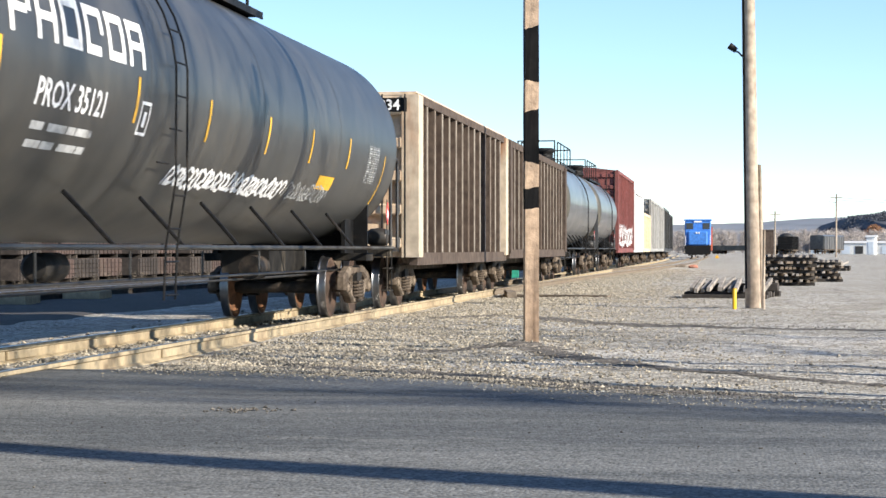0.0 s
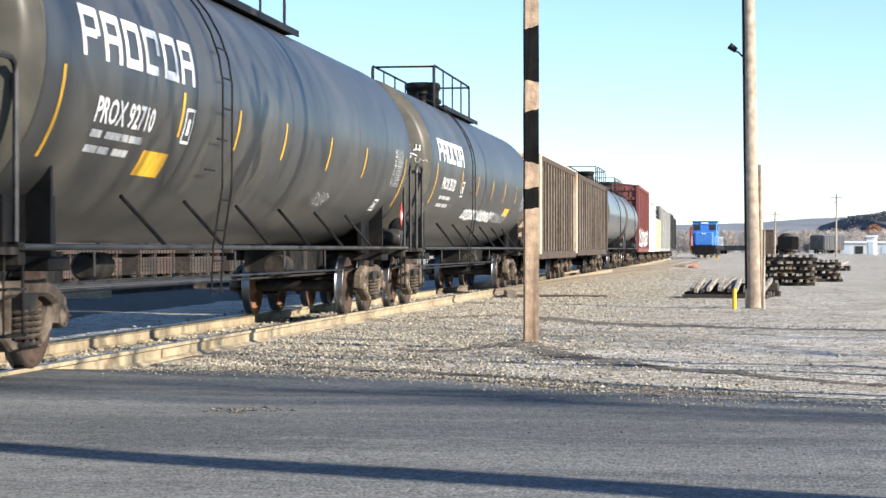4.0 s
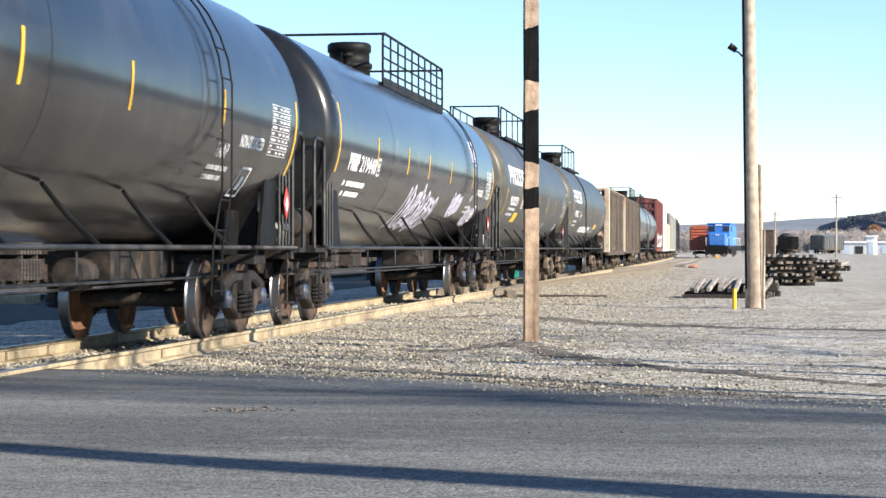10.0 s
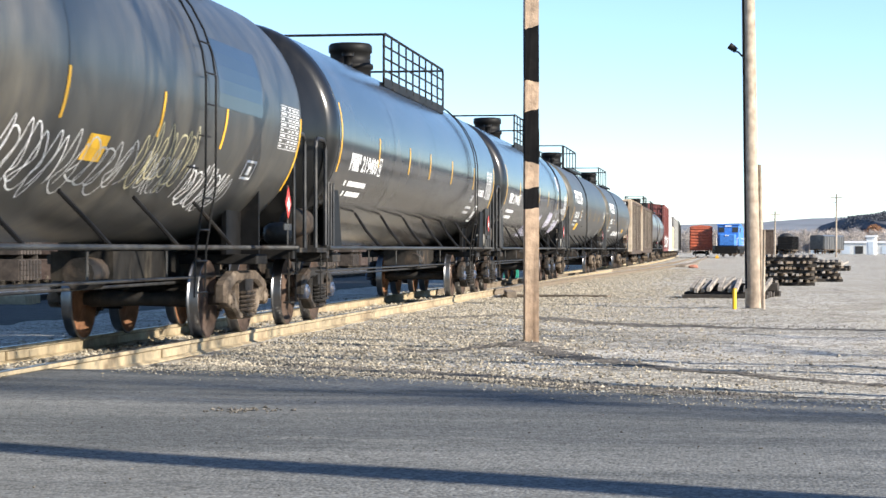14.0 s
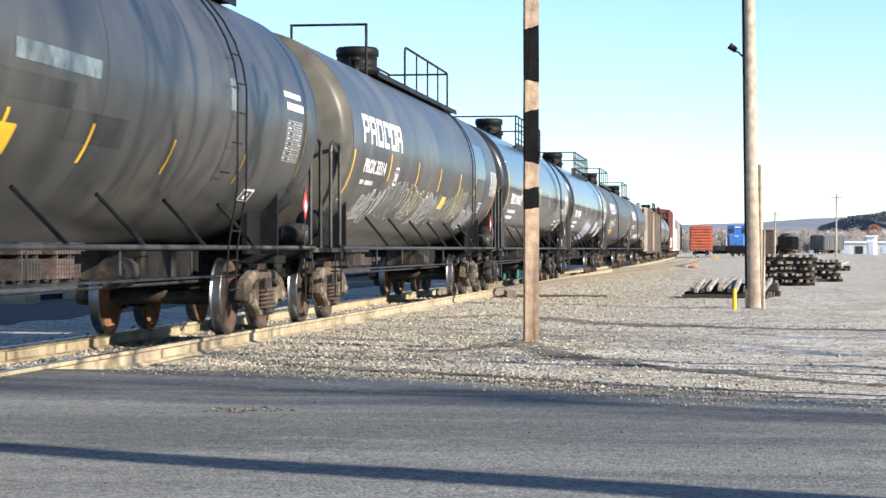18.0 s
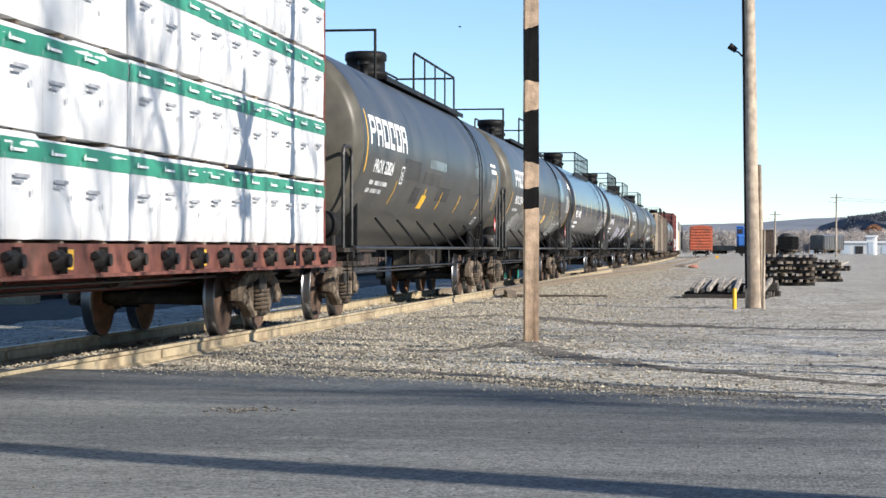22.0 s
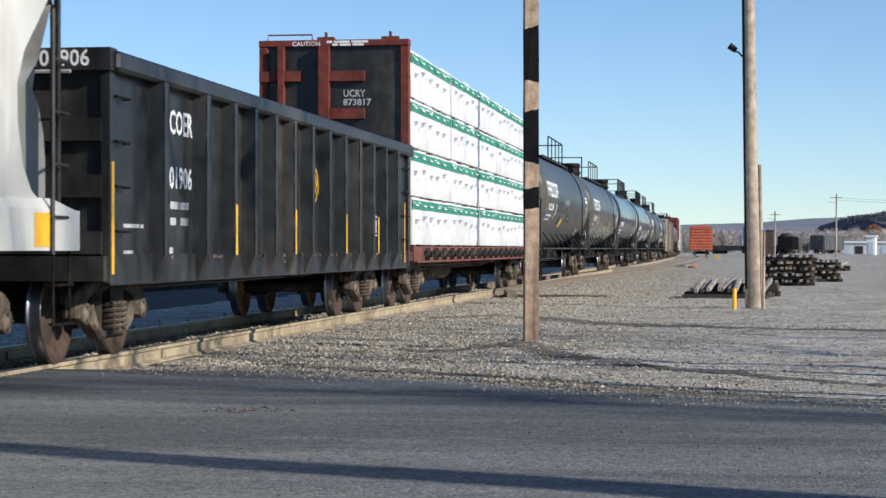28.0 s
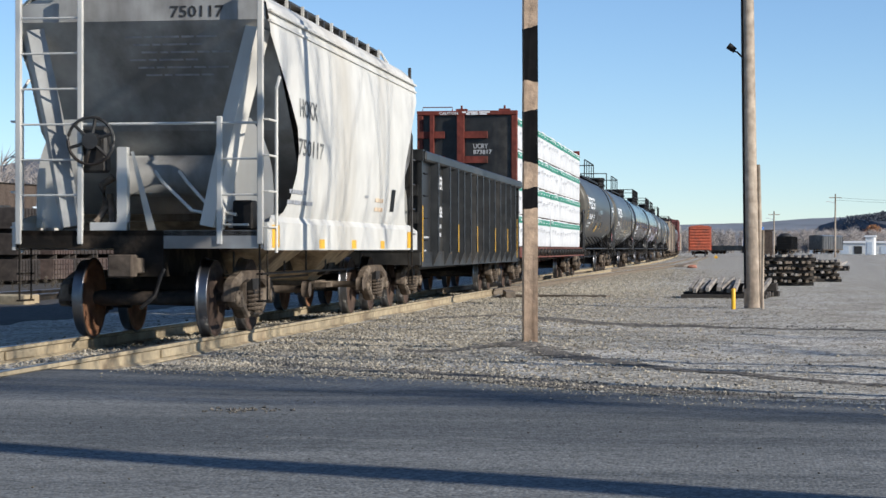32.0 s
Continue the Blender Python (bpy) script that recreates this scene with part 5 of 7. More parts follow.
for y in (-e - 0.04, -4.19, -1.16, 2.16, 4.75, e - 0.5):
    bm = bmesh.new()
    if abs(y) > e - 1:
        patch(bm, side(y, 0.82, 1.474), 0, 0.08, 0, 1.0)
    else:
        patch(bm, side(y, 0.98, 1.565), 0, 0.09, 0, 0.55)
    part("reflective_stripe", bm, M_YELLOW, car)
bm = bmesh.new()
for a, b, c, d in ((0, 0.43, 0, 0.03), (0, 0.43, 0.29, 0.32), (0, 0.04, 0, 0.32), (0.39, 0.43, 0, 0.32), (0.1, 0.18, 0.06, 0.25), (0.24, 0.31, 0.06, 0.25)):
    patch(bm, side(5.25, 1.24, 1.416), a, b, c, d)
part("test_mark", bm, M_WHITEPAINT, car)
scrawl("graffiti", car, side(0.5, 1.55), 0.45, 0.6, 2, 77, M_YELLOW, 0.035)
scrawl("graffiti", car, side(-e + 14.9, 1.0), 0.6, 0.5, 2, 78, M_WHITEPAINT, 0.05)
brake_gear(car, half)
bogies(car, half - 2.35, shift=(-0.5, -0.25))

# ---- covered hopper at the rear ----
HOPPER = (-144.9, -132.3)
m, ln = placed(HOPPER)
car = thing("covered_hopper", "pale grey covered hopper car with bulging sides", "hopper car", "cars of the freight train", on_track(m))
ROLLING.append((car, m))
half = ln / 2
e = half - 0.6
be = e - 0.15
sec = [(1.48, 1.4), (1.51, 1.5), (1.54, 1.68), (1.575, 2.0), (1.59, 2.29), (1.6, 2.55), (1.595, 2.85), (1.58, 3.16), (1.56, 3.57), (1.54, 3.75), (1.5, 3.95), (1.3, 4.12), (0.9, 4.22), (0.0, 4.3)]


def edge_cut(z):
    pts = [(1.38, 0.5), (1.5, 0.9), (1.68, 1.17), (2.0, 1.38), (2.29, 1.43), (2.53, 1.33), (3.16, 0.54), (3.57, 0.0), (9, 0.0)]
    for (a, ca), (b, cb) in zip(pts, pts[1:]):
        if z <= b:
            return ca + (cb - ca) * max(0, z - a) / (b - a)
    return 0.0


def side_x(z):
    for (xa, za), (xb, zb) in zip(sec, sec[1:]):
        if za <= z <= zb:
            return xa + (xb - xa) * (z - za) / (zb - za)
    return sec[0][0]


bm = bmesh.new()
ny = 24
sheets = []
for i in range(ny + 1):
    y = -be + 2 * be * i / ny
    col = []
    for sx in (1, -1):
        pts = sec if sx == 1 else sec[-2::-1]
        for x, z in pts:
            # the side sheet is cut back over the end slopes at mid height
            cut = edge_cut(z)
            yy = y * (be - cut) / be
            col.append(bm.verts.new((sx * x, yy, z)))
    sheets.append(col)
for a, b in zip(sheets, sheets[1:]):
    for k in range(len(a) - 1):
        f = bm.faces.new((a[k], a[k + 1], b[k + 1], b[k]))
        f.smooth = True
part("body_shell", bm, M_HOPPER, car)
for s in (-1, 1):
    y = s * be
    bm = bmesh.new()
    top = [bm.verts.new((x, y - s * 0.02, z)) for x, z in ((-1.5, 3.75), (1.5, 3.75), (1.48, 3.95), (0.9, 4.2), (-0.9, 4.2), (-1.48, 3.95))]
    bm.faces.new(top)
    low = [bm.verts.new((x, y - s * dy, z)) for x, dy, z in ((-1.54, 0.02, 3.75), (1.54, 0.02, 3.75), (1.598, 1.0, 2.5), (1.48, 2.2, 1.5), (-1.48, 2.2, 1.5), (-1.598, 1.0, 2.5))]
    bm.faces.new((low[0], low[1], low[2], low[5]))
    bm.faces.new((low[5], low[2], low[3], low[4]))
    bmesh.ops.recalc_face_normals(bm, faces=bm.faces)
    # Soot and the shade on the end slope are both in this grey.
    part("slope_sheet", bm, M_GRIMESHADE, car, "sooty grey sloped end sheet, darkened for shade")
    # slanted end posts, ladders and rails
    # Front-end stiles and rungs are dark steel to stand for their shade.
    es, sw, ms = (e, 0.034, M_HOPPER) if s < 0 else (e - 0.33, 0.025, M_GREYSTEEL)
    for sx in (-1, 1):
        bm = bmesh.new()
        tube(bm, [(sx * 1.38, y - s * 0.1, 3.65), (sx * 1.12, y - s * 0.05, 2.6), (sx * 0.86, y + s * 0.03, 1.3)], 0.15, 4)
        # The far brace gets the darker grey for the shade it stands in.
        part("end_brace", bm, M_HOPPER if sx > 0 else M_GRIMESHADE, car)
        bm = bmesh.new()
        box(bm, sx * 1.47 - sw, sx * 1.47 + sw, s * es - sw, s * es + sw, 1.1, 4.15)
        part("corner_stile", bevelled(bm, 0.008), ms, car)
        bm = bmesh.new()
        xl = -0.71 if sx < 0 else 0.98
        box(bm, xl - 0.032, xl + 0.032, s * es - 0.03, s * es + 0.03, 1.1, 4.15 if sx < 0 else 2.6)
        part("ladder_stile", bevelled(bm, 0.008), ms, car)
        for k in range(7 if sx < 0 else 3):
            z = 1.68 + 0.42 * k
            bm = bmesh.new()
            tube(bm, [(xl, s * es, z), (sx * 1.47, s * es, z)], 0.014, 6)
            part("rung", bm, ms, car)
        for k in range(4):
            z = 1.3 + 0.42 * k
            bm = bmesh.new()
            tube(bm, [(sx * 1.5, s * es, z), (sx * 1.56, s * es, z), (sx * 1.57, s * (es - 0.4), z)], 0.014, 6)
            part("grab_iron", bm, ms, car)
        bm = bmesh.new()
        tube(bm, [(sx * 1.57, s * (es - 0.4), 1.0), (sx * 1.57, s * (es - 0.4), 2.95), (sx * 1.56, s * (es - 0.6), 3.1)], 0.022, 6)
        part("side_stile", bm, ms, car)
        bm = bmesh.new()
        for zz in (0.42, 0.74):
            box(bm, sx * 1.46 - 0.04, sx * 1.46 + 0.04, s * (e - 0.2) - 0.2, s * (e - 0.2) + 0.2, zz, zz + 0.02)
        for dy in (-0.2, 0.2):
            tube(bm, [(sx * 1.46, s * (e - 0.2) + dy, 0.42), (sx * 1.46, s * (e - 0.2) + dy, 1.1)], 0.012, 6)
        part("sill_step", bm, M_UNDER, car)
        # curved end panel between brace and side
        bm = bmesh.new()
        col = []
        for k in range(7):
            z = 1.3 + 0.22 * k
            w = math.sqrt(max(0, 1 - ((k - 2) / 4.6) ** 2)) if k > 2 else 1
            col.append((bm.verts.new((sx * 0.92, y - s * 0.5, z)), bm.verts.new((sx * (0.92 + 0.56 * w), y - s * 0.5, z))))
        for a_, b_ in zip(col, col[1:]):
            bm.faces.new((a_[0], a_[1], b_[1], b_[0]))
        part("end_panel", bm, M_HOPPER, car)
    bm = bmesh.new()
    box(bm, -1.5, 1.5, min(s * e, s * (e - 1.6)), max(s * e, s * (e - 1.6)), 1.2, 1.26)
    part("end_platform", bm, M_UNDER, car)
    for xa, xb, mm in ((-1.5, 0.3, M_UNDER), (0.304, 1.5, M_GRIMESHADE)):
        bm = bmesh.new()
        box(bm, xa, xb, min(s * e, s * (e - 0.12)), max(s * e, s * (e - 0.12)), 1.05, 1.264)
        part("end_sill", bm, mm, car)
    bm = bmesh.new()
    box(bm, -1.3, 1.3, min(y - s * 0.86, y - s * 0.82), max(y - s * 0.86, y - s * 0.82), 2.9, 2.95)
    part("slope_bead", bm, M_GRIMESHADE, car)
    bm = bmesh.new()
    tube(bm, [(-0.71, s * e, 2.52), (1.47, s * e, 2.52)], 0.018, 6)
    part("end_hand_rail", bm, M_HOPPER, car)
    coupler(car, s * half, s)
for sx in (-1, 1):
    bm = bmesh.new()
    box(bm, sx * 1.53 - 0.02, sx * 1.53 + 0.02, -e, e, 1.03, 1.36)
    q = [bm.verts.new((sx * 1.55, -e + 0.1, 1.36)), bm.verts.new((sx * 1.55, e - 0.1, 1.36)), bm.verts.new((sx * 1.48, e - 0.5, 1.45)), bm.verts.new((sx * 1.48, -e + 0.5, 1.45))]
    bm.faces.new(q)
    part("side_sill", bm, M_HOPPER, car)
    for z in (3.72, 3.84):
        bm = bmesh.new()
        box(bm, sx * 1.545 - 0.02, sx * 1.545 + 0.02, -be, be, z, z + 0.03)
        part("roof_bead", bm, M_HOPPER, car)
bm = bmesh.new()
for x in (-0.62, 0.62):
    box(bm, x - 0.3, x + 0.3, -be, be, 4.42, 4.45)
for y in [-be + 0.3 + (2 * be - 0.6) * k / 9 for k in range(10)]:
    box(bm, -0.95, 0.95, y - 0.03, y + 0.03, 4.25, 4.42)
part("running_board", bm, M_GREYSTEEL, car)
for sx in (-1, 1):
    for y in [-be + 0.4 + (2 * be - 0.8) * k / 10 for k in range(11)]:
        bm = bmesh.new()
        box(bm, sx * 0.97 - 0.02, sx * 0.97 + 0.02, y - 0.02, y + 0.02, 4.1, 4.44)
        part("board_bracket", bm, M_HOPPER, car)
    for s in (-1, 1):
        bm = bmesh.new()
        tube(bm, [(sx * 0.95, s * (be - 0.3), 4.44), (sx * 0.95, s * (be + 0.05), 4.4), (sx * 1.1, s * (be + 0.1), 4.15)], 0.025, 6)
        part("roof_grab", bm, M_HOPPER, car)
bm = bmesh.new()
for k in (-1, 1):
    yc = k * 2.0
    q = [bm.verts.new((x, yc + dy, z)) for z, w, d in ((1.4, 1.35, 1.6), (0.55, 0.45, 0.35)) for x, dy in ((-w, -d), (w, -d), (w, d), (-w, d))]
    for i in range(4):
        bm.faces.new((q[i], q[(i + 1) % 4], q[4 + (i + 1) % 4], q[4 + i]))
    bm.faces.new(q[4:])
bmesh.ops.recalc_face_normals(bm, faces=bm.faces)
part("discharge_bay", bm, M_TANDUST, car)
for k in (-1, 1):
    bm = bmesh.new()
    box(bm, -0.6, 0.6, k * 2.0 - 0.4, k * 2.0 + 0.4, 0.42, 0.56)
    box(bm, 0.6, 0.8, k * 2.0 - 0.5, k * 2.0 + 0.5, 0.46, 0.53)
    tube(bm, [(0.6, k * 2.0, 0.5), (1.25, k * 2.0, 0.5)], 0.05, 8)
    tube(bm, [(1.18, k * 2.0, 0.5), (1.28, k * 2.0, 0.5)], 0.11, 8)
    part("outlet_gate", bm, M_TRUCK, car)
bm = bmesh.new()
box(bm, -0.3, 0.3, -e, e, 0.72, 1.06)
part("centre_sill", bm, M_UNDER, car)
# brake wheel, stand and valve gear on the rear platform
bm = bmesh.new()
yb = -e + 0.02
pts = [(-0.57 + 0.28 * math.cos(a), yb - 0.06, 2.32 + 0.28 * math.sin(a)) for a in [2 * math.pi * k / 24 for k in range(25)]]
tube(bm, pts, 0.02, 6, caps=False)
for k in range(6):
    a = 2 * math.pi * k / 6 + 0.3
    tube(bm, [(-0.57, yb - 0.06, 2.32), (-0.57 + 0.27 * math.cos(a), yb - 0.06, 2.32 + 0.27 * math.sin(a))], 0.022, 5)
tube(bm, [(-0.57, yb - 0.1, 2.32), (-0.57, yb + 0.16, 2.32)], 0.1, 12)
part("brake_wheel", bm, M_GREYSTEEL, car)
bm = bmesh.new()
box(bm, -0.74, -0.42, yb + 0.06, yb + 0.26, 1.95, 2.5)
part("brake_gear_box", bevelled(bm, 0.03), M_GREYSTEEL, car)
bm = bmesh.new()
box(bm, -0.27, -0.15, yb, yb + 0.12, 1.26, 2.25)
box(bm, -0.6, -0.15, yb, yb + 0.1, 1.26, 1.36)
q = [bm.verts.new(c) for c in ((-0.12, yb + 0.05, 2.2), (-0.08, yb + 0.05, 2.2), (0.12, yb + 0.3, 1.26), (0.02, yb + 0.3, 1.26))]
bm.faces.new(q)
part("brake_stand", bm, M_HOPPER, car)
bm = bmesh.new()
tube(bm, [(-0.55, yb + 0.12, 1.36), (-0.45, yb + 0.15, 1.55), (-0.5, yb + 0.15, 1.8), (-0.36, yb + 0.15, 1.9)], 0.05, 8)
tube(bm, [(-0.36, yb + 0.12, 1.36), (-0.4, yb + 0.15, 1.7)], 0.04, 8)
part("brake_valve", bm, M_TRUCK, car)
bm = bmesh.new()
tube(bm, [(-0.6, yb + 1.3, 1.95), (0.7, yb + 1.3, 1.95)], 0.26, 14)
part("air_reservoir", bm, M_GRIMESHADE, car)
bm = bmesh.new()
box(bm, 1.1, 1.34, yb + 0.12, yb + 0.4, 1.27, 1.62)
part("valve_body", bevelled(bm, 0.02), M_BLACK, car)
for k in range(4):
    bm = bmesh.new()
    tube(bm, [(0.75, yb + 0.1 + 0.08 * k, 1.33 + 0.06 * k), (1.3, yb + 0.1 + 0.08 * k, 1.33 + 0.06 * k)], 0.016, 6)
    part("air_pipe", bm, M_HOPPER, car)
for xa, xb in ((0.05, 0.6), (0.35, 0.85)):
    bm = bmesh.new()
    tube(bm, [(xa, yb + 0.5, 1.98), (xa + 0.12, yb + 0.4, 1.85), (xb, yb + 0.15, 1.5), (xb + 0.3, yb + 0.1, 1.45)], 0.02, 6)
    part("release_rod", bm, M_HOPPER, car)
hs = lambda y0, z0: (lambda u, v: (side_x(z0 + v) + 0.01, y0 + u, z0 + v))
lettering("HOKX", 0.22, lambda u, v: (side_x(2.7 + v) + 0.006, -4.14 + u, 2.7 + v), M_FADED, car, 1.09, 3)
lettering("750117", 0.2, lambda u, v: (side_x(2.22 + v) + 0.006, -4.18 + u, 2.22 + v), M_FADED, car, 1.57, 3)
lettering("750117", 0.13, lambda u, v: (0.33 + u, -be + 0.014, 3.79 + v), M_GREYSTEEL, car, 0.66)
for k in range(6):
    bars(car, lambda u, v: (-0.25 + u + 0.08 * (k % 3), -be + 0.01 + (3.75 - (3.56 - 0.085 * k + v)) * 0.784 - 0.012, 3.56 - 0.085 * k + v), 0, 0, [0.2, 0.1, 0.3, 0.15, 0.25][: 5 - k % 2], 0.022, M_PRINT)
bars(car, hs(-4.52, 1.73), 0, 0, [0.12, 0.2, 0.3, 0.28], 0.05, M_PRINT)
bars(car, hs(-4.58, 1.6), 0, 0, [0.25, 0.1, 0.4, 0.3, 0.35], 0.05, M_PRINT)
bars(car, hs(0.6, 1.8), 0, 0, [0.15, 0.1], 0.04, M_PRINT)
bars(car, hs(1.5, 1.76), 0, 0, [0.4, 0.25], 0.06, M_TAN)
bars(car, hs(1.5, 1.62), 0, 0, [0.3, 0.4], 0.06, M_TAN)
bm = bmesh.new()
patch(bm, hs(2.9, 1.64), 0, 0.35, 0, 0.35)
part("data_plate", bm, M_BLACK, car)
for y in (-5.45, -2.69, -0.39, 2.0, 4.6):
    bm = bmesh.new()
    big = abs(y) > 4
    patch(bm, lambda u, v: (1.553, y + u, (1.06 if big else 1.05) + v), 0, 0.4 if big else 0.36, 0, 0.27 if big else 0.12)
    part("reflective_stripe", bm, M_YELLOW, car)
brake_gear(car, half)
bogies(car, half - 1.95)

# ---- cars ahead of the tank cars ----
def ribbed_car(name, spec, label, category, z0, z1, ribs, side_mat, end_mat, roof="flat", far=True, ends=True, half_w=1.5):
    m, ln = placed(spec)
    car = thing(name, label, category, "cars of the freight train", on_track(m))
    ROLLING.append((car, m))
    half = ln / 2
    e = half - 0.55
    w = half_w - (0.08 if far else 0.12)
    bm = bmesh.new()
    box(bm, -w, w, -e, e, z0, z1)
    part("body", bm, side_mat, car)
    for sx in (-1, 1):
        for k in range(ribs):
            y = -e + 0.25 + (2 * e - 0.5) * k / max(ribs - 1, 1)
            bm = bmesh.new()
            box(bm, min(sx * w, sx * half_w), max(sx * w, sx * half_w), y - 0.07, y + 0.07, z0 - 0.1, z1 - 0.02)
            rib = part("side_rib", bm, side_mat, car)
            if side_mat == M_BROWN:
                # The pale flange paints the lit outer face; the flanks stay brown.
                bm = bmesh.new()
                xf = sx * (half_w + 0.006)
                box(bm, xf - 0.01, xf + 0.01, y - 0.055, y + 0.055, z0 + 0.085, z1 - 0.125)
                part("rib_flange", bm, M_BROWNRIBLIT, rib)
        bm = bmesh.new()
        box(bm, min(sx * w, sx * (half_w + 0.02)), max(sx * w, sx * (half_w + 0.02)), -e, e, z1 - 0.12, z1 + 0.03)
        part("top_chord", bm, side_mat, car)
        bm = bmesh.new()
        box(bm, min(sx * w, sx * (half_w + 0.02)), max(sx * w, sx * (half_w + 0.02)), -e, e, z0 - 0.14, z0 + 0.08)
        part("side_sill", bm, side_mat, car)
        for s in (-1, 1):
            bm = bmesh.new()
            xo, xi = sx * (half_w + 0.06), sx * (half_w - (0.14 if far else 0.24))
            box(bm, min(xo, xi), max(xo, xi), s * (e - 0.14) - 0.26, s * (e - 0.14) + 0.26, z0, z1)
            part("corner_post", bm, end_mat if far else M_CREAM, car)
    for s in (-1, 1):
        y = s * e
        n, deep = (7, 0.09) if far else (5, 0.17)
        for k in range(n):
            z = z0 + 0.25 + (z1 - z0 - 0.5) * k / (n - 1)
            bm = bmesh.new()
            wr = w - 0.02 if far else w - 0.13
            box(bm, -wr, wr, min(y - s * 0.02, y + s * deep), max(y - s * 0.02, y + s * deep), z - 0.1, z + 0.1)
            part("end_rib", bevelled(bm, 0.03), end_mat, car)
        bm = bmesh.new()
        box(bm, -w, w, min(y, y + s * 0.02), max(y, y + s * 0.02), z0, z1)
        part("end_sheet", bm, end_mat, car)
        bm = bmesh.new()
        for dx in (w - 0.05, w - 0.45):
            tube(bm, [(dx, y + s * 0.2, z0), (dx, y + s * 0.2, z1)], 0.018, 5)
        part("ladder_rail", bm, M_BLACK, car)
        coupler(car, s * half, s)
    bm = bmesh.new()
    if roof == "peak":
        q = [bm.verts.new((x, y, z)) for y in (-e - 0.04, e + 0.04) for x, z in ((-half_w, z1), (0, z1 + 0.18), (half_w, z1))]
        bm.faces.new((q[0], q[1], q[4], q[3]))
        bm.faces.new((q[1], q[2], q[5], q[4]))
        bm.faces.new((q[0], q[2], q[1]))
        bm.faces.new((q[3], q[4], q[5]))
        bm.faces.new((q[0], q[3], q[5], q[2]))
    else:
        box(bm, -half_w, half_w, -e - 0.03, e + 0.03, z1, z1 + 0.06)
    bmesh.ops.recalc_face_normals(bm, faces=bm.faces)
    part("roof", bm, end_mat, car)
    bm = bmesh.new()
    box(bm, -0.3, 0.3, -e, e, 0.62, z0)
    part("centre_sill", bm, M_TRUCK, car)
    bogies(car, half - 2.0, not far)
    return car, e


car, e = ribbed_car("hopper_car", (33.85, 48.9), "rusty tan and brown ribbed hopper car", "hopper car", 0.9, 3.72, 15, M_BROWN, M_TAN, far=False)
bm = bmesh.new()
box(bm, 0.62, 1.36, -e - 0.185, -e - 0.172, 3.42, 3.66)
part("number_panel", bm, M_BLACK, car)
lettering("1934", 0.18, lambda u, v: (0.74 + u, -e - 0.19, 3.45 + v), M_WHITEPAINT, car, 0.5)
bm = bmesh.new()
vs = [bm.verts.new((0.55 + a * 0.14, -e - 0.35, 1.55 + b * 0.24)) for a, b in ((-1, 0), (0, -1), (1, 0), (0, 1))]
bm.faces.new(vs)
part("placard", bm, M_RED, car)
car, e = ribbed_car("covered_hopper", (48.6, 66.6), "rusty brown covered hopper car", "hopper car", 0.95, 3.7, 17, M_BROWN, M_BROWN)
tank_car((66.6 + 83.2) / 2, 16.6, "pale grey tank car", M_GREYTANK, [0.6], [], "narrow", far=True)
tank_car((83.2 + 97.4) / 2, 14.2, "pale grey tank car", M_GREYTANK, [0.6], [], "narrow", far=True)
car, e = ribbed_car("box_car", (97.0, 114.0), "tall oxide red boxcar with white graffiti", "boxcar", 1.0, 4.85, 14, M_BOXRED, M_BOXRED, "peak")
scrawl("graffiti", car, lambda u, v: (1.505, -e + 0.5 + u, 1.05 + v), 14.5, 1.2, 9, 91, M_WHITEPAINT, 0.16)
ribbed_car("box_car", (114.0, 127.0), "white boxcar with plain clean sides", "boxcar", 1.0, 4.4, 2, M_WHITEWRAP, M_WHITEWRAP)
ribbed_car("hopper_car", (127.0, 140.0), "faded tan open hopper car", "hopper car", 1.0, 3.3, 9, M_TAN, M_TAN)
ribbed_car("covered_hopper", (140.0, 157.0), "sooty grey covered hopper car", "hopper car", 1.0, 4.5, 12, M_GRIMESHADE, M_GRIMESHADE, "peak")
ribbed_car("covered_hopper", (157.0, 174.0), "sooty grey covered hopper car", "hopper car", 1.0, 4.5, 12, M_GRIMESHADE, M_GRIMESHADE, "peak")
ribbed_car("box_car", (174.0, 192.0), "dark grimy brown boxcar", "boxcar", 1.0, 4.6, 10, M_BLACK_DIRTY, M_BLACK_DIRTY, "peak")
ribbed_car("covered_hopper", (192.0, 210.0), "grey covered hopper car", "hopper car", 1.0, 4.4, 12, M_GREYSTEEL, M_GREYSTEEL, "peak")

# ---- yard things ----
def slim_tie():
    bm = bmesh.new()
    box(bm, -0.085, 0.085, -1.15, 1.15, -0.07, 0.07)
    bevelled(bm, 0.015)
    me = bpy.data.meshes.new("timber")
    bm.to_mesh(me)
    bm.free()
    me.materials.append(mat("bleached_timber", (0.28, 0.255, 0.225), 0.9, 0, 7, 0.3, (0.15, 0.13, 0.11), 0.4, 0.4, 25, per_object=0.25))
    return me


TIMBER = slim_tie()
TIMBER_DARK = TIMBER.copy()
TIMBER_DARK.materials[0] = M_TIE


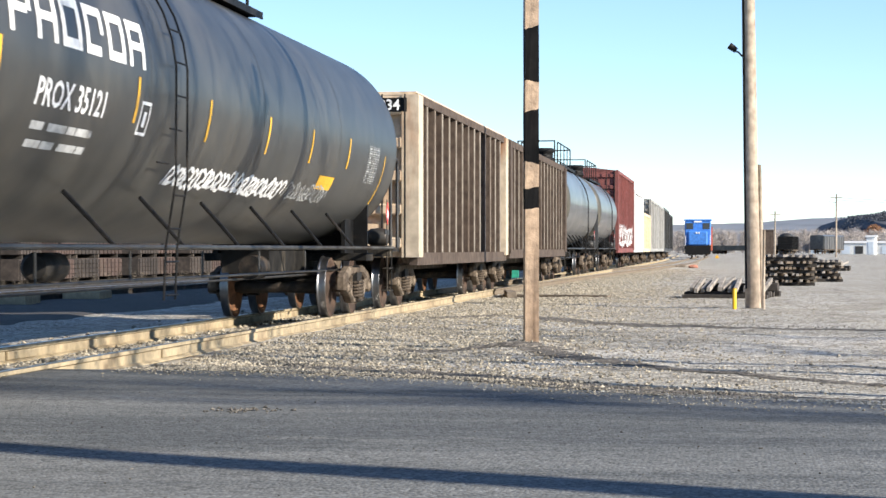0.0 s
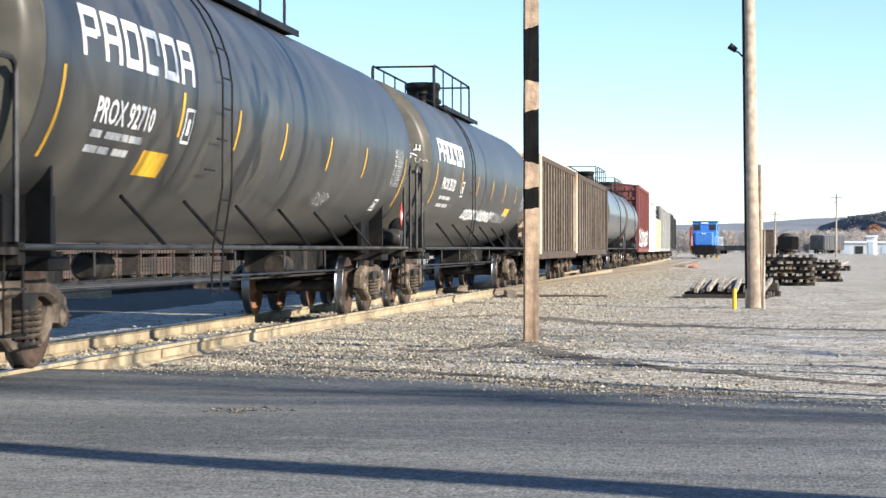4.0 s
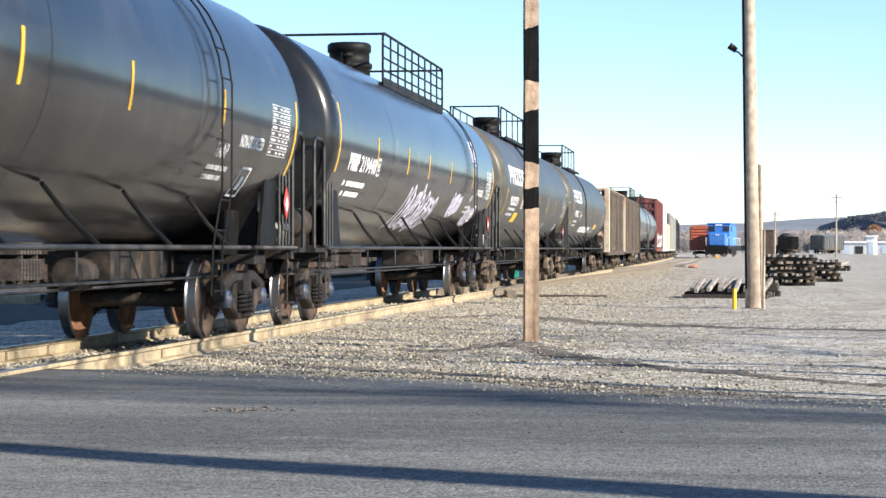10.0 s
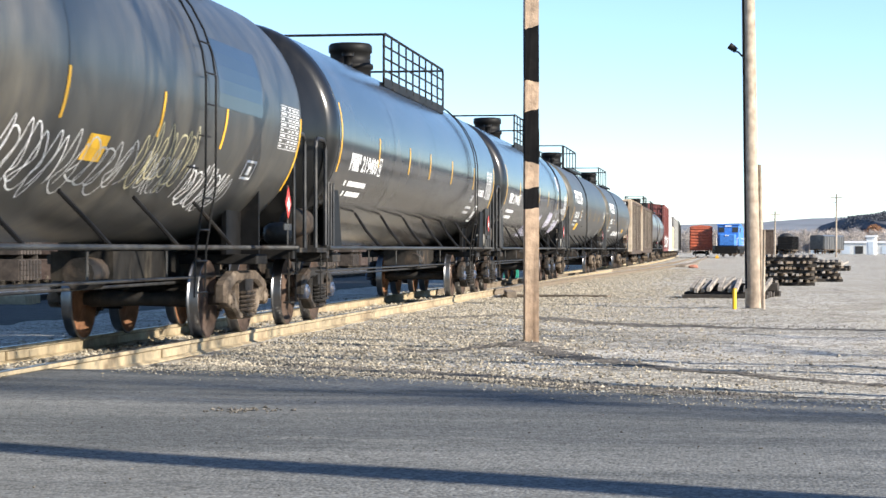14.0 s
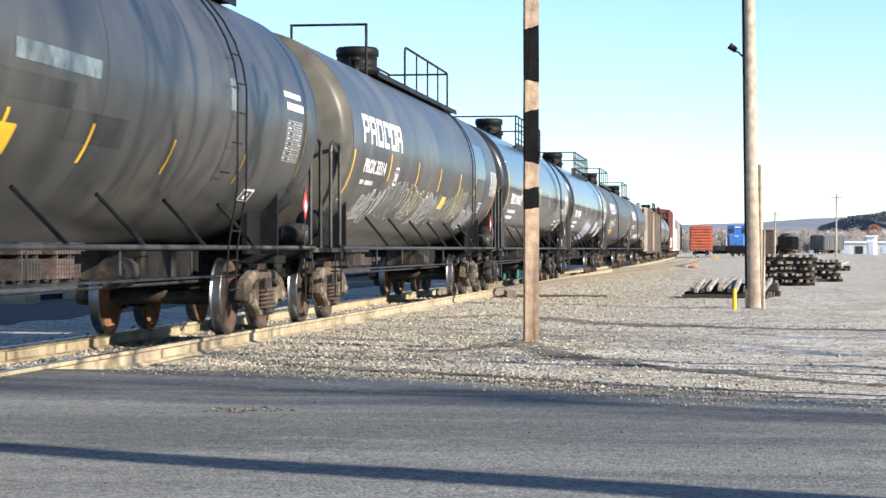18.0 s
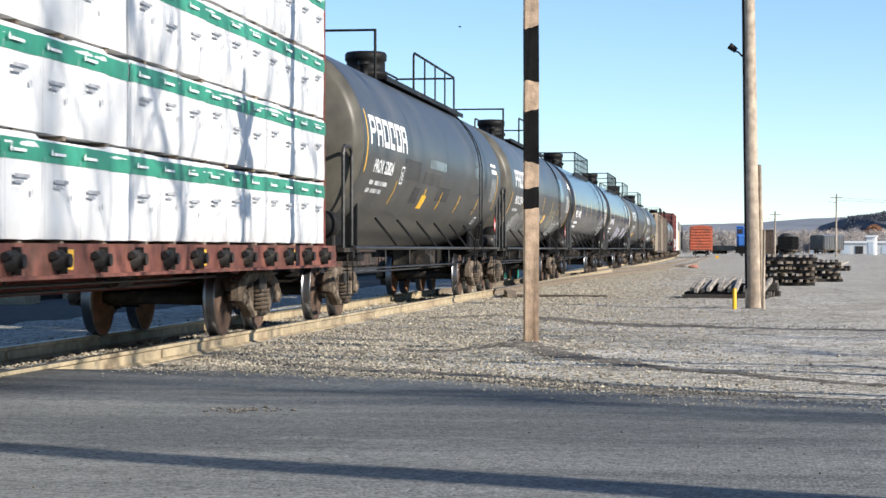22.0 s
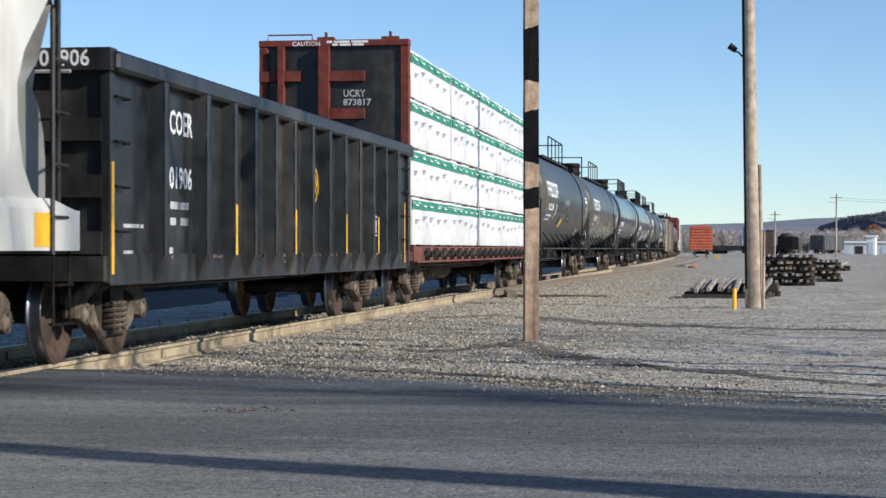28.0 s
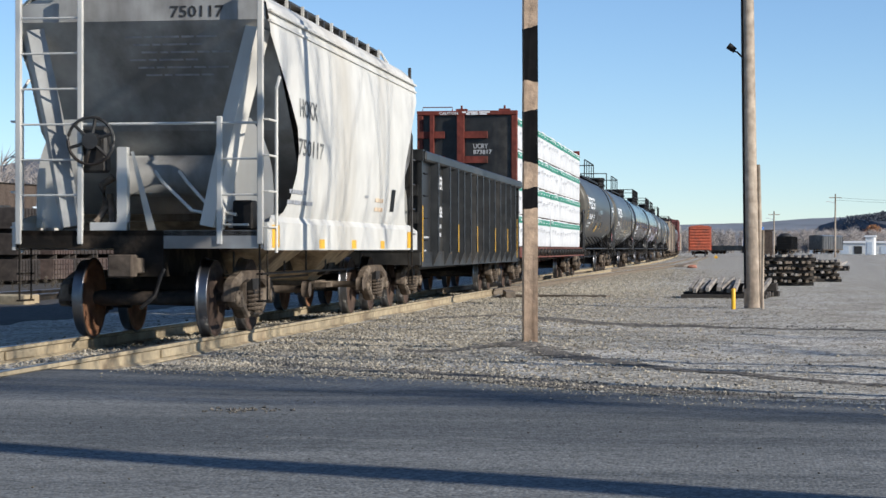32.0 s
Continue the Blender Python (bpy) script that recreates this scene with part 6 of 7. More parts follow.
def tie_stack(x, y, turn, tiers, label, per=9, wide=2.6):
    """Tiers of old ties laid side by side on dark runners, their pale ends to the road."""
    st = thing("tie_stack", label, "tie stack", "stacks of old ties", pose(x, y, GROUND, 0, 0, turn))
    rnd = random.Random(int(x * 10 + y))
    z = 0.0
    for k in range(tiers):
        for yy in (-0.8, 0.75):
            z_run = z + 0.24 + rnd.uniform(-0.005, 0.005)
            share("tie", TIE_DARK, st, pose(rnd.uniform(-0.05, 0.05), yy + rnd.uniform(-0.06, 0.06), z_run, 0, 0, rnd.uniform(-2, 2)) @ Matrix.Diagonal((wide / 2.6, 1, 0.65, 1)))
        z += 0.115
        for i in range(per):
            off = -wide / 2 + 0.13 + (wide - 0.26) * i / (per - 1) + rnd.uniform(-0.03, 0.03)
            share("timber", TIMBER if (k == tiers - 1 or rnd.random() < 0.35) else TIMBER_DARK, st, pose(off, rnd.uniform(-0.15, 0.15), z + 0.045, rnd.uniform(-1, 1), 0, rnd.uniform(-5, 5)) @ Matrix.Diagonal((0.62, 0.95, 0.62, 1)))
        z += 0.09
    return st


def leaning_pile(x, y, turn, n, label, rise, low=True, gap=0.19):
    """Bleached timbers leaning side by side over crossed dark ties."""
    st = thing("tie_pile", label, "tie stack", "stacks of old ties", pose(x, y, GROUND, 0, 0, turn))
    rnd = random.Random(int(x * 10 + y))
    k = (gap * n + 0.1) / 2.6
    for yy, z in ((-0.85, 0.31), (-0.35, 0.37), (0.2, 0.37), (0.7, 0.37), (1.1, 0.37), (0.65, 0.56), (1.05, 0.56)) if low else ((0.4, 0.37), (0.9, 0.37), (0.8, 0.49)):
        share("tie", TIE_DARK, st, pose(rnd.uniform(-0.06, 0.06), yy, z - 0.02, rnd.uniform(-2, 2), 0, rnd.uniform(-2, 2)) @ Matrix.Diagonal((k, 1, 1, 1)))
    for i in range(n):
        off = gap * (i - (n - 1) / 2) + rnd.uniform(-0.03, 0.03)
        share("timber", TIMBER, st, pose(off, rnd.uniform(-0.2, 0.2), 0.14 + rise / 2 + rnd.uniform(-0.02, 0.03), math.degrees(math.asin(rise / 2.3)) + rnd.uniform(-1.5, 1.5), 0, rnd.uniform(-5, 5)) @ Matrix.Diagonal((0.55, 0.62, 0.8, 1)))
    return st


leaning_pile(0.02, 50.3, -9, 12, "propped row of bleached railway timbers on dark ties", 0.36, True, 0.165)
tie_stack(1.8, 68.0, 4, 5, "stack of dark weathered railway ties", 11, 1.95)
tie_stack(3.0, 76.0, 6, 4, "stack of dark weathered railway ties", 10, 2.0)
leaning_pile(5.6, 113.0, -25, 6, "loose propped pile of old railway timbers", 0.42, False, 0.23)

marker = thing("marker_post", "short yellow steel marker post", "post", "", pose(0.1, 40.9, GROUND))
bm = bmesh.new()
tube(bm, [(0, 0, 0), (0, 0, 0.4), (0, 0, 0.42)], [0.042, 0.042, 0.03], 14)
part("tube", bm, M_YELLOW, marker)
rod = thing("rod", "thin weathered upright steel rod", "rod", "", pose(0.68, 41.0, GROUND))
bm = bmesh.new()
tube(bm, [(0, 0, 0), (0.01, 0, 1.6)], 0.028, 8)
part("shaft", bm, M_POLE, rod)

# switch timber and old boards by the turnout, a green switch box and a red lump
for x, y, turn, ln, lab in ((-5.5, 50.5, 8, 2.6, "short weathered switch timber beside the rail"), (-4.3, 50.2, 75, 2.8, "grey board lying on the gravel")):
    bm = bmesh.new()
    box(bm, -0.12, 0.12, -ln / 2, ln / 2, 0.0, 0.16 if turn < 20 else 0.07)
    tb = tagged(part("timber", bevelled(bm, 0.012), M_TIE), lab, "timber")
    tb.matrix_basis = pose(x, y, GROUND, 0, 0, turn)
sw = thing("switch_target", "small green switch target plate on a stand", "switch stand", "", pose(-8.45, 78.0, GROUND))
bm = bmesh.new()
tube(bm, [(0, 0, 0), (0, 0, 0.7)], 0.03, 8)
part("stand", bm, M_BLACK, sw)
bm = bmesh.new()
box(bm, -0.3, 0.3, -0.02, 0.02, 0.08, 0.5)
part("target", bevelled(bm, 0.01), mat("green_plate", (0.03, 0.3, 0.2), 0.5), sw)
bm = bmesh.new()
bmesh.ops.create_icosphere(bm, subdivisions=2, radius=0.35)
for v in bm.verts:
    v.co *= 1 + 0.35 * noise.noise(v.co * 4)
    v.co.z *= 0.45
heap = tagged(part("debris_heap", bm, mat("red_brown_debris", (0.34, 0.15, 0.1), 0.8, 0, 6, 0.4)), "small heap of red-orange debris on the gravel", "debris")
heap.matrix_basis = pose(-2.25, 129.0, GROUND + 0.06)
hyd = thing("trackside_marker", "low yellow trackside marker block", "marker", "", pose(-1.6, 262.0, GROUND))
bm = bmesh.new()
box(bm, -0.22, 0.22, -0.15, 0.15, 0, 0.26)
box(bm, -0.1, 0.1, -0.1, 0.1, 0.26, 0.42)
part("block", bevelled(bm, 0.03), M_YELLOW, hyd)

# dark rail panel lying between the tracks
bm = bmesh.new()
box(bm, -0.3, 0.3, -14, 14, 0, 0.12)
panel = tagged(part("ramp_timber", bevelled(bm, 0.02), M_TIE), "long dark timber lying beside the siding", "timber")
panel.matrix_basis = pose(-3.0, 150.0, GROUND, 0, 0, -1.0)

# ---- far yard: standing cars, buildings, poles ----
def standing_car(name, label, category, x, y, turn, ln, z0, z1, side_mat, end_mat, ribs=10, peak=True):
    car = thing(name, label, category, "standing cars in the yard", pose(x, y, 0, 0, 0, turn))
    e = ln / 2
    bm = bmesh.new()
    box(bm, -1.5, 1.5, -e, e, z0, z1)
    part("body", bm, side_mat, car)
    bm = bmesh.new()
    prof = [(-1.6, z1), (-1.2, z1 + 0.16), (0, z1 + 0.26), (1.2, z1 + 0.16), (1.6, z1)] if peak else [(-1.55, z1), (-1.55, z1 + 0.06), (1.55, z1 + 0.06), (1.55, z1)]
    a = [bm.verts.new((px, -e - 0.05, pz)) for px, pz in prof]
    b = [bm.verts.new((px, e + 0.05, pz)) for px, pz in prof]
    for i in range(len(prof) - 1):
        bm.faces.new((a[i], a[i + 1], b[i + 1], b[i]))
    bm.faces.new(a)
    bm.faces.new(b[::-1])
    bm.faces.new((a[0], b[0], b[-1], a[-1]))
    bmesh.ops.recalc_face_normals(bm, faces=bm.faces)
    part("roof", bm, side_mat, car)
    for s in (-1, 1):
        for k in range(8):
            z = z0 + 0.2 + (z1 - z0 - 0.4) * k / 7
            bm = bmesh.new()
            box(bm, -1.42, 1.42, min(s * e, s * (e + 0.1)), max(s * e, s * (e + 0.1)), z - 0.12, z + 0.12)
            part("end_rib", bevelled(bm, 0.04), end_mat, car)
    for sx in (-1, 1):
        for k in range(ribs):
            yy = -e + 0.3 + (ln - 0.6) * k / (ribs - 1)
            bm = bmesh.new()
            box(bm, min(sx * 1.5, sx * 1.58), max(sx * 1.5, sx * 1.58), yy - 0.08, yy + 0.08, z0, z1)
            part("side_rib", bm, side_mat, car)
        bm = bmesh.new()
        box(bm, sx * 1.45 - 0.06, sx * 1.45 + 0.06, -e, e, z0 - 0.2, z0)
        part("side_sill", bm, M_TRUCK, car)
    bogies(car, e - 2.0, False)
    return car


standing_car("box_car", "faded orange-red boxcar with ribbed end", "boxcar", -4.05, 289.0, 1.0, 15.5, 0.85, 4.1, M_ORANGE, M_ORANGE)
standing_car("gondola_car", "black open-top standing gondola car", "gondola", 11.7, 410.0, -6, 14.0, 0.9, 3.5, M_BLACK, M_BLACK, 10, False)
standing_car("covered_hopper", "grey standing covered hopper car", "hopper car", 20.4, 430.0, -20, 14.0, 1.0, 3.7, M_GREYTANK, M_GREYTANK, 9)
standing_car("flat_load_car", "low dark standing flat car", "flat car", 3.2, 420.0, 60, 16.0, 0.9, 1.7, M_BLACK_DIRTY, M_BLACK_DIRTY, 12, False)
shed = thing("steel_cabinet", "tall weathered brown steel equipment cabinet", "cabinet", "", pose(3.0, 170.0, GROUND))
bm = bmesh.new()
box(bm, -0.65, 0.65, -0.6, 0.6, 0.0, 2.75)
part("body", bevelled(bm, 0.03), M_BROWN, shed)
bm = bmesh.new()
box(bm, -0.6, 0.6, -0.63, -0.6, 0.1, 2.65)
part("door", bevelled(bm, 0.008), M_BROWN, shed)
bm = bmesh.new()
box(bm, -0.7, 0.7, -0.66, 0.64, 2.75, 2.82)
part("lid", bm, M_BROWN, shed)
tank = thing("white_tank", "grey domed vessel standing behind a gondola", "tank", "", pose(11.6, 421.0, GROUND))
bm = bmesh.new()
lathe(bm, [(0, 4.5), (0.7, 4.45), (1.3, 4.1), (1.5, 3.7), (1.5, 0)], 20, lambda r, a, h: (r * math.cos(a), r * math.sin(a), h))
part("shell", bm, M_GREYSTEEL, tank)

for px, py, hgt, lab in ((15.5, 300.0, 9.3, "slender pale utility pole in the yard"), (7.1, 322.0, 7.2, "slender pale utility pole in the yard")):
    po = thing("utility_pole", lab, "utility pole", "utility poles", pose(px, py, GROUND, 0, 0.4, 0))
    bm = bmesh.new()
    tube(bm, [(0, 0, 0), (0, 0, hgt)], [0.15, 0.1], 10)
    part("shaft", bm, M_POLE, po)
    bm = bmesh.new()
    box(bm, -0.9, 0.9, -0.05, 0.05, hgt - 0.6, hgt - 0.48)
    part("crossarm", bm, M_POLE, po)
    bm = bmesh.new()
    tube(bm, [(-0.1, 0, hgt - 1.3), (-1.0, 0, hgt - 1.1), (-1.3, 0, hgt - 1.15)], 0.05, 6)
    part("lamp_arm", bm, M_PALE, po)
wires = thing("overhead_wires", "sagging overhead wires between yard poles", "wires", "", pose(0, 0, 0))
for k, dz in enumerate((0.0, 0.35)):
    bm = bmesh.new()
    tube(bm, [(15.5 + 40 * t, 300 - 20 * t, 8.6 - dz - 2.2 * 4 * t * (1 - t) * 0.4) for t in [i / 16 for i in range(17)]], 0.014, 5)
    part("wire", bm, M_BLACK, wires)


def warehouse(label, x, y, turn, w, d, h, doors, wall_mat):
    b = thing("warehouse", label, "warehouse", "far buildings", pose(x, y, GROUND, 0, 0, turn))
    bm = bmesh.new()
    box(bm, -w / 2, w / 2, 0, d, 0, h)
    part("wall", bm, wall_mat, b)
    bm = bmesh.new()
    q = [bm.verts.new((px, py, pz)) for px in (-w / 2 - 0.3, w / 2 + 0.3) for py, pz in ((-0.3, h), (d / 2, h + 0.35), (d + 0.3, h))]
    bm.faces.new((q[0], q[1], q[4], q[3]))
    bm.faces.new((q[1], q[2], q[5], q[4]))
    bm.faces.new((q[0], q[2], q[1]))
    bm.faces.new((q[3], q[4], q[5]))
    bm.faces.new((q[0], q[3], q[5], q[2]))
    part("roof", bm, M_PALE, b)
    for k in range(doors):
        xx = -w / 2 + w * (k + 0.5) / doors
        bm = bmesh.new()
        box(bm, xx - w / doors * 0.3, xx + w / doors * 0.3, -0.08, 0.0, 0.1, h * 0.72)
        part("door", bm, M_GREYSTEEL if k % 3 else M_PALEBLUE, b)
    return b


warehouse("long low white warehouse with grey doors", 45.0, 560.0, -8, 46, 14, 3.1, 13, M_PALEBLUE)
warehouse("white block shed at the edge of the lot", 28.7, 420.0, -8, 1.7, 6, 3.7, 1, M_WHITEPAINT)
warehouse("low pale trailer-like office in the yard", 31.0, 470.0, -8, 12, 4, 2.6, 4, M_PALE)
warehouse("long brown warehouse with a pale roof behind stacked goods", -62.0, 150.0, 82, 90, 20, 6.8, 9, M_BROWN)

# ---- goods stacked beyond the back track ----
rnd = random.Random(12)
yy = 44.0
k = 0
M_CRATE = mat("brown_stacked_boards", (0.036, 0.029, 0.025), 0.85, 0, 6, 0.4, (0.06, 0.048, 0.041), 0.5, 0.2, 20, per_object=0.35)
M_CLAY = mat("pinkish_stacked_blocks", (0.062, 0.042, 0.036), 0.85, 0, 6, 0.4, (0.075, 0.055, 0.045), 0.5, 0.2, 20, per_object=0.3)
while yy < 150:
    w = rnd.uniform(2.2, 3.4)
    st = thing("goods_stack", "strapped stack of " + ("brown boards on bearers" if k % 2 else "pinkish clay blocks on bearers"), "goods stack", "goods stacked beyond the back track", pose(-24.5 + rnd.uniform(-0.4, 0.4), yy, GROUND, 0, 0, rnd.uniform(-3, 3)))
    layers = rnd.choice((2, 3, 3))
    for a in range(layers):
        for c in range(3):
            bm = bmesh.new()
            z0 = 0.15 + a * 0.86
            box(bm, -1.0, 1.0, -w / 2 + w * c / 3 + 0.03, -w / 2 + w * (c + 1) / 3 - 0.03, z0, z0 + 0.72)
            part("block_pack", bevelled(bm, 0.02), M_CRATE if k % 2 else M_CLAY, st)
        for c in (-0.35, 0.35):
            bm = bmesh.new()
            box(bm, -1.0, 1.0, w * c - 0.06, w * c + 0.06, z0 - 0.13, z0)
            part("bearer", bm, M_TIEDARK, st)
        bm = bmesh.new()
        n = 7
        for i in range(n):
            for j in range(4):
                box(bm, 1.0, 1.05, -w / 2 + w * (i + 0.12) / n, -w / 2 + w * (i + 0.88) / n, z0 + 0.03 + 0.17 * j, z0 + 0.17 + 0.17 * j)
        tagged(part("block_face", bm, M_CRATE if k % 2 else M_CLAY, st), kind="stuff")
    yy += w + rnd.uniform(0.4, 1.6)
    k += 1
# shade-side clutter between the tracks: old ties and a concrete block
for x, y in ((-15.0, 37.5), (-15.4, 41.5), (-15.2, 46.0)):
    for i in range(3):
        bm = bmesh.new()
        box(bm, -0.14, 0.14, -0.5, 0.5, 0, 0.22)
        tb = tagged(part("concrete_block", bevelled(bm, 0.02), M_RAIL), "pale concrete tie end beside the back track", "block", "tie ends by the back track")
        tb.matrix_basis = pose(x - 0.05 * i, y + 0.42 * i, GROUND, 0, 0, 80)

# ---- blue switching engine ----
loco = thing("locomotive", "bright blue diesel switching locomotive with white stripes", "locomotive", "", pose(-3.4, 232, 0))
L = 17.0
bm = bmesh.new()
box(bm, -1.5, 1.5, 0.2, L, 1.0, 1.45)
box(bm, -1.35, 1.35, 5.2, 11.6, 0.45, 1.0)
part("frame", bevelled(bm, 0.03), M_BLACK, loco)
bm = bmesh.new()
box(bm, -1.1, 1.1, 0.7, 2.6, 1.45, 3.1)
part("short_hood", bevelled(bm, 0.12), M_BLUE, loco)
bm = bmesh.new()
box(bm, -1.5, 1.5, 2.6, 5.0, 1.45, 4.3)
part("cab", bevelled(bm, 0.1), M_BLUE, loco)
bm = bmesh.new()
box(bm, -1.6, 1.6, 2.5, 5.1, 4.3, 4.5)
part("cab_roof", bevelled(bm, 0.06), M_BLUE, loco)
for x in (-0.95, 0.95):
    bm = bmesh.new()
    box(bm, x - 0.4, x + 0.4, 2.57, 2.6, 3.35, 4.05)
    part("windscreen", bm, M_GLASS_DARK, loco)
    bm = bmesh.new()
    box(bm, x * 1.585 - 0.02, x * 1.585 + 0.02, 3.0, 4.4, 3.3, 4.0)
    part("side_window", bm, M_GLASS_DARK, loco)
bm = bmesh.new()
box(bm, -0.9, 0.9, 5.0, L - 0.7, 1.45, 4.2)
part("long_hood", bevelled(bm, 0.1), M_BLUE, loco)
bm = bmesh.new()
box(bm, -1.0, 1.0, 8.0, 9.4, 4.2, 4.5)
box(bm, -0.8, 0.8, 13.0, 15.4, 4.2, 4.42)
part("roof_fan", bevelled(bm, 0.05), M_BLUE, loco)
bm = bmesh.new()
box(bm, -0.45, 0.45, 2.52, 2.56, 4.12, 4.3)
part("number_board", bm, M_WHITEPAINT, loco)
for x in (-0.14, 0.14):
    bm = bmesh.new()
    tube(bm, [(x, 0.62, 2.9), (x, 0.75, 2.9)], 0.1, 12)
    part("headlight", bm, M_WHITEPAINT, loco)
bm = bmesh.new()
box(bm, -1.45, 1.45, 0.0, 0.2, 0.45, 1.45)
part("pilot", bevelled(bm, 0.03), M_BLACK, loco)
for x in (-1.4, 1.4):
    bm = bmesh.new()
    tube(bm, [(x, 0.1, 1.45), (x, 0.1, 2.5), (x, 2.5, 2.6)], 0.03, 6)
    tube(bm, [(x, 5.1, 2.5), (x, L - 0.1, 2.5), (x, L - 0.1, 1.45)], 0.03, 6)
    part("hand_rail", bm, M_WHITEPAINT, loco)
    for k in range(5):
        y = 5.6 + 2.5 * k
        bm = bmesh.new()
        tube(bm, [(x, y, 1.45), (x, y, 2.5)], 0.025, 6)
        part("rail_post", bm, M_WHITEPAINT, loco)
    bm = bmesh.new()
    for k in range(3):
        box(bm, x - 0.2, x + 0.2, 0.05, 0.35, 0.5 + 0.3 * k, 0.54 + 0.3 * k)
    part("step", bm, M_BLACK, loco)
for yc in (3.0, 13.8):
    for x in (-1.05, 1.05):
        fr = share("side_frame", FRAME, loco, pose(x, yc, 0.05))
    for w in (-1.1, 1.1):
        ax = share("wheelset", AXLE, loco, pose(0, yc + w, 0.457))
        share("wheel", WHEEL, ax, pose(0.752, 0, 0))
        share("wheel", WHEEL, ax, pose(-0.752, 0, 0) @ FLIP)

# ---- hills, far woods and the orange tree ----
# Both hill colours hold haze: pale blue far off, slightly lifted nearer.
M_HILL = mat("far_hazy_blue_hill", (0.17, 0.19, 0.22), 1.0, 0, 0.03, 0.2, (0.2, 0.2, 0.2), 0.4)
M_HILLDARK = mat("hazy_dark_wooded_hill", (0.06, 0.07, 0.09), 1.0, 0, 0.15, 0.3, (0.085, 0.088, 0.1), 0.4)
M_TWIG = mat("bare_grey_twigs", (0.36, 0.325, 0.3), 1.0, 0, 0.02, 0.25, None, 0, 0, 1, island=0.2)
M_LEAF = mat("rust_orange_leaves", (0.3, 0.15, 0.075), 0.9, 0, 0.5, 0.3, None, 0, 0, 1, island=0.35)


def hill(name, label, material, dist, lo, hi, top, depth, step):
    """A ridge that runs across the view: top(lateral) gives its height."""
    c, s = math.cos(radians(8.13)), math.sin(radians(8.13))
    bm = bmesh.new()
    rows = []
    u = lo
    while u <= hi:
        h = top(u)
        col = []
        for d, k in ((0, 0), (0.12, 0.35), (0.3, 0.7), (0.55, 0.93), (0.75, 1.0), (1.0, 0.85)):
            dd = dist + depth * d
            hh = h * k + (0.05 * h * noise.noise(Vector((u * 0.02, d * 6, dist))) + (0.035 * h * noise.noise(Vector((u * 0.12, d * 14, dist)))) if k else 0)
            col.append(bm.verts.new((u * c - dd * s, u * s + dd * c, GROUND - 0.3 + hh)))
        rows.append(col)
        u += step
    for a, b in zip(rows, rows[1:]):
        for i in range(5):
            bm.faces.new((a[i], b[i], b[i + 1], a[i + 1])).smooth = True
    return tagged(part(name, bm, material), label, "hill", kind="structure")


hill("backdrop_ridge", "distant wooded ridge, blue-grey with painted haze", M_HILL, 1500, -1300, 1300, lambda u: 26 + 4 * noise.noise(Vector((u * 0.006, 0, 0))) + max(0, u - 230) * 0.03, 500, 12)
hill("backdrop_hill", "dark wooded hill beyond the yard", M_HILLDARK, 700, 158, 700, lambda u: 14.2 * min(1, max(0, (u - 165) / 8)) ** 0.7 + max(0, u - 172) * 0.125 + 0.6 * noise.noise(Vector((u * 0.3, 4, 0))), 220, 1.0)
hill("backdrop_hill", "dark wooded hill behind the warehouse", M_HILLDARK, 520, -700, -92, lambda u: 30 + 4 * noise.noise(Vector((u * 0.05, 7, 0))), 200, 4.0)


def twig_trees(name, label, spots, material, thick, seed, n=60):
    """Many small bare trees: stems and fine twigs of real geometry in one sheet of stuff."""
    rnd = random.Random(seed)
    verts, faces = [], []
    def sliver(a, b, w):
        d = Vector(b) - Vector(a)
        s1 = d.cross(Vector((rnd.uniform(-1, 1), rnd.uniform(-1, 1), rnd.uniform(-1, 1)))).normalized() * w
        s2 = d.cross(s1).normalized() * w
        i = len(verts)
        verts.extend([Vector(a) + s1, Vector(a) - s1 * 0.5 + s2 * 0.8, Vector(a) - s1 * 0.5 - s2 * 0.8, Vector(b)])
        faces.extend([(i, i + 1, i + 3), (i + 1, i + 2, i + 3), (i + 2, i, i + 3)])
    for x, y, h in spots:
        sliver((x, y, GROUND), (x + rnd.uniform(-0.3, 0.3), y, GROUND + h * 0.9), 0.02 * h)
        for _ in range(n):
            t = rnd.uniform(0.08, 0.85)
            a = rnd.uniform(0, 6.283)
            r = h * 0.26 * math.sqrt(max(0.06, 1 - ((t - 0.5) / 0.5) ** 2)) * rnd.uniform(0.4, 1.3)
            p = (x + 0.15 * r * math.cos(a), y + 0.15 * r * math.sin(a), GROUND + h * t)
            q = (p[0] + r * math.cos(a), p[1] + r * math.sin(a), p[2] + h * rnd.uniform(0.06, 0.2))
            sliver(p, q, thick * h)
    me = bpy.data.meshes.new(name)
    me.from_pydata(verts, [], faces)
    me.materials.append(material)
    return tagged(new(name, me), label, "woods", kind="stuff")


c8, s8 = math.cos(radians(8.13)), math.sin(radians(8.13))
rnd = random.Random(31)
spots = []
for _ in range(620):
    d = rnd.uniform(560, 690)
    u = rnd.uniform(60, 175)
    spots.append((u * c8 - d * s8, u * s8 + d * c8, rnd.uniform(4.5, 8.0)))
hill_spots = [((u * c8 - d * s8), (u * s8 + d * c8)) for u, d in ((rnd.uniform(162, 230), rnd.uniform(800, 880)) for _ in range(260))]
twig_trees("far_woods", "belt of bare grey-brown trees beyond the yard", spots, M_TWIG, 0.009, 5, 130)
spots = []
for _ in range(150):
    d = rnd.uniform(200, 260)
    u = rnd.uniform(-120, -42)
    spots.append((u * c8 - d * s8, u * s8 + d * c8, rnd.uniform(9, 15)))
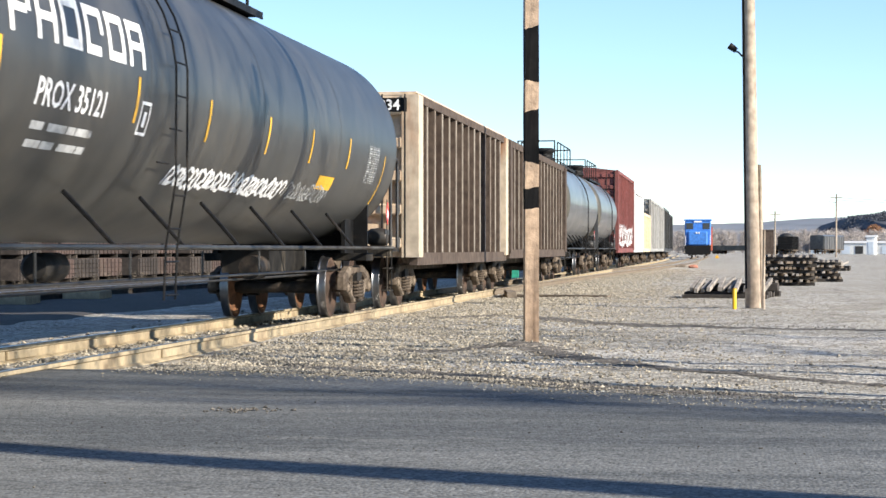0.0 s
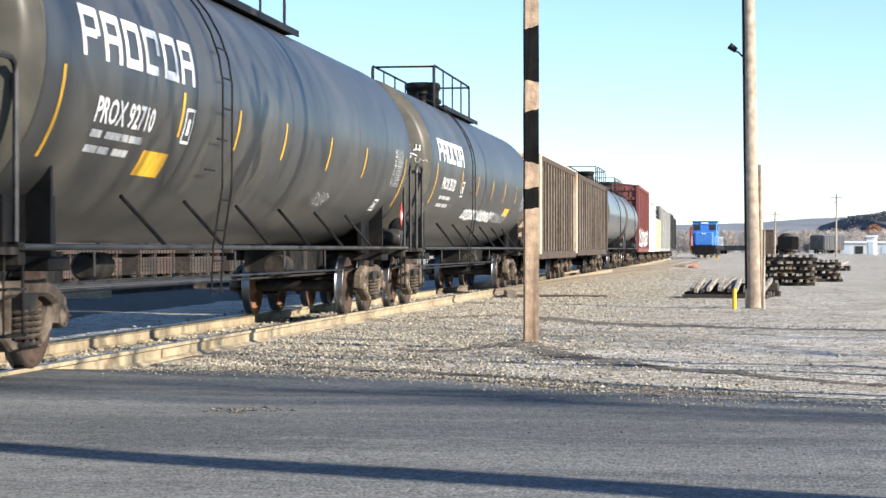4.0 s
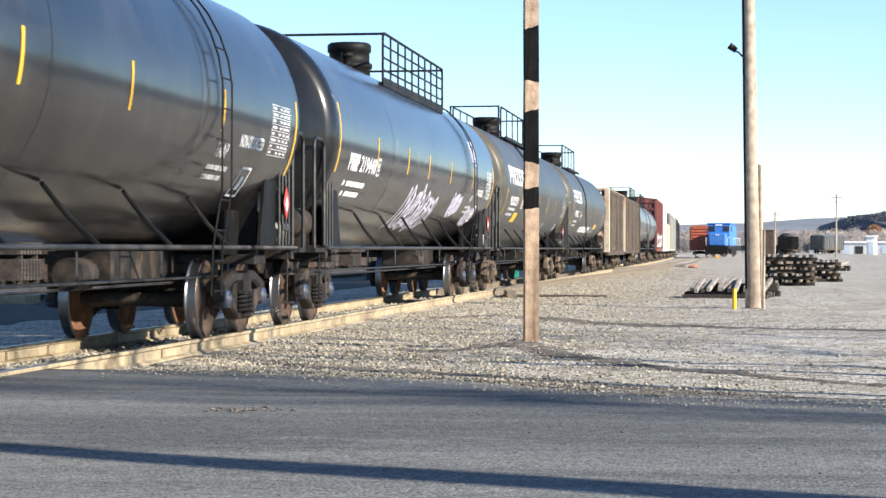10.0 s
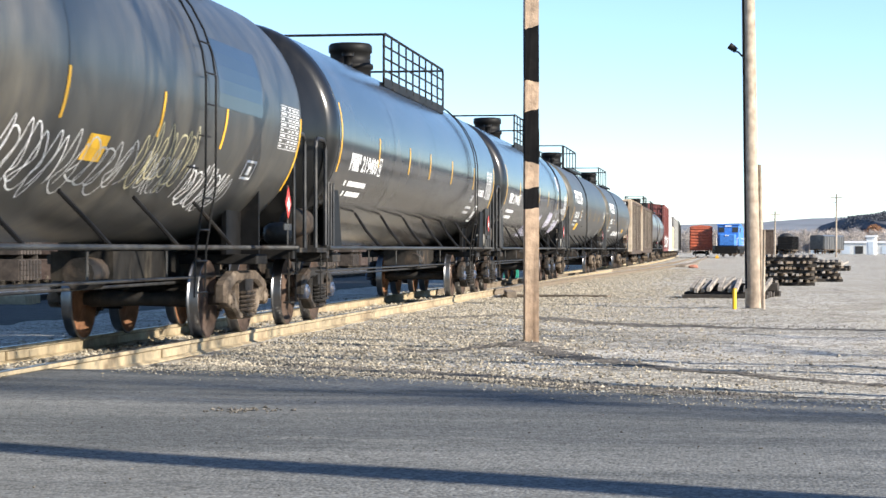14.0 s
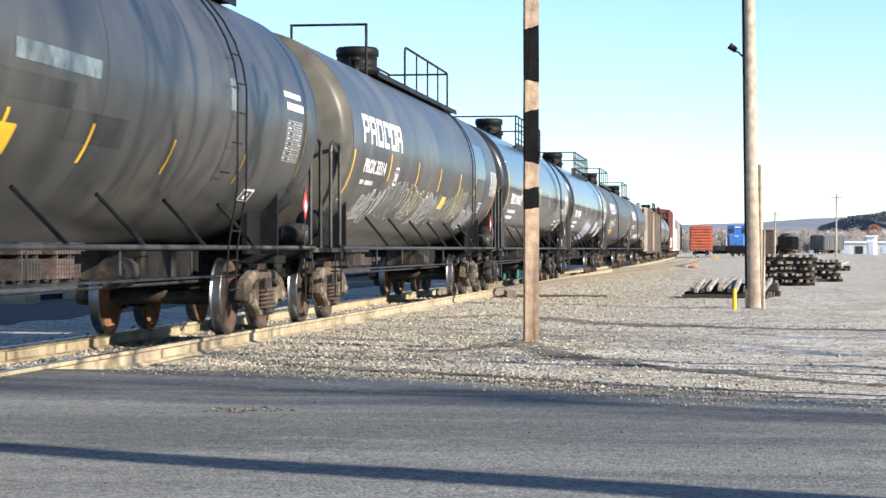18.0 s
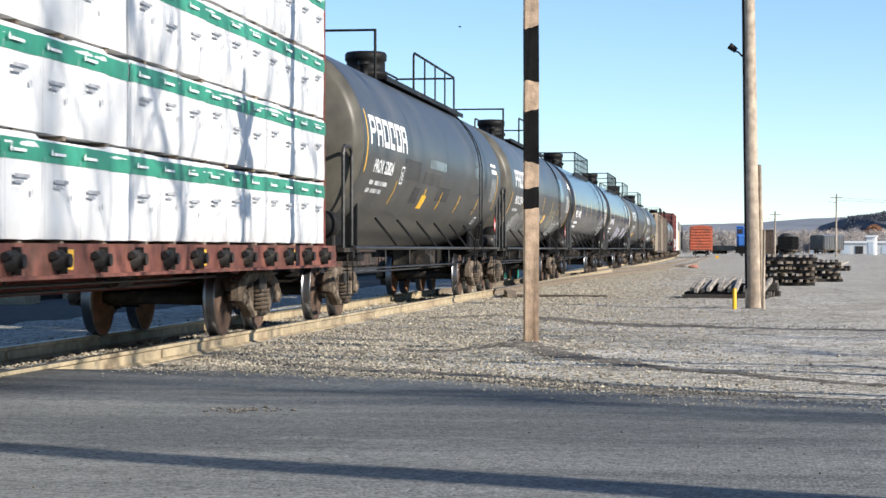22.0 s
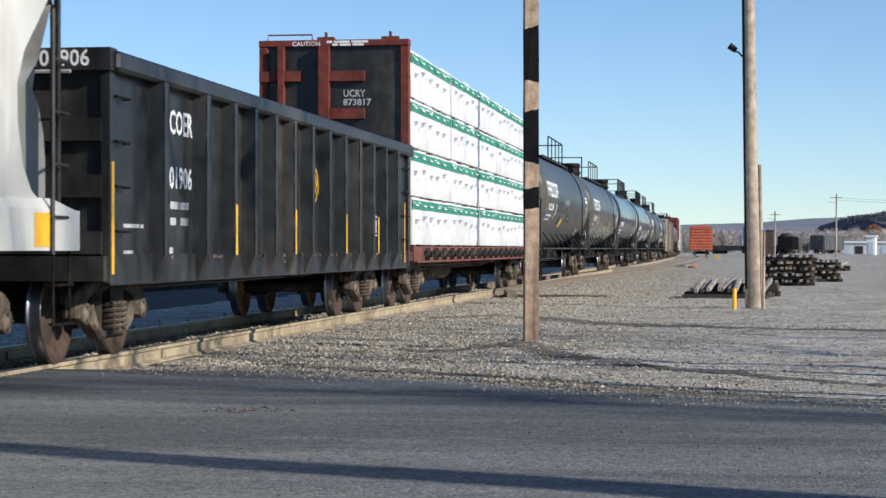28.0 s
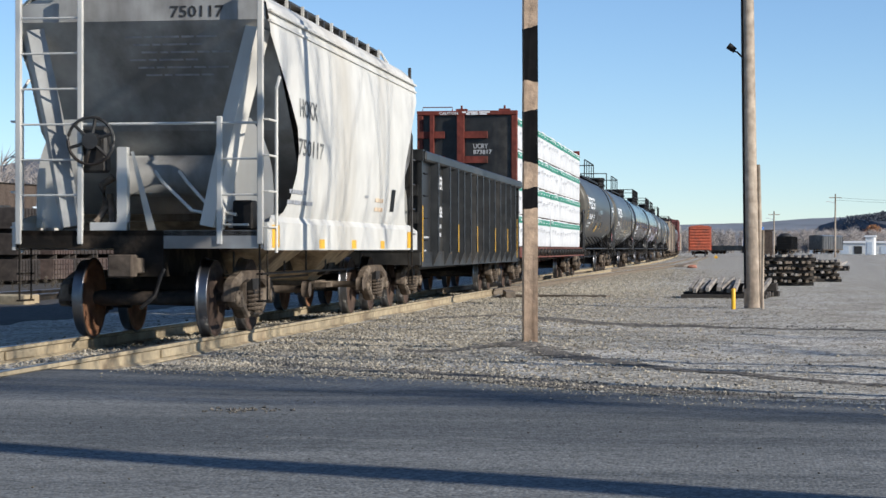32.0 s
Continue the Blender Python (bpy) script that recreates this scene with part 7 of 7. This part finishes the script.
twig_trees("far_woods", "bare trees behind the brown warehouse", spots, M_TWIG, 0.006, 6, 130)
# crowns along the dark hill's crest
verts, faces = [], []
for hx, hy in hill_spots:
    u = hx * c8 + hy * s8
    zt = 14.2 * min(1, max(0, (u - 165) / 8)) ** 0.7 + max(0, u - 172) * 0.125 - 0.8
    for _ in range(110):
        p = Vector((hx + rnd.gauss(0, 2.2), hy + rnd.gauss(0, 2.2), zt + rnd.uniform(-3, 1.0)))
        i = len(verts)
        for _k in range(3):
            verts.append(p + Vector((rnd.uniform(-1, 1), rnd.uniform(-1, 1), rnd.uniform(-1, 1))) * 0.55)
        faces.append((i, i + 1, i + 2))
me = bpy.data.meshes.new("hill_woods")
me.from_pydata(verts, [], faces)
me.materials.append(M_HILLDARK)
tagged(new("hill_woods", me), "dark tree crowns on the near hill", "woods", kind="stuff")
# brush along the back track
spots = [(rnd.uniform(-22.5, -19.5), rnd.uniform(40, 110), rnd.uniform(0.15, 0.45)) for _ in range(160)]
twig_trees("dry_brush", "dry pale brush along the back track", spots, mat("dry_grass", (0.1, 0.085, 0.065), 1.0, 0, 0.8, 0.3, None, 0, 0, 1, island=0.4), 0.02, 7, 40)

tree = thing("tree", "rust-orange autumn tree below the dark hill", "tree", "", pose(142 * c8 - 660 * s8, 142 * s8 + 660 * c8, GROUND))
bm = bmesh.new()
tube(bm, [(0, 0, 0), (0.1, 0, 3), (0, 0.1, 6)], [0.3, 0.22, 0.12], 8)
part("trunk", bm, M_POLE, tree)
verts, faces = [], []
for _ in range(2200):
    a, t = rnd.uniform(0, 6.283), rnd.uniform(0, 1)
    r = 5.2 * math.sin(math.pi * min(0.95, 0.15 + 0.8 * t)) * math.sqrt(rnd.random())
    p = Vector((r * math.cos(a), r * math.sin(a), 2.2 + 7.0 * t))
    i = len(verts)
    for _k in range(3):
        verts.append(p + Vector((rnd.uniform(-1, 1), rnd.uniform(-1, 1), rnd.uniform(-1, 1))) * 0.36)
    faces.append((i, i + 1, i + 2))
me = bpy.data.meshes.new("crown")
me.from_pydata(verts, [], faces)
me.materials.append(M_LEAF)
new("crown", me).parent = tree

# ---- what casts the long shadows from beside the road ----
def along_light(y_rail, dist, x0=-6.13):
    return x0 - lx * dist, y_rail - ly * dist


cx, cy = along_light(22.5, 8.6, -5.5)
zc = 2.35 + 8.6 * math.tan(radians(SUN_ELEV))
buck = thing("crossbuck_sign", "white railway crossbuck sign on a timber post", "crossing sign", "", pose(cx, cy, GROUND, 0, 0, 6))
bm = bmesh.new()
box(bm, -0.07, 0.07, -0.07, 0.07, 0, zc + 0.75 - GROUND)
part("post", bevelled(bm, 0.01), M_POST, buck)
for a in (45, -45):
    bm = bmesh.new()
    box(bm, 0.075, 0.09, -0.115, 0.115, -0.61, 0.61)
    bl = part("blade", bm, M_WHITEPAINT, buck)
    bl.matrix_basis = pose(0.0 if a > 0 else 0.02, 0, zc - GROUND, a)
bm = bmesh.new()
box(bm, 0.075, 0.09, -0.28, 0.28, zc - 0.9 - GROUND, zc - 0.62 - GROUND)
part("lower_sign", bm, M_WHITEPAINT, buck)


def bare_tree(x, y, height, girth, seed, first=2, spread=0.32, depth=2):
    tr = thing("tree", "tall bare leafless roadside tree", "tree", "bare trees beside the road", pose(x, y, GROUND))
    rnd = random.Random(seed)
    bm = bmesh.new()
    bends = [(0, 0, -0.1)]
    for k in range(1, 7):
        bends.append((bends[-1][0] + rnd.uniform(-0.2, 0.2), bends[-1][1] + rnd.uniform(-0.2, 0.2), height * k / 6))
    tube(bm, bends, [girth * (1 - 0.14 * k) for k in range(7)], 10)
    part("trunk", bm, M_POLE, tr)
    bm = bmesh.new()
    def limb(p, d, ln, r, depth):
        pts = [p]
        for _ in range(4):
            d = (d + Vector((rnd.uniform(-0.25, 0.25), rnd.uniform(-0.25, 0.25), rnd.uniform(-0.05, 0.25)))).normalized()
            pts.append(pts[-1] + d * ln / 4)
        tube(bm, pts, [r, r * 0.85, r * 0.7, r * 0.5, r * 0.3], 5, caps=False)
        if depth:
            for k in (2, 3, 4):
                a = rnd.uniform(0, 6.283)
                limb(pts[k], (d + Vector((math.cos(a), math.sin(a), 0.3)) * 0.8).normalized(), ln * 0.55, r * 0.5, depth - 1)
    for k in range(first, 7):
        for _ in range(3):
            a = rnd.uniform(0, 6.283)
            b = Vector(bends[k]) if k < 6 else Vector(bends[6])
            limb(b, Vector((math.cos(a), math.sin(a), 0.7)).normalized(), height * spread * (1.15 - k / 8), girth * 0.35, depth)
    part("limbs", bm, M_POLE, tr)


for i, (yr, dist, h, g) in enumerate(((20.2, 21, 16, 0.15), (23.7, 26, 17, 0.11), (18.4, 19, 15, 0.1), (26.5, 27, 17, 0.12), (11.5, 19, 16, 0.36), (31.0, 30, 17, 0.13))):
    bare_tree(*along_light(yr, dist), h, g, 50 + i, 3 if g > 0.3 else 2)
bare_tree(*along_light(16.2, 62), 30, 0.42, 71, 1, 0.13, 3)
bare_tree(*along_light(15.4, 70), 31, 0.3, 72, 1, 0.13, 3)
bare_tree(*along_light(17.3, 66), 30, 0.3, 73, 1, 0.12, 3)

# ---- birds over the yard ----
BIRDS = []
FLIGHTS = (((0, 600, -900), (7.5, 1250, -60), (9.0, 1479, 54), (9.5, 1547, 53), (10.5, 1690, 40), (32, 4000, -300)),
           ((0, 560, -920), (7.5, 1205, -70), (9.0, 1440, 40), (9.5, 1531, 54), (10.5, 1670, 45), (32, 4000, -250)),
           ((0, 0, -900), (20, 640, -40), (22.4, 850, 58), (23.0, 903, 64), (24.0, 975, 60), (27.0, 1250, -60), (32, 2000, -500)))
for flight in FLIGHTS:
    bird = thing("bird", "small dark bird flying high", "bird", "birds in the sky", pose(0, 0, 40))
    bm = bmesh.new()
    tube(bm, [(0, -0.14, 0), (0, -0.05, 0), (0, 0.08, 0), (0, 0.16, 0)], [0.02, 0.06, 0.05, 0.01], 8)
    part("body", bm, M_BLACK, bird)
    for s in (-1, 1):
        bm = bmesh.new()
        q = [bm.verts.new(p) for p in ((0, -0.08, 0), (s * 0.15, -0.08, 0.07), (s * 0.3, 0.04, 0.03), (s * 0.15, 0.06, 0.06), (0, 0.08, 0))]
        q2 = [bm.verts.new((v.co.x, v.co.y, v.co.z - 0.015)) for v in q]
        bm.faces.new(q)
        bm.faces.new(q2[::-1])
        for i in range(5):
            bm.faces.new((q[i], q2[i], q2[(i + 1) % 5], q[(i + 1) % 5]))
        part("wing", bm, M_BLACK, bird)
    BIRDS.append((bird, flight))

# ---- loose stones on the yard ----
def stones(name, label, n, area, size, seed, material=M_STONE, on_road=False):
    rs = np.random.RandomState(seed)
    base = np.array([(1, 0, 0), (-1, 0, 0), (0, 1, 0), (0, -1, 0), (0, 0, 1), (0.1, 0.1, -0.6)], float)
    tri = np.array([(0, 2, 4), (2, 1, 4), (1, 3, 4), (3, 0, 4), (2, 0, 5), (1, 2, 5), (3, 1, 5), (0, 3, 5)])
    pts = []
    while len(pts) < n:
        x, y = area(rs)
        if on_road:
            pts.append((x, y, -0.045))
        elif y > road_edge(x) + 0.05:
            pts.append((x, y, ground_height(x, y)))
    V = np.empty((n * 6, 3))
    F = np.empty((n * 8, 3), int)
    for i, p in enumerate(pts):
        sc = size * rs.uniform(0.5, 1.3) * np.array([1, rs.uniform(0.6, 1), rs.uniform(0.45, 0.8)])
        a = rs.uniform(0, 6.283)
        ca, sa = math.cos(a), math.sin(a)
        b = (base + rs.uniform(-0.3, 0.3, (6, 3))) * sc
        V[i * 6:i * 6 + 6] = np.stack([b[:, 0] * ca - b[:, 1] * sa + p[0], b[:, 0] * sa + b[:, 1] * ca + p[1], b[:, 2] + p[2] + sc[2] * 0.3], 1)
        F[i * 8:i * 8 + 8] = tri + i * 6
    me = bpy.data.meshes.new(name)
    me.from_pydata(V.tolist(), [], F.tolist())
    me.materials.append(material)
    return tagged(new(name, me), label, "gravel", kind="stuff")


stones("ballast", "coarse pale ballast stones beside the rails", 30000, lambda r: (-5.9 + abs(r.normal(0, 2.4)), 17 + 45 * r.rand() ** 1.4), 0.022, 1)
stones("ballast", "coarse ballast stones farther along the yard", 16000, lambda r: (-5.9 + abs(r.normal(0, 2.2)), 45 + 75 * r.rand()), 0.028, 21)
stones("ballast", "coarse ballast stones between the rails", 3500, lambda r: (r.uniform(-7.5, -6.25), r.uniform(17.8, 60)), 0.035, 2)
stones("gravel", "pale gravel scattered over the yard", 26000, lambda r: (-4 + 14 * r.rand(), 14.5 + 45 * r.rand() ** 1.4), 0.01, 3)
stones("ballast", "pale ballast beyond the far rail", 2500, lambda r: (-7.85 - abs(r.normal(0, 0.5)), r.uniform(18, 60)), 0.04, 4)

# ---- painted shadow lines, dark soil and crumbled edges ----
def strip(name, label, pts, widths, z_off, material, seed):
    """A ragged low dark strip along a line on the ground, for soil and for painted shadows."""
    rnd = random.Random(seed)
    line = []
    for (xa, ya), (xb, yb) in zip(pts, pts[1:]):
        n = max(2, int(math.hypot(xb - xa, yb - ya) / 0.08))
        line += [(xa + (xb - xa) * i / n, ya + (yb - ya) * i / n) for i in range(n)]
    line.append(pts[-1])
    bm = bmesh.new()
    prev = None
    n = len(line)
    for i, (x, y) in enumerate(line):
        k = i / (n - 1) * (len(widths) - 1)
        w = widths[int(k)] + (widths[min(int(k) + 1, len(widths) - 1)] - widths[int(k)]) * (k - int(k))
        if i in (0, n - 1):
            w *= 0.1
        a, b = line[max(i - 1, 0)], line[min(i + 1, n - 1)]
        d = Vector((b[0] - a[0], b[1] - a[1], 0)).normalized()
        nv = Vector((-d.y, d.x, 0))
        wa, wb = w * rnd.uniform(0.25, 0.75), w * rnd.uniform(0.25, 0.75)
        ring = []
        for off, up in ((-wa, 0.0), (0, 1.0), (wb, 0.0)):
            p = Vector((x, y, 0)) + nv * off
            base = -0.045 if p.y < road_edge(p.x) else ground_height(p.x, p.y)
            ring.append(bm.verts.new((p.x, p.y, base + 0.006 + z_off * up * rnd.uniform(0.6, 1.1))))
        if prev:
            for k2 in range(2):
                bm.faces.new((prev[k2], prev[k2 + 1], ring[k2 + 1], ring[k2]))
        prev = ring
    bmesh.ops.recalc_face_normals(bm, faces=bm.faces)
    return tagged(part(name, bm, material), label, "soil", kind="stuff")


# The first three strips draw long cast shadows; the first holds soil too.
strip("soil_shadow_strip", "low dark line of soil and painted shadow along the road", [(-5.3, 19.3), (-4.47, 20.3), (-3.94, 20.1), (-3.27, 19.6), (-2.75, 19.1), (-2.32, 18.7), (-1.44, 17.75), (-0.91, 17.07), (-0.28, 16.5)], [0.4, 0.6, 0.5, 0.22, 0.12], 0.014, M_SOILSHADOW, 1)
strip("soil_shadow_strip", "thin painted shadow line across the gravel", [(-2.2, 23.3), (-1.37, 21.4), (-0.69, 20.5), (0.21, 19.5), (1.4, 18.6), (3, 17.4)], [0.5, 0.3, 0.14, 0.1], 0.015, M_SOILSHADOW, 2)
strip("soil_shadow_strip", "painted shadow line across the yard", [(-5.2, 34.5), (-3.66, 35.6), (-2.77, 34.0), (-1.7, 31.9), (0.08, 31.0), (2.3, 30.5), (6, 29.8)], [0.4, 0.8, 0.5, 0.22, 0.2], 0.02, M_SOILSHADOW, 3)
strip("soil_shadow_strip", "crumbled dark road edge", [(-5.6, 18.6), (-4.6, 18.2), (-3.2, 17.6), (-2.3, 17.0), (-1.2, 16.0), (-0.4, 15.4), (0.12, 15.5), (0.68, 15.7), (1.6, 15.8)], [0.2, 0.14, 0.1, 0.12], 0.012, M_SOILSHADOW, 4)
strip("soil_mound", "dark clods at the foot of the post", [(-3.9, 23.6), (-3.2, 23.4), (-2.6, 23.5), (-2.2, 23.3)], [0.25, 0.3, 0.45], 0.025, M_SOILSHADOW, 5)
stones("asphalt_crumbs", "dark crumbs along the broken road edge", 3500, lambda r: (lambda x: (x, road_edge(x) + abs(r.normal(0.1, 0.5))))(r.uniform(-6, -1)), 0.018, 8, M_CRUMB)
stones("asphalt_crumbs", "dark crumbs along the yard's painted shadow line", 500, lambda r: (lambda x: (x, 33.6 - 0.55 * (x + 2.7) + r.normal(0, 0.35)))(r.uniform(-5, 2)), 0.016, 9, M_CRUMB)
stones("asphalt_crumbs", "dark crumbs along the line of soil and shadow", 3500, lambda r: (lambda x: (x, 19.1 - 0.95 * (x + 2.75) + r.normal(0, 0.3)))(r.uniform(-5, 0.5)), 0.018, 10, M_CRUMB)

stones("road_gravel", "pale gravel strayed over the road edge", 3200, lambda r: (lambda x: (x, road_edge(x) - abs(r.normal(0.05, 0.45))))(r.uniform(-5.5, 5)), 0.011, 22, M_STONE, True)
stones("asphalt_chips", "dark loose chips in a worn spot of the road", 90, lambda r: (r.normal(-3.22, 0.12), r.normal(13.2, 0.1)), 0.016, 14, M_CRUMB, True)
stones("asphalt_chips", "dark loose chips scattered on the asphalt", 260, lambda r: (r.uniform(-6, 2.6), r.uniform(8.5, 15.5)), 0.008, 15, M_CRUMB, True)


# ---- movement ----
def motions():
    times = [i * 0.5 for i in range(65)]
    for ob, y0 in ROLLING:
        walk(ob, [(t, on_track(y0 + travel(t))) for t in times])
    spin = [i * 0.1 for i in range(321)]
    for ob, m in TURNING:
        walk(ob, [(t, m @ Matrix.Rotation(-travel(t) / 0.457, 4, "X")) for t in spin])
    # the engine draws away over the yard ladder
    steps = ((0, -3.6, 231.9, 0.6), (3, -3.3, 241.5, -2), (6, -2.7, 251.3, -5), (9, -1.95, 261.5, -6), (12, -1.05, 270.7, -6), (15.5, 0.1, 282.5, -5), (19, 1.3, 294.0, -5), (23, 2.6, 305.0, -5), (27, 3.3, 312.0, -5), (32, 3.55, 316.0, -5))
    walk(loco, [(t, pose(x, y, 0, 0, 0, a)) for t, x, y, a in steps])
    # birds cross the sky
    f = 784 / math.tan(radians(24.91 / 2))
    for bird, flight in BIRDS:
        rows = []
        for t, px, py in flight:
            d = 190.0
            r, u = (px - 784) / f * d, (441.5 - py) / f * d
            rows.append((t, pose(r * c8 - d * s8, r * s8 + d * c8, EYE + u, 0, 0, -80)))
        walk(bird, rows)


motions()
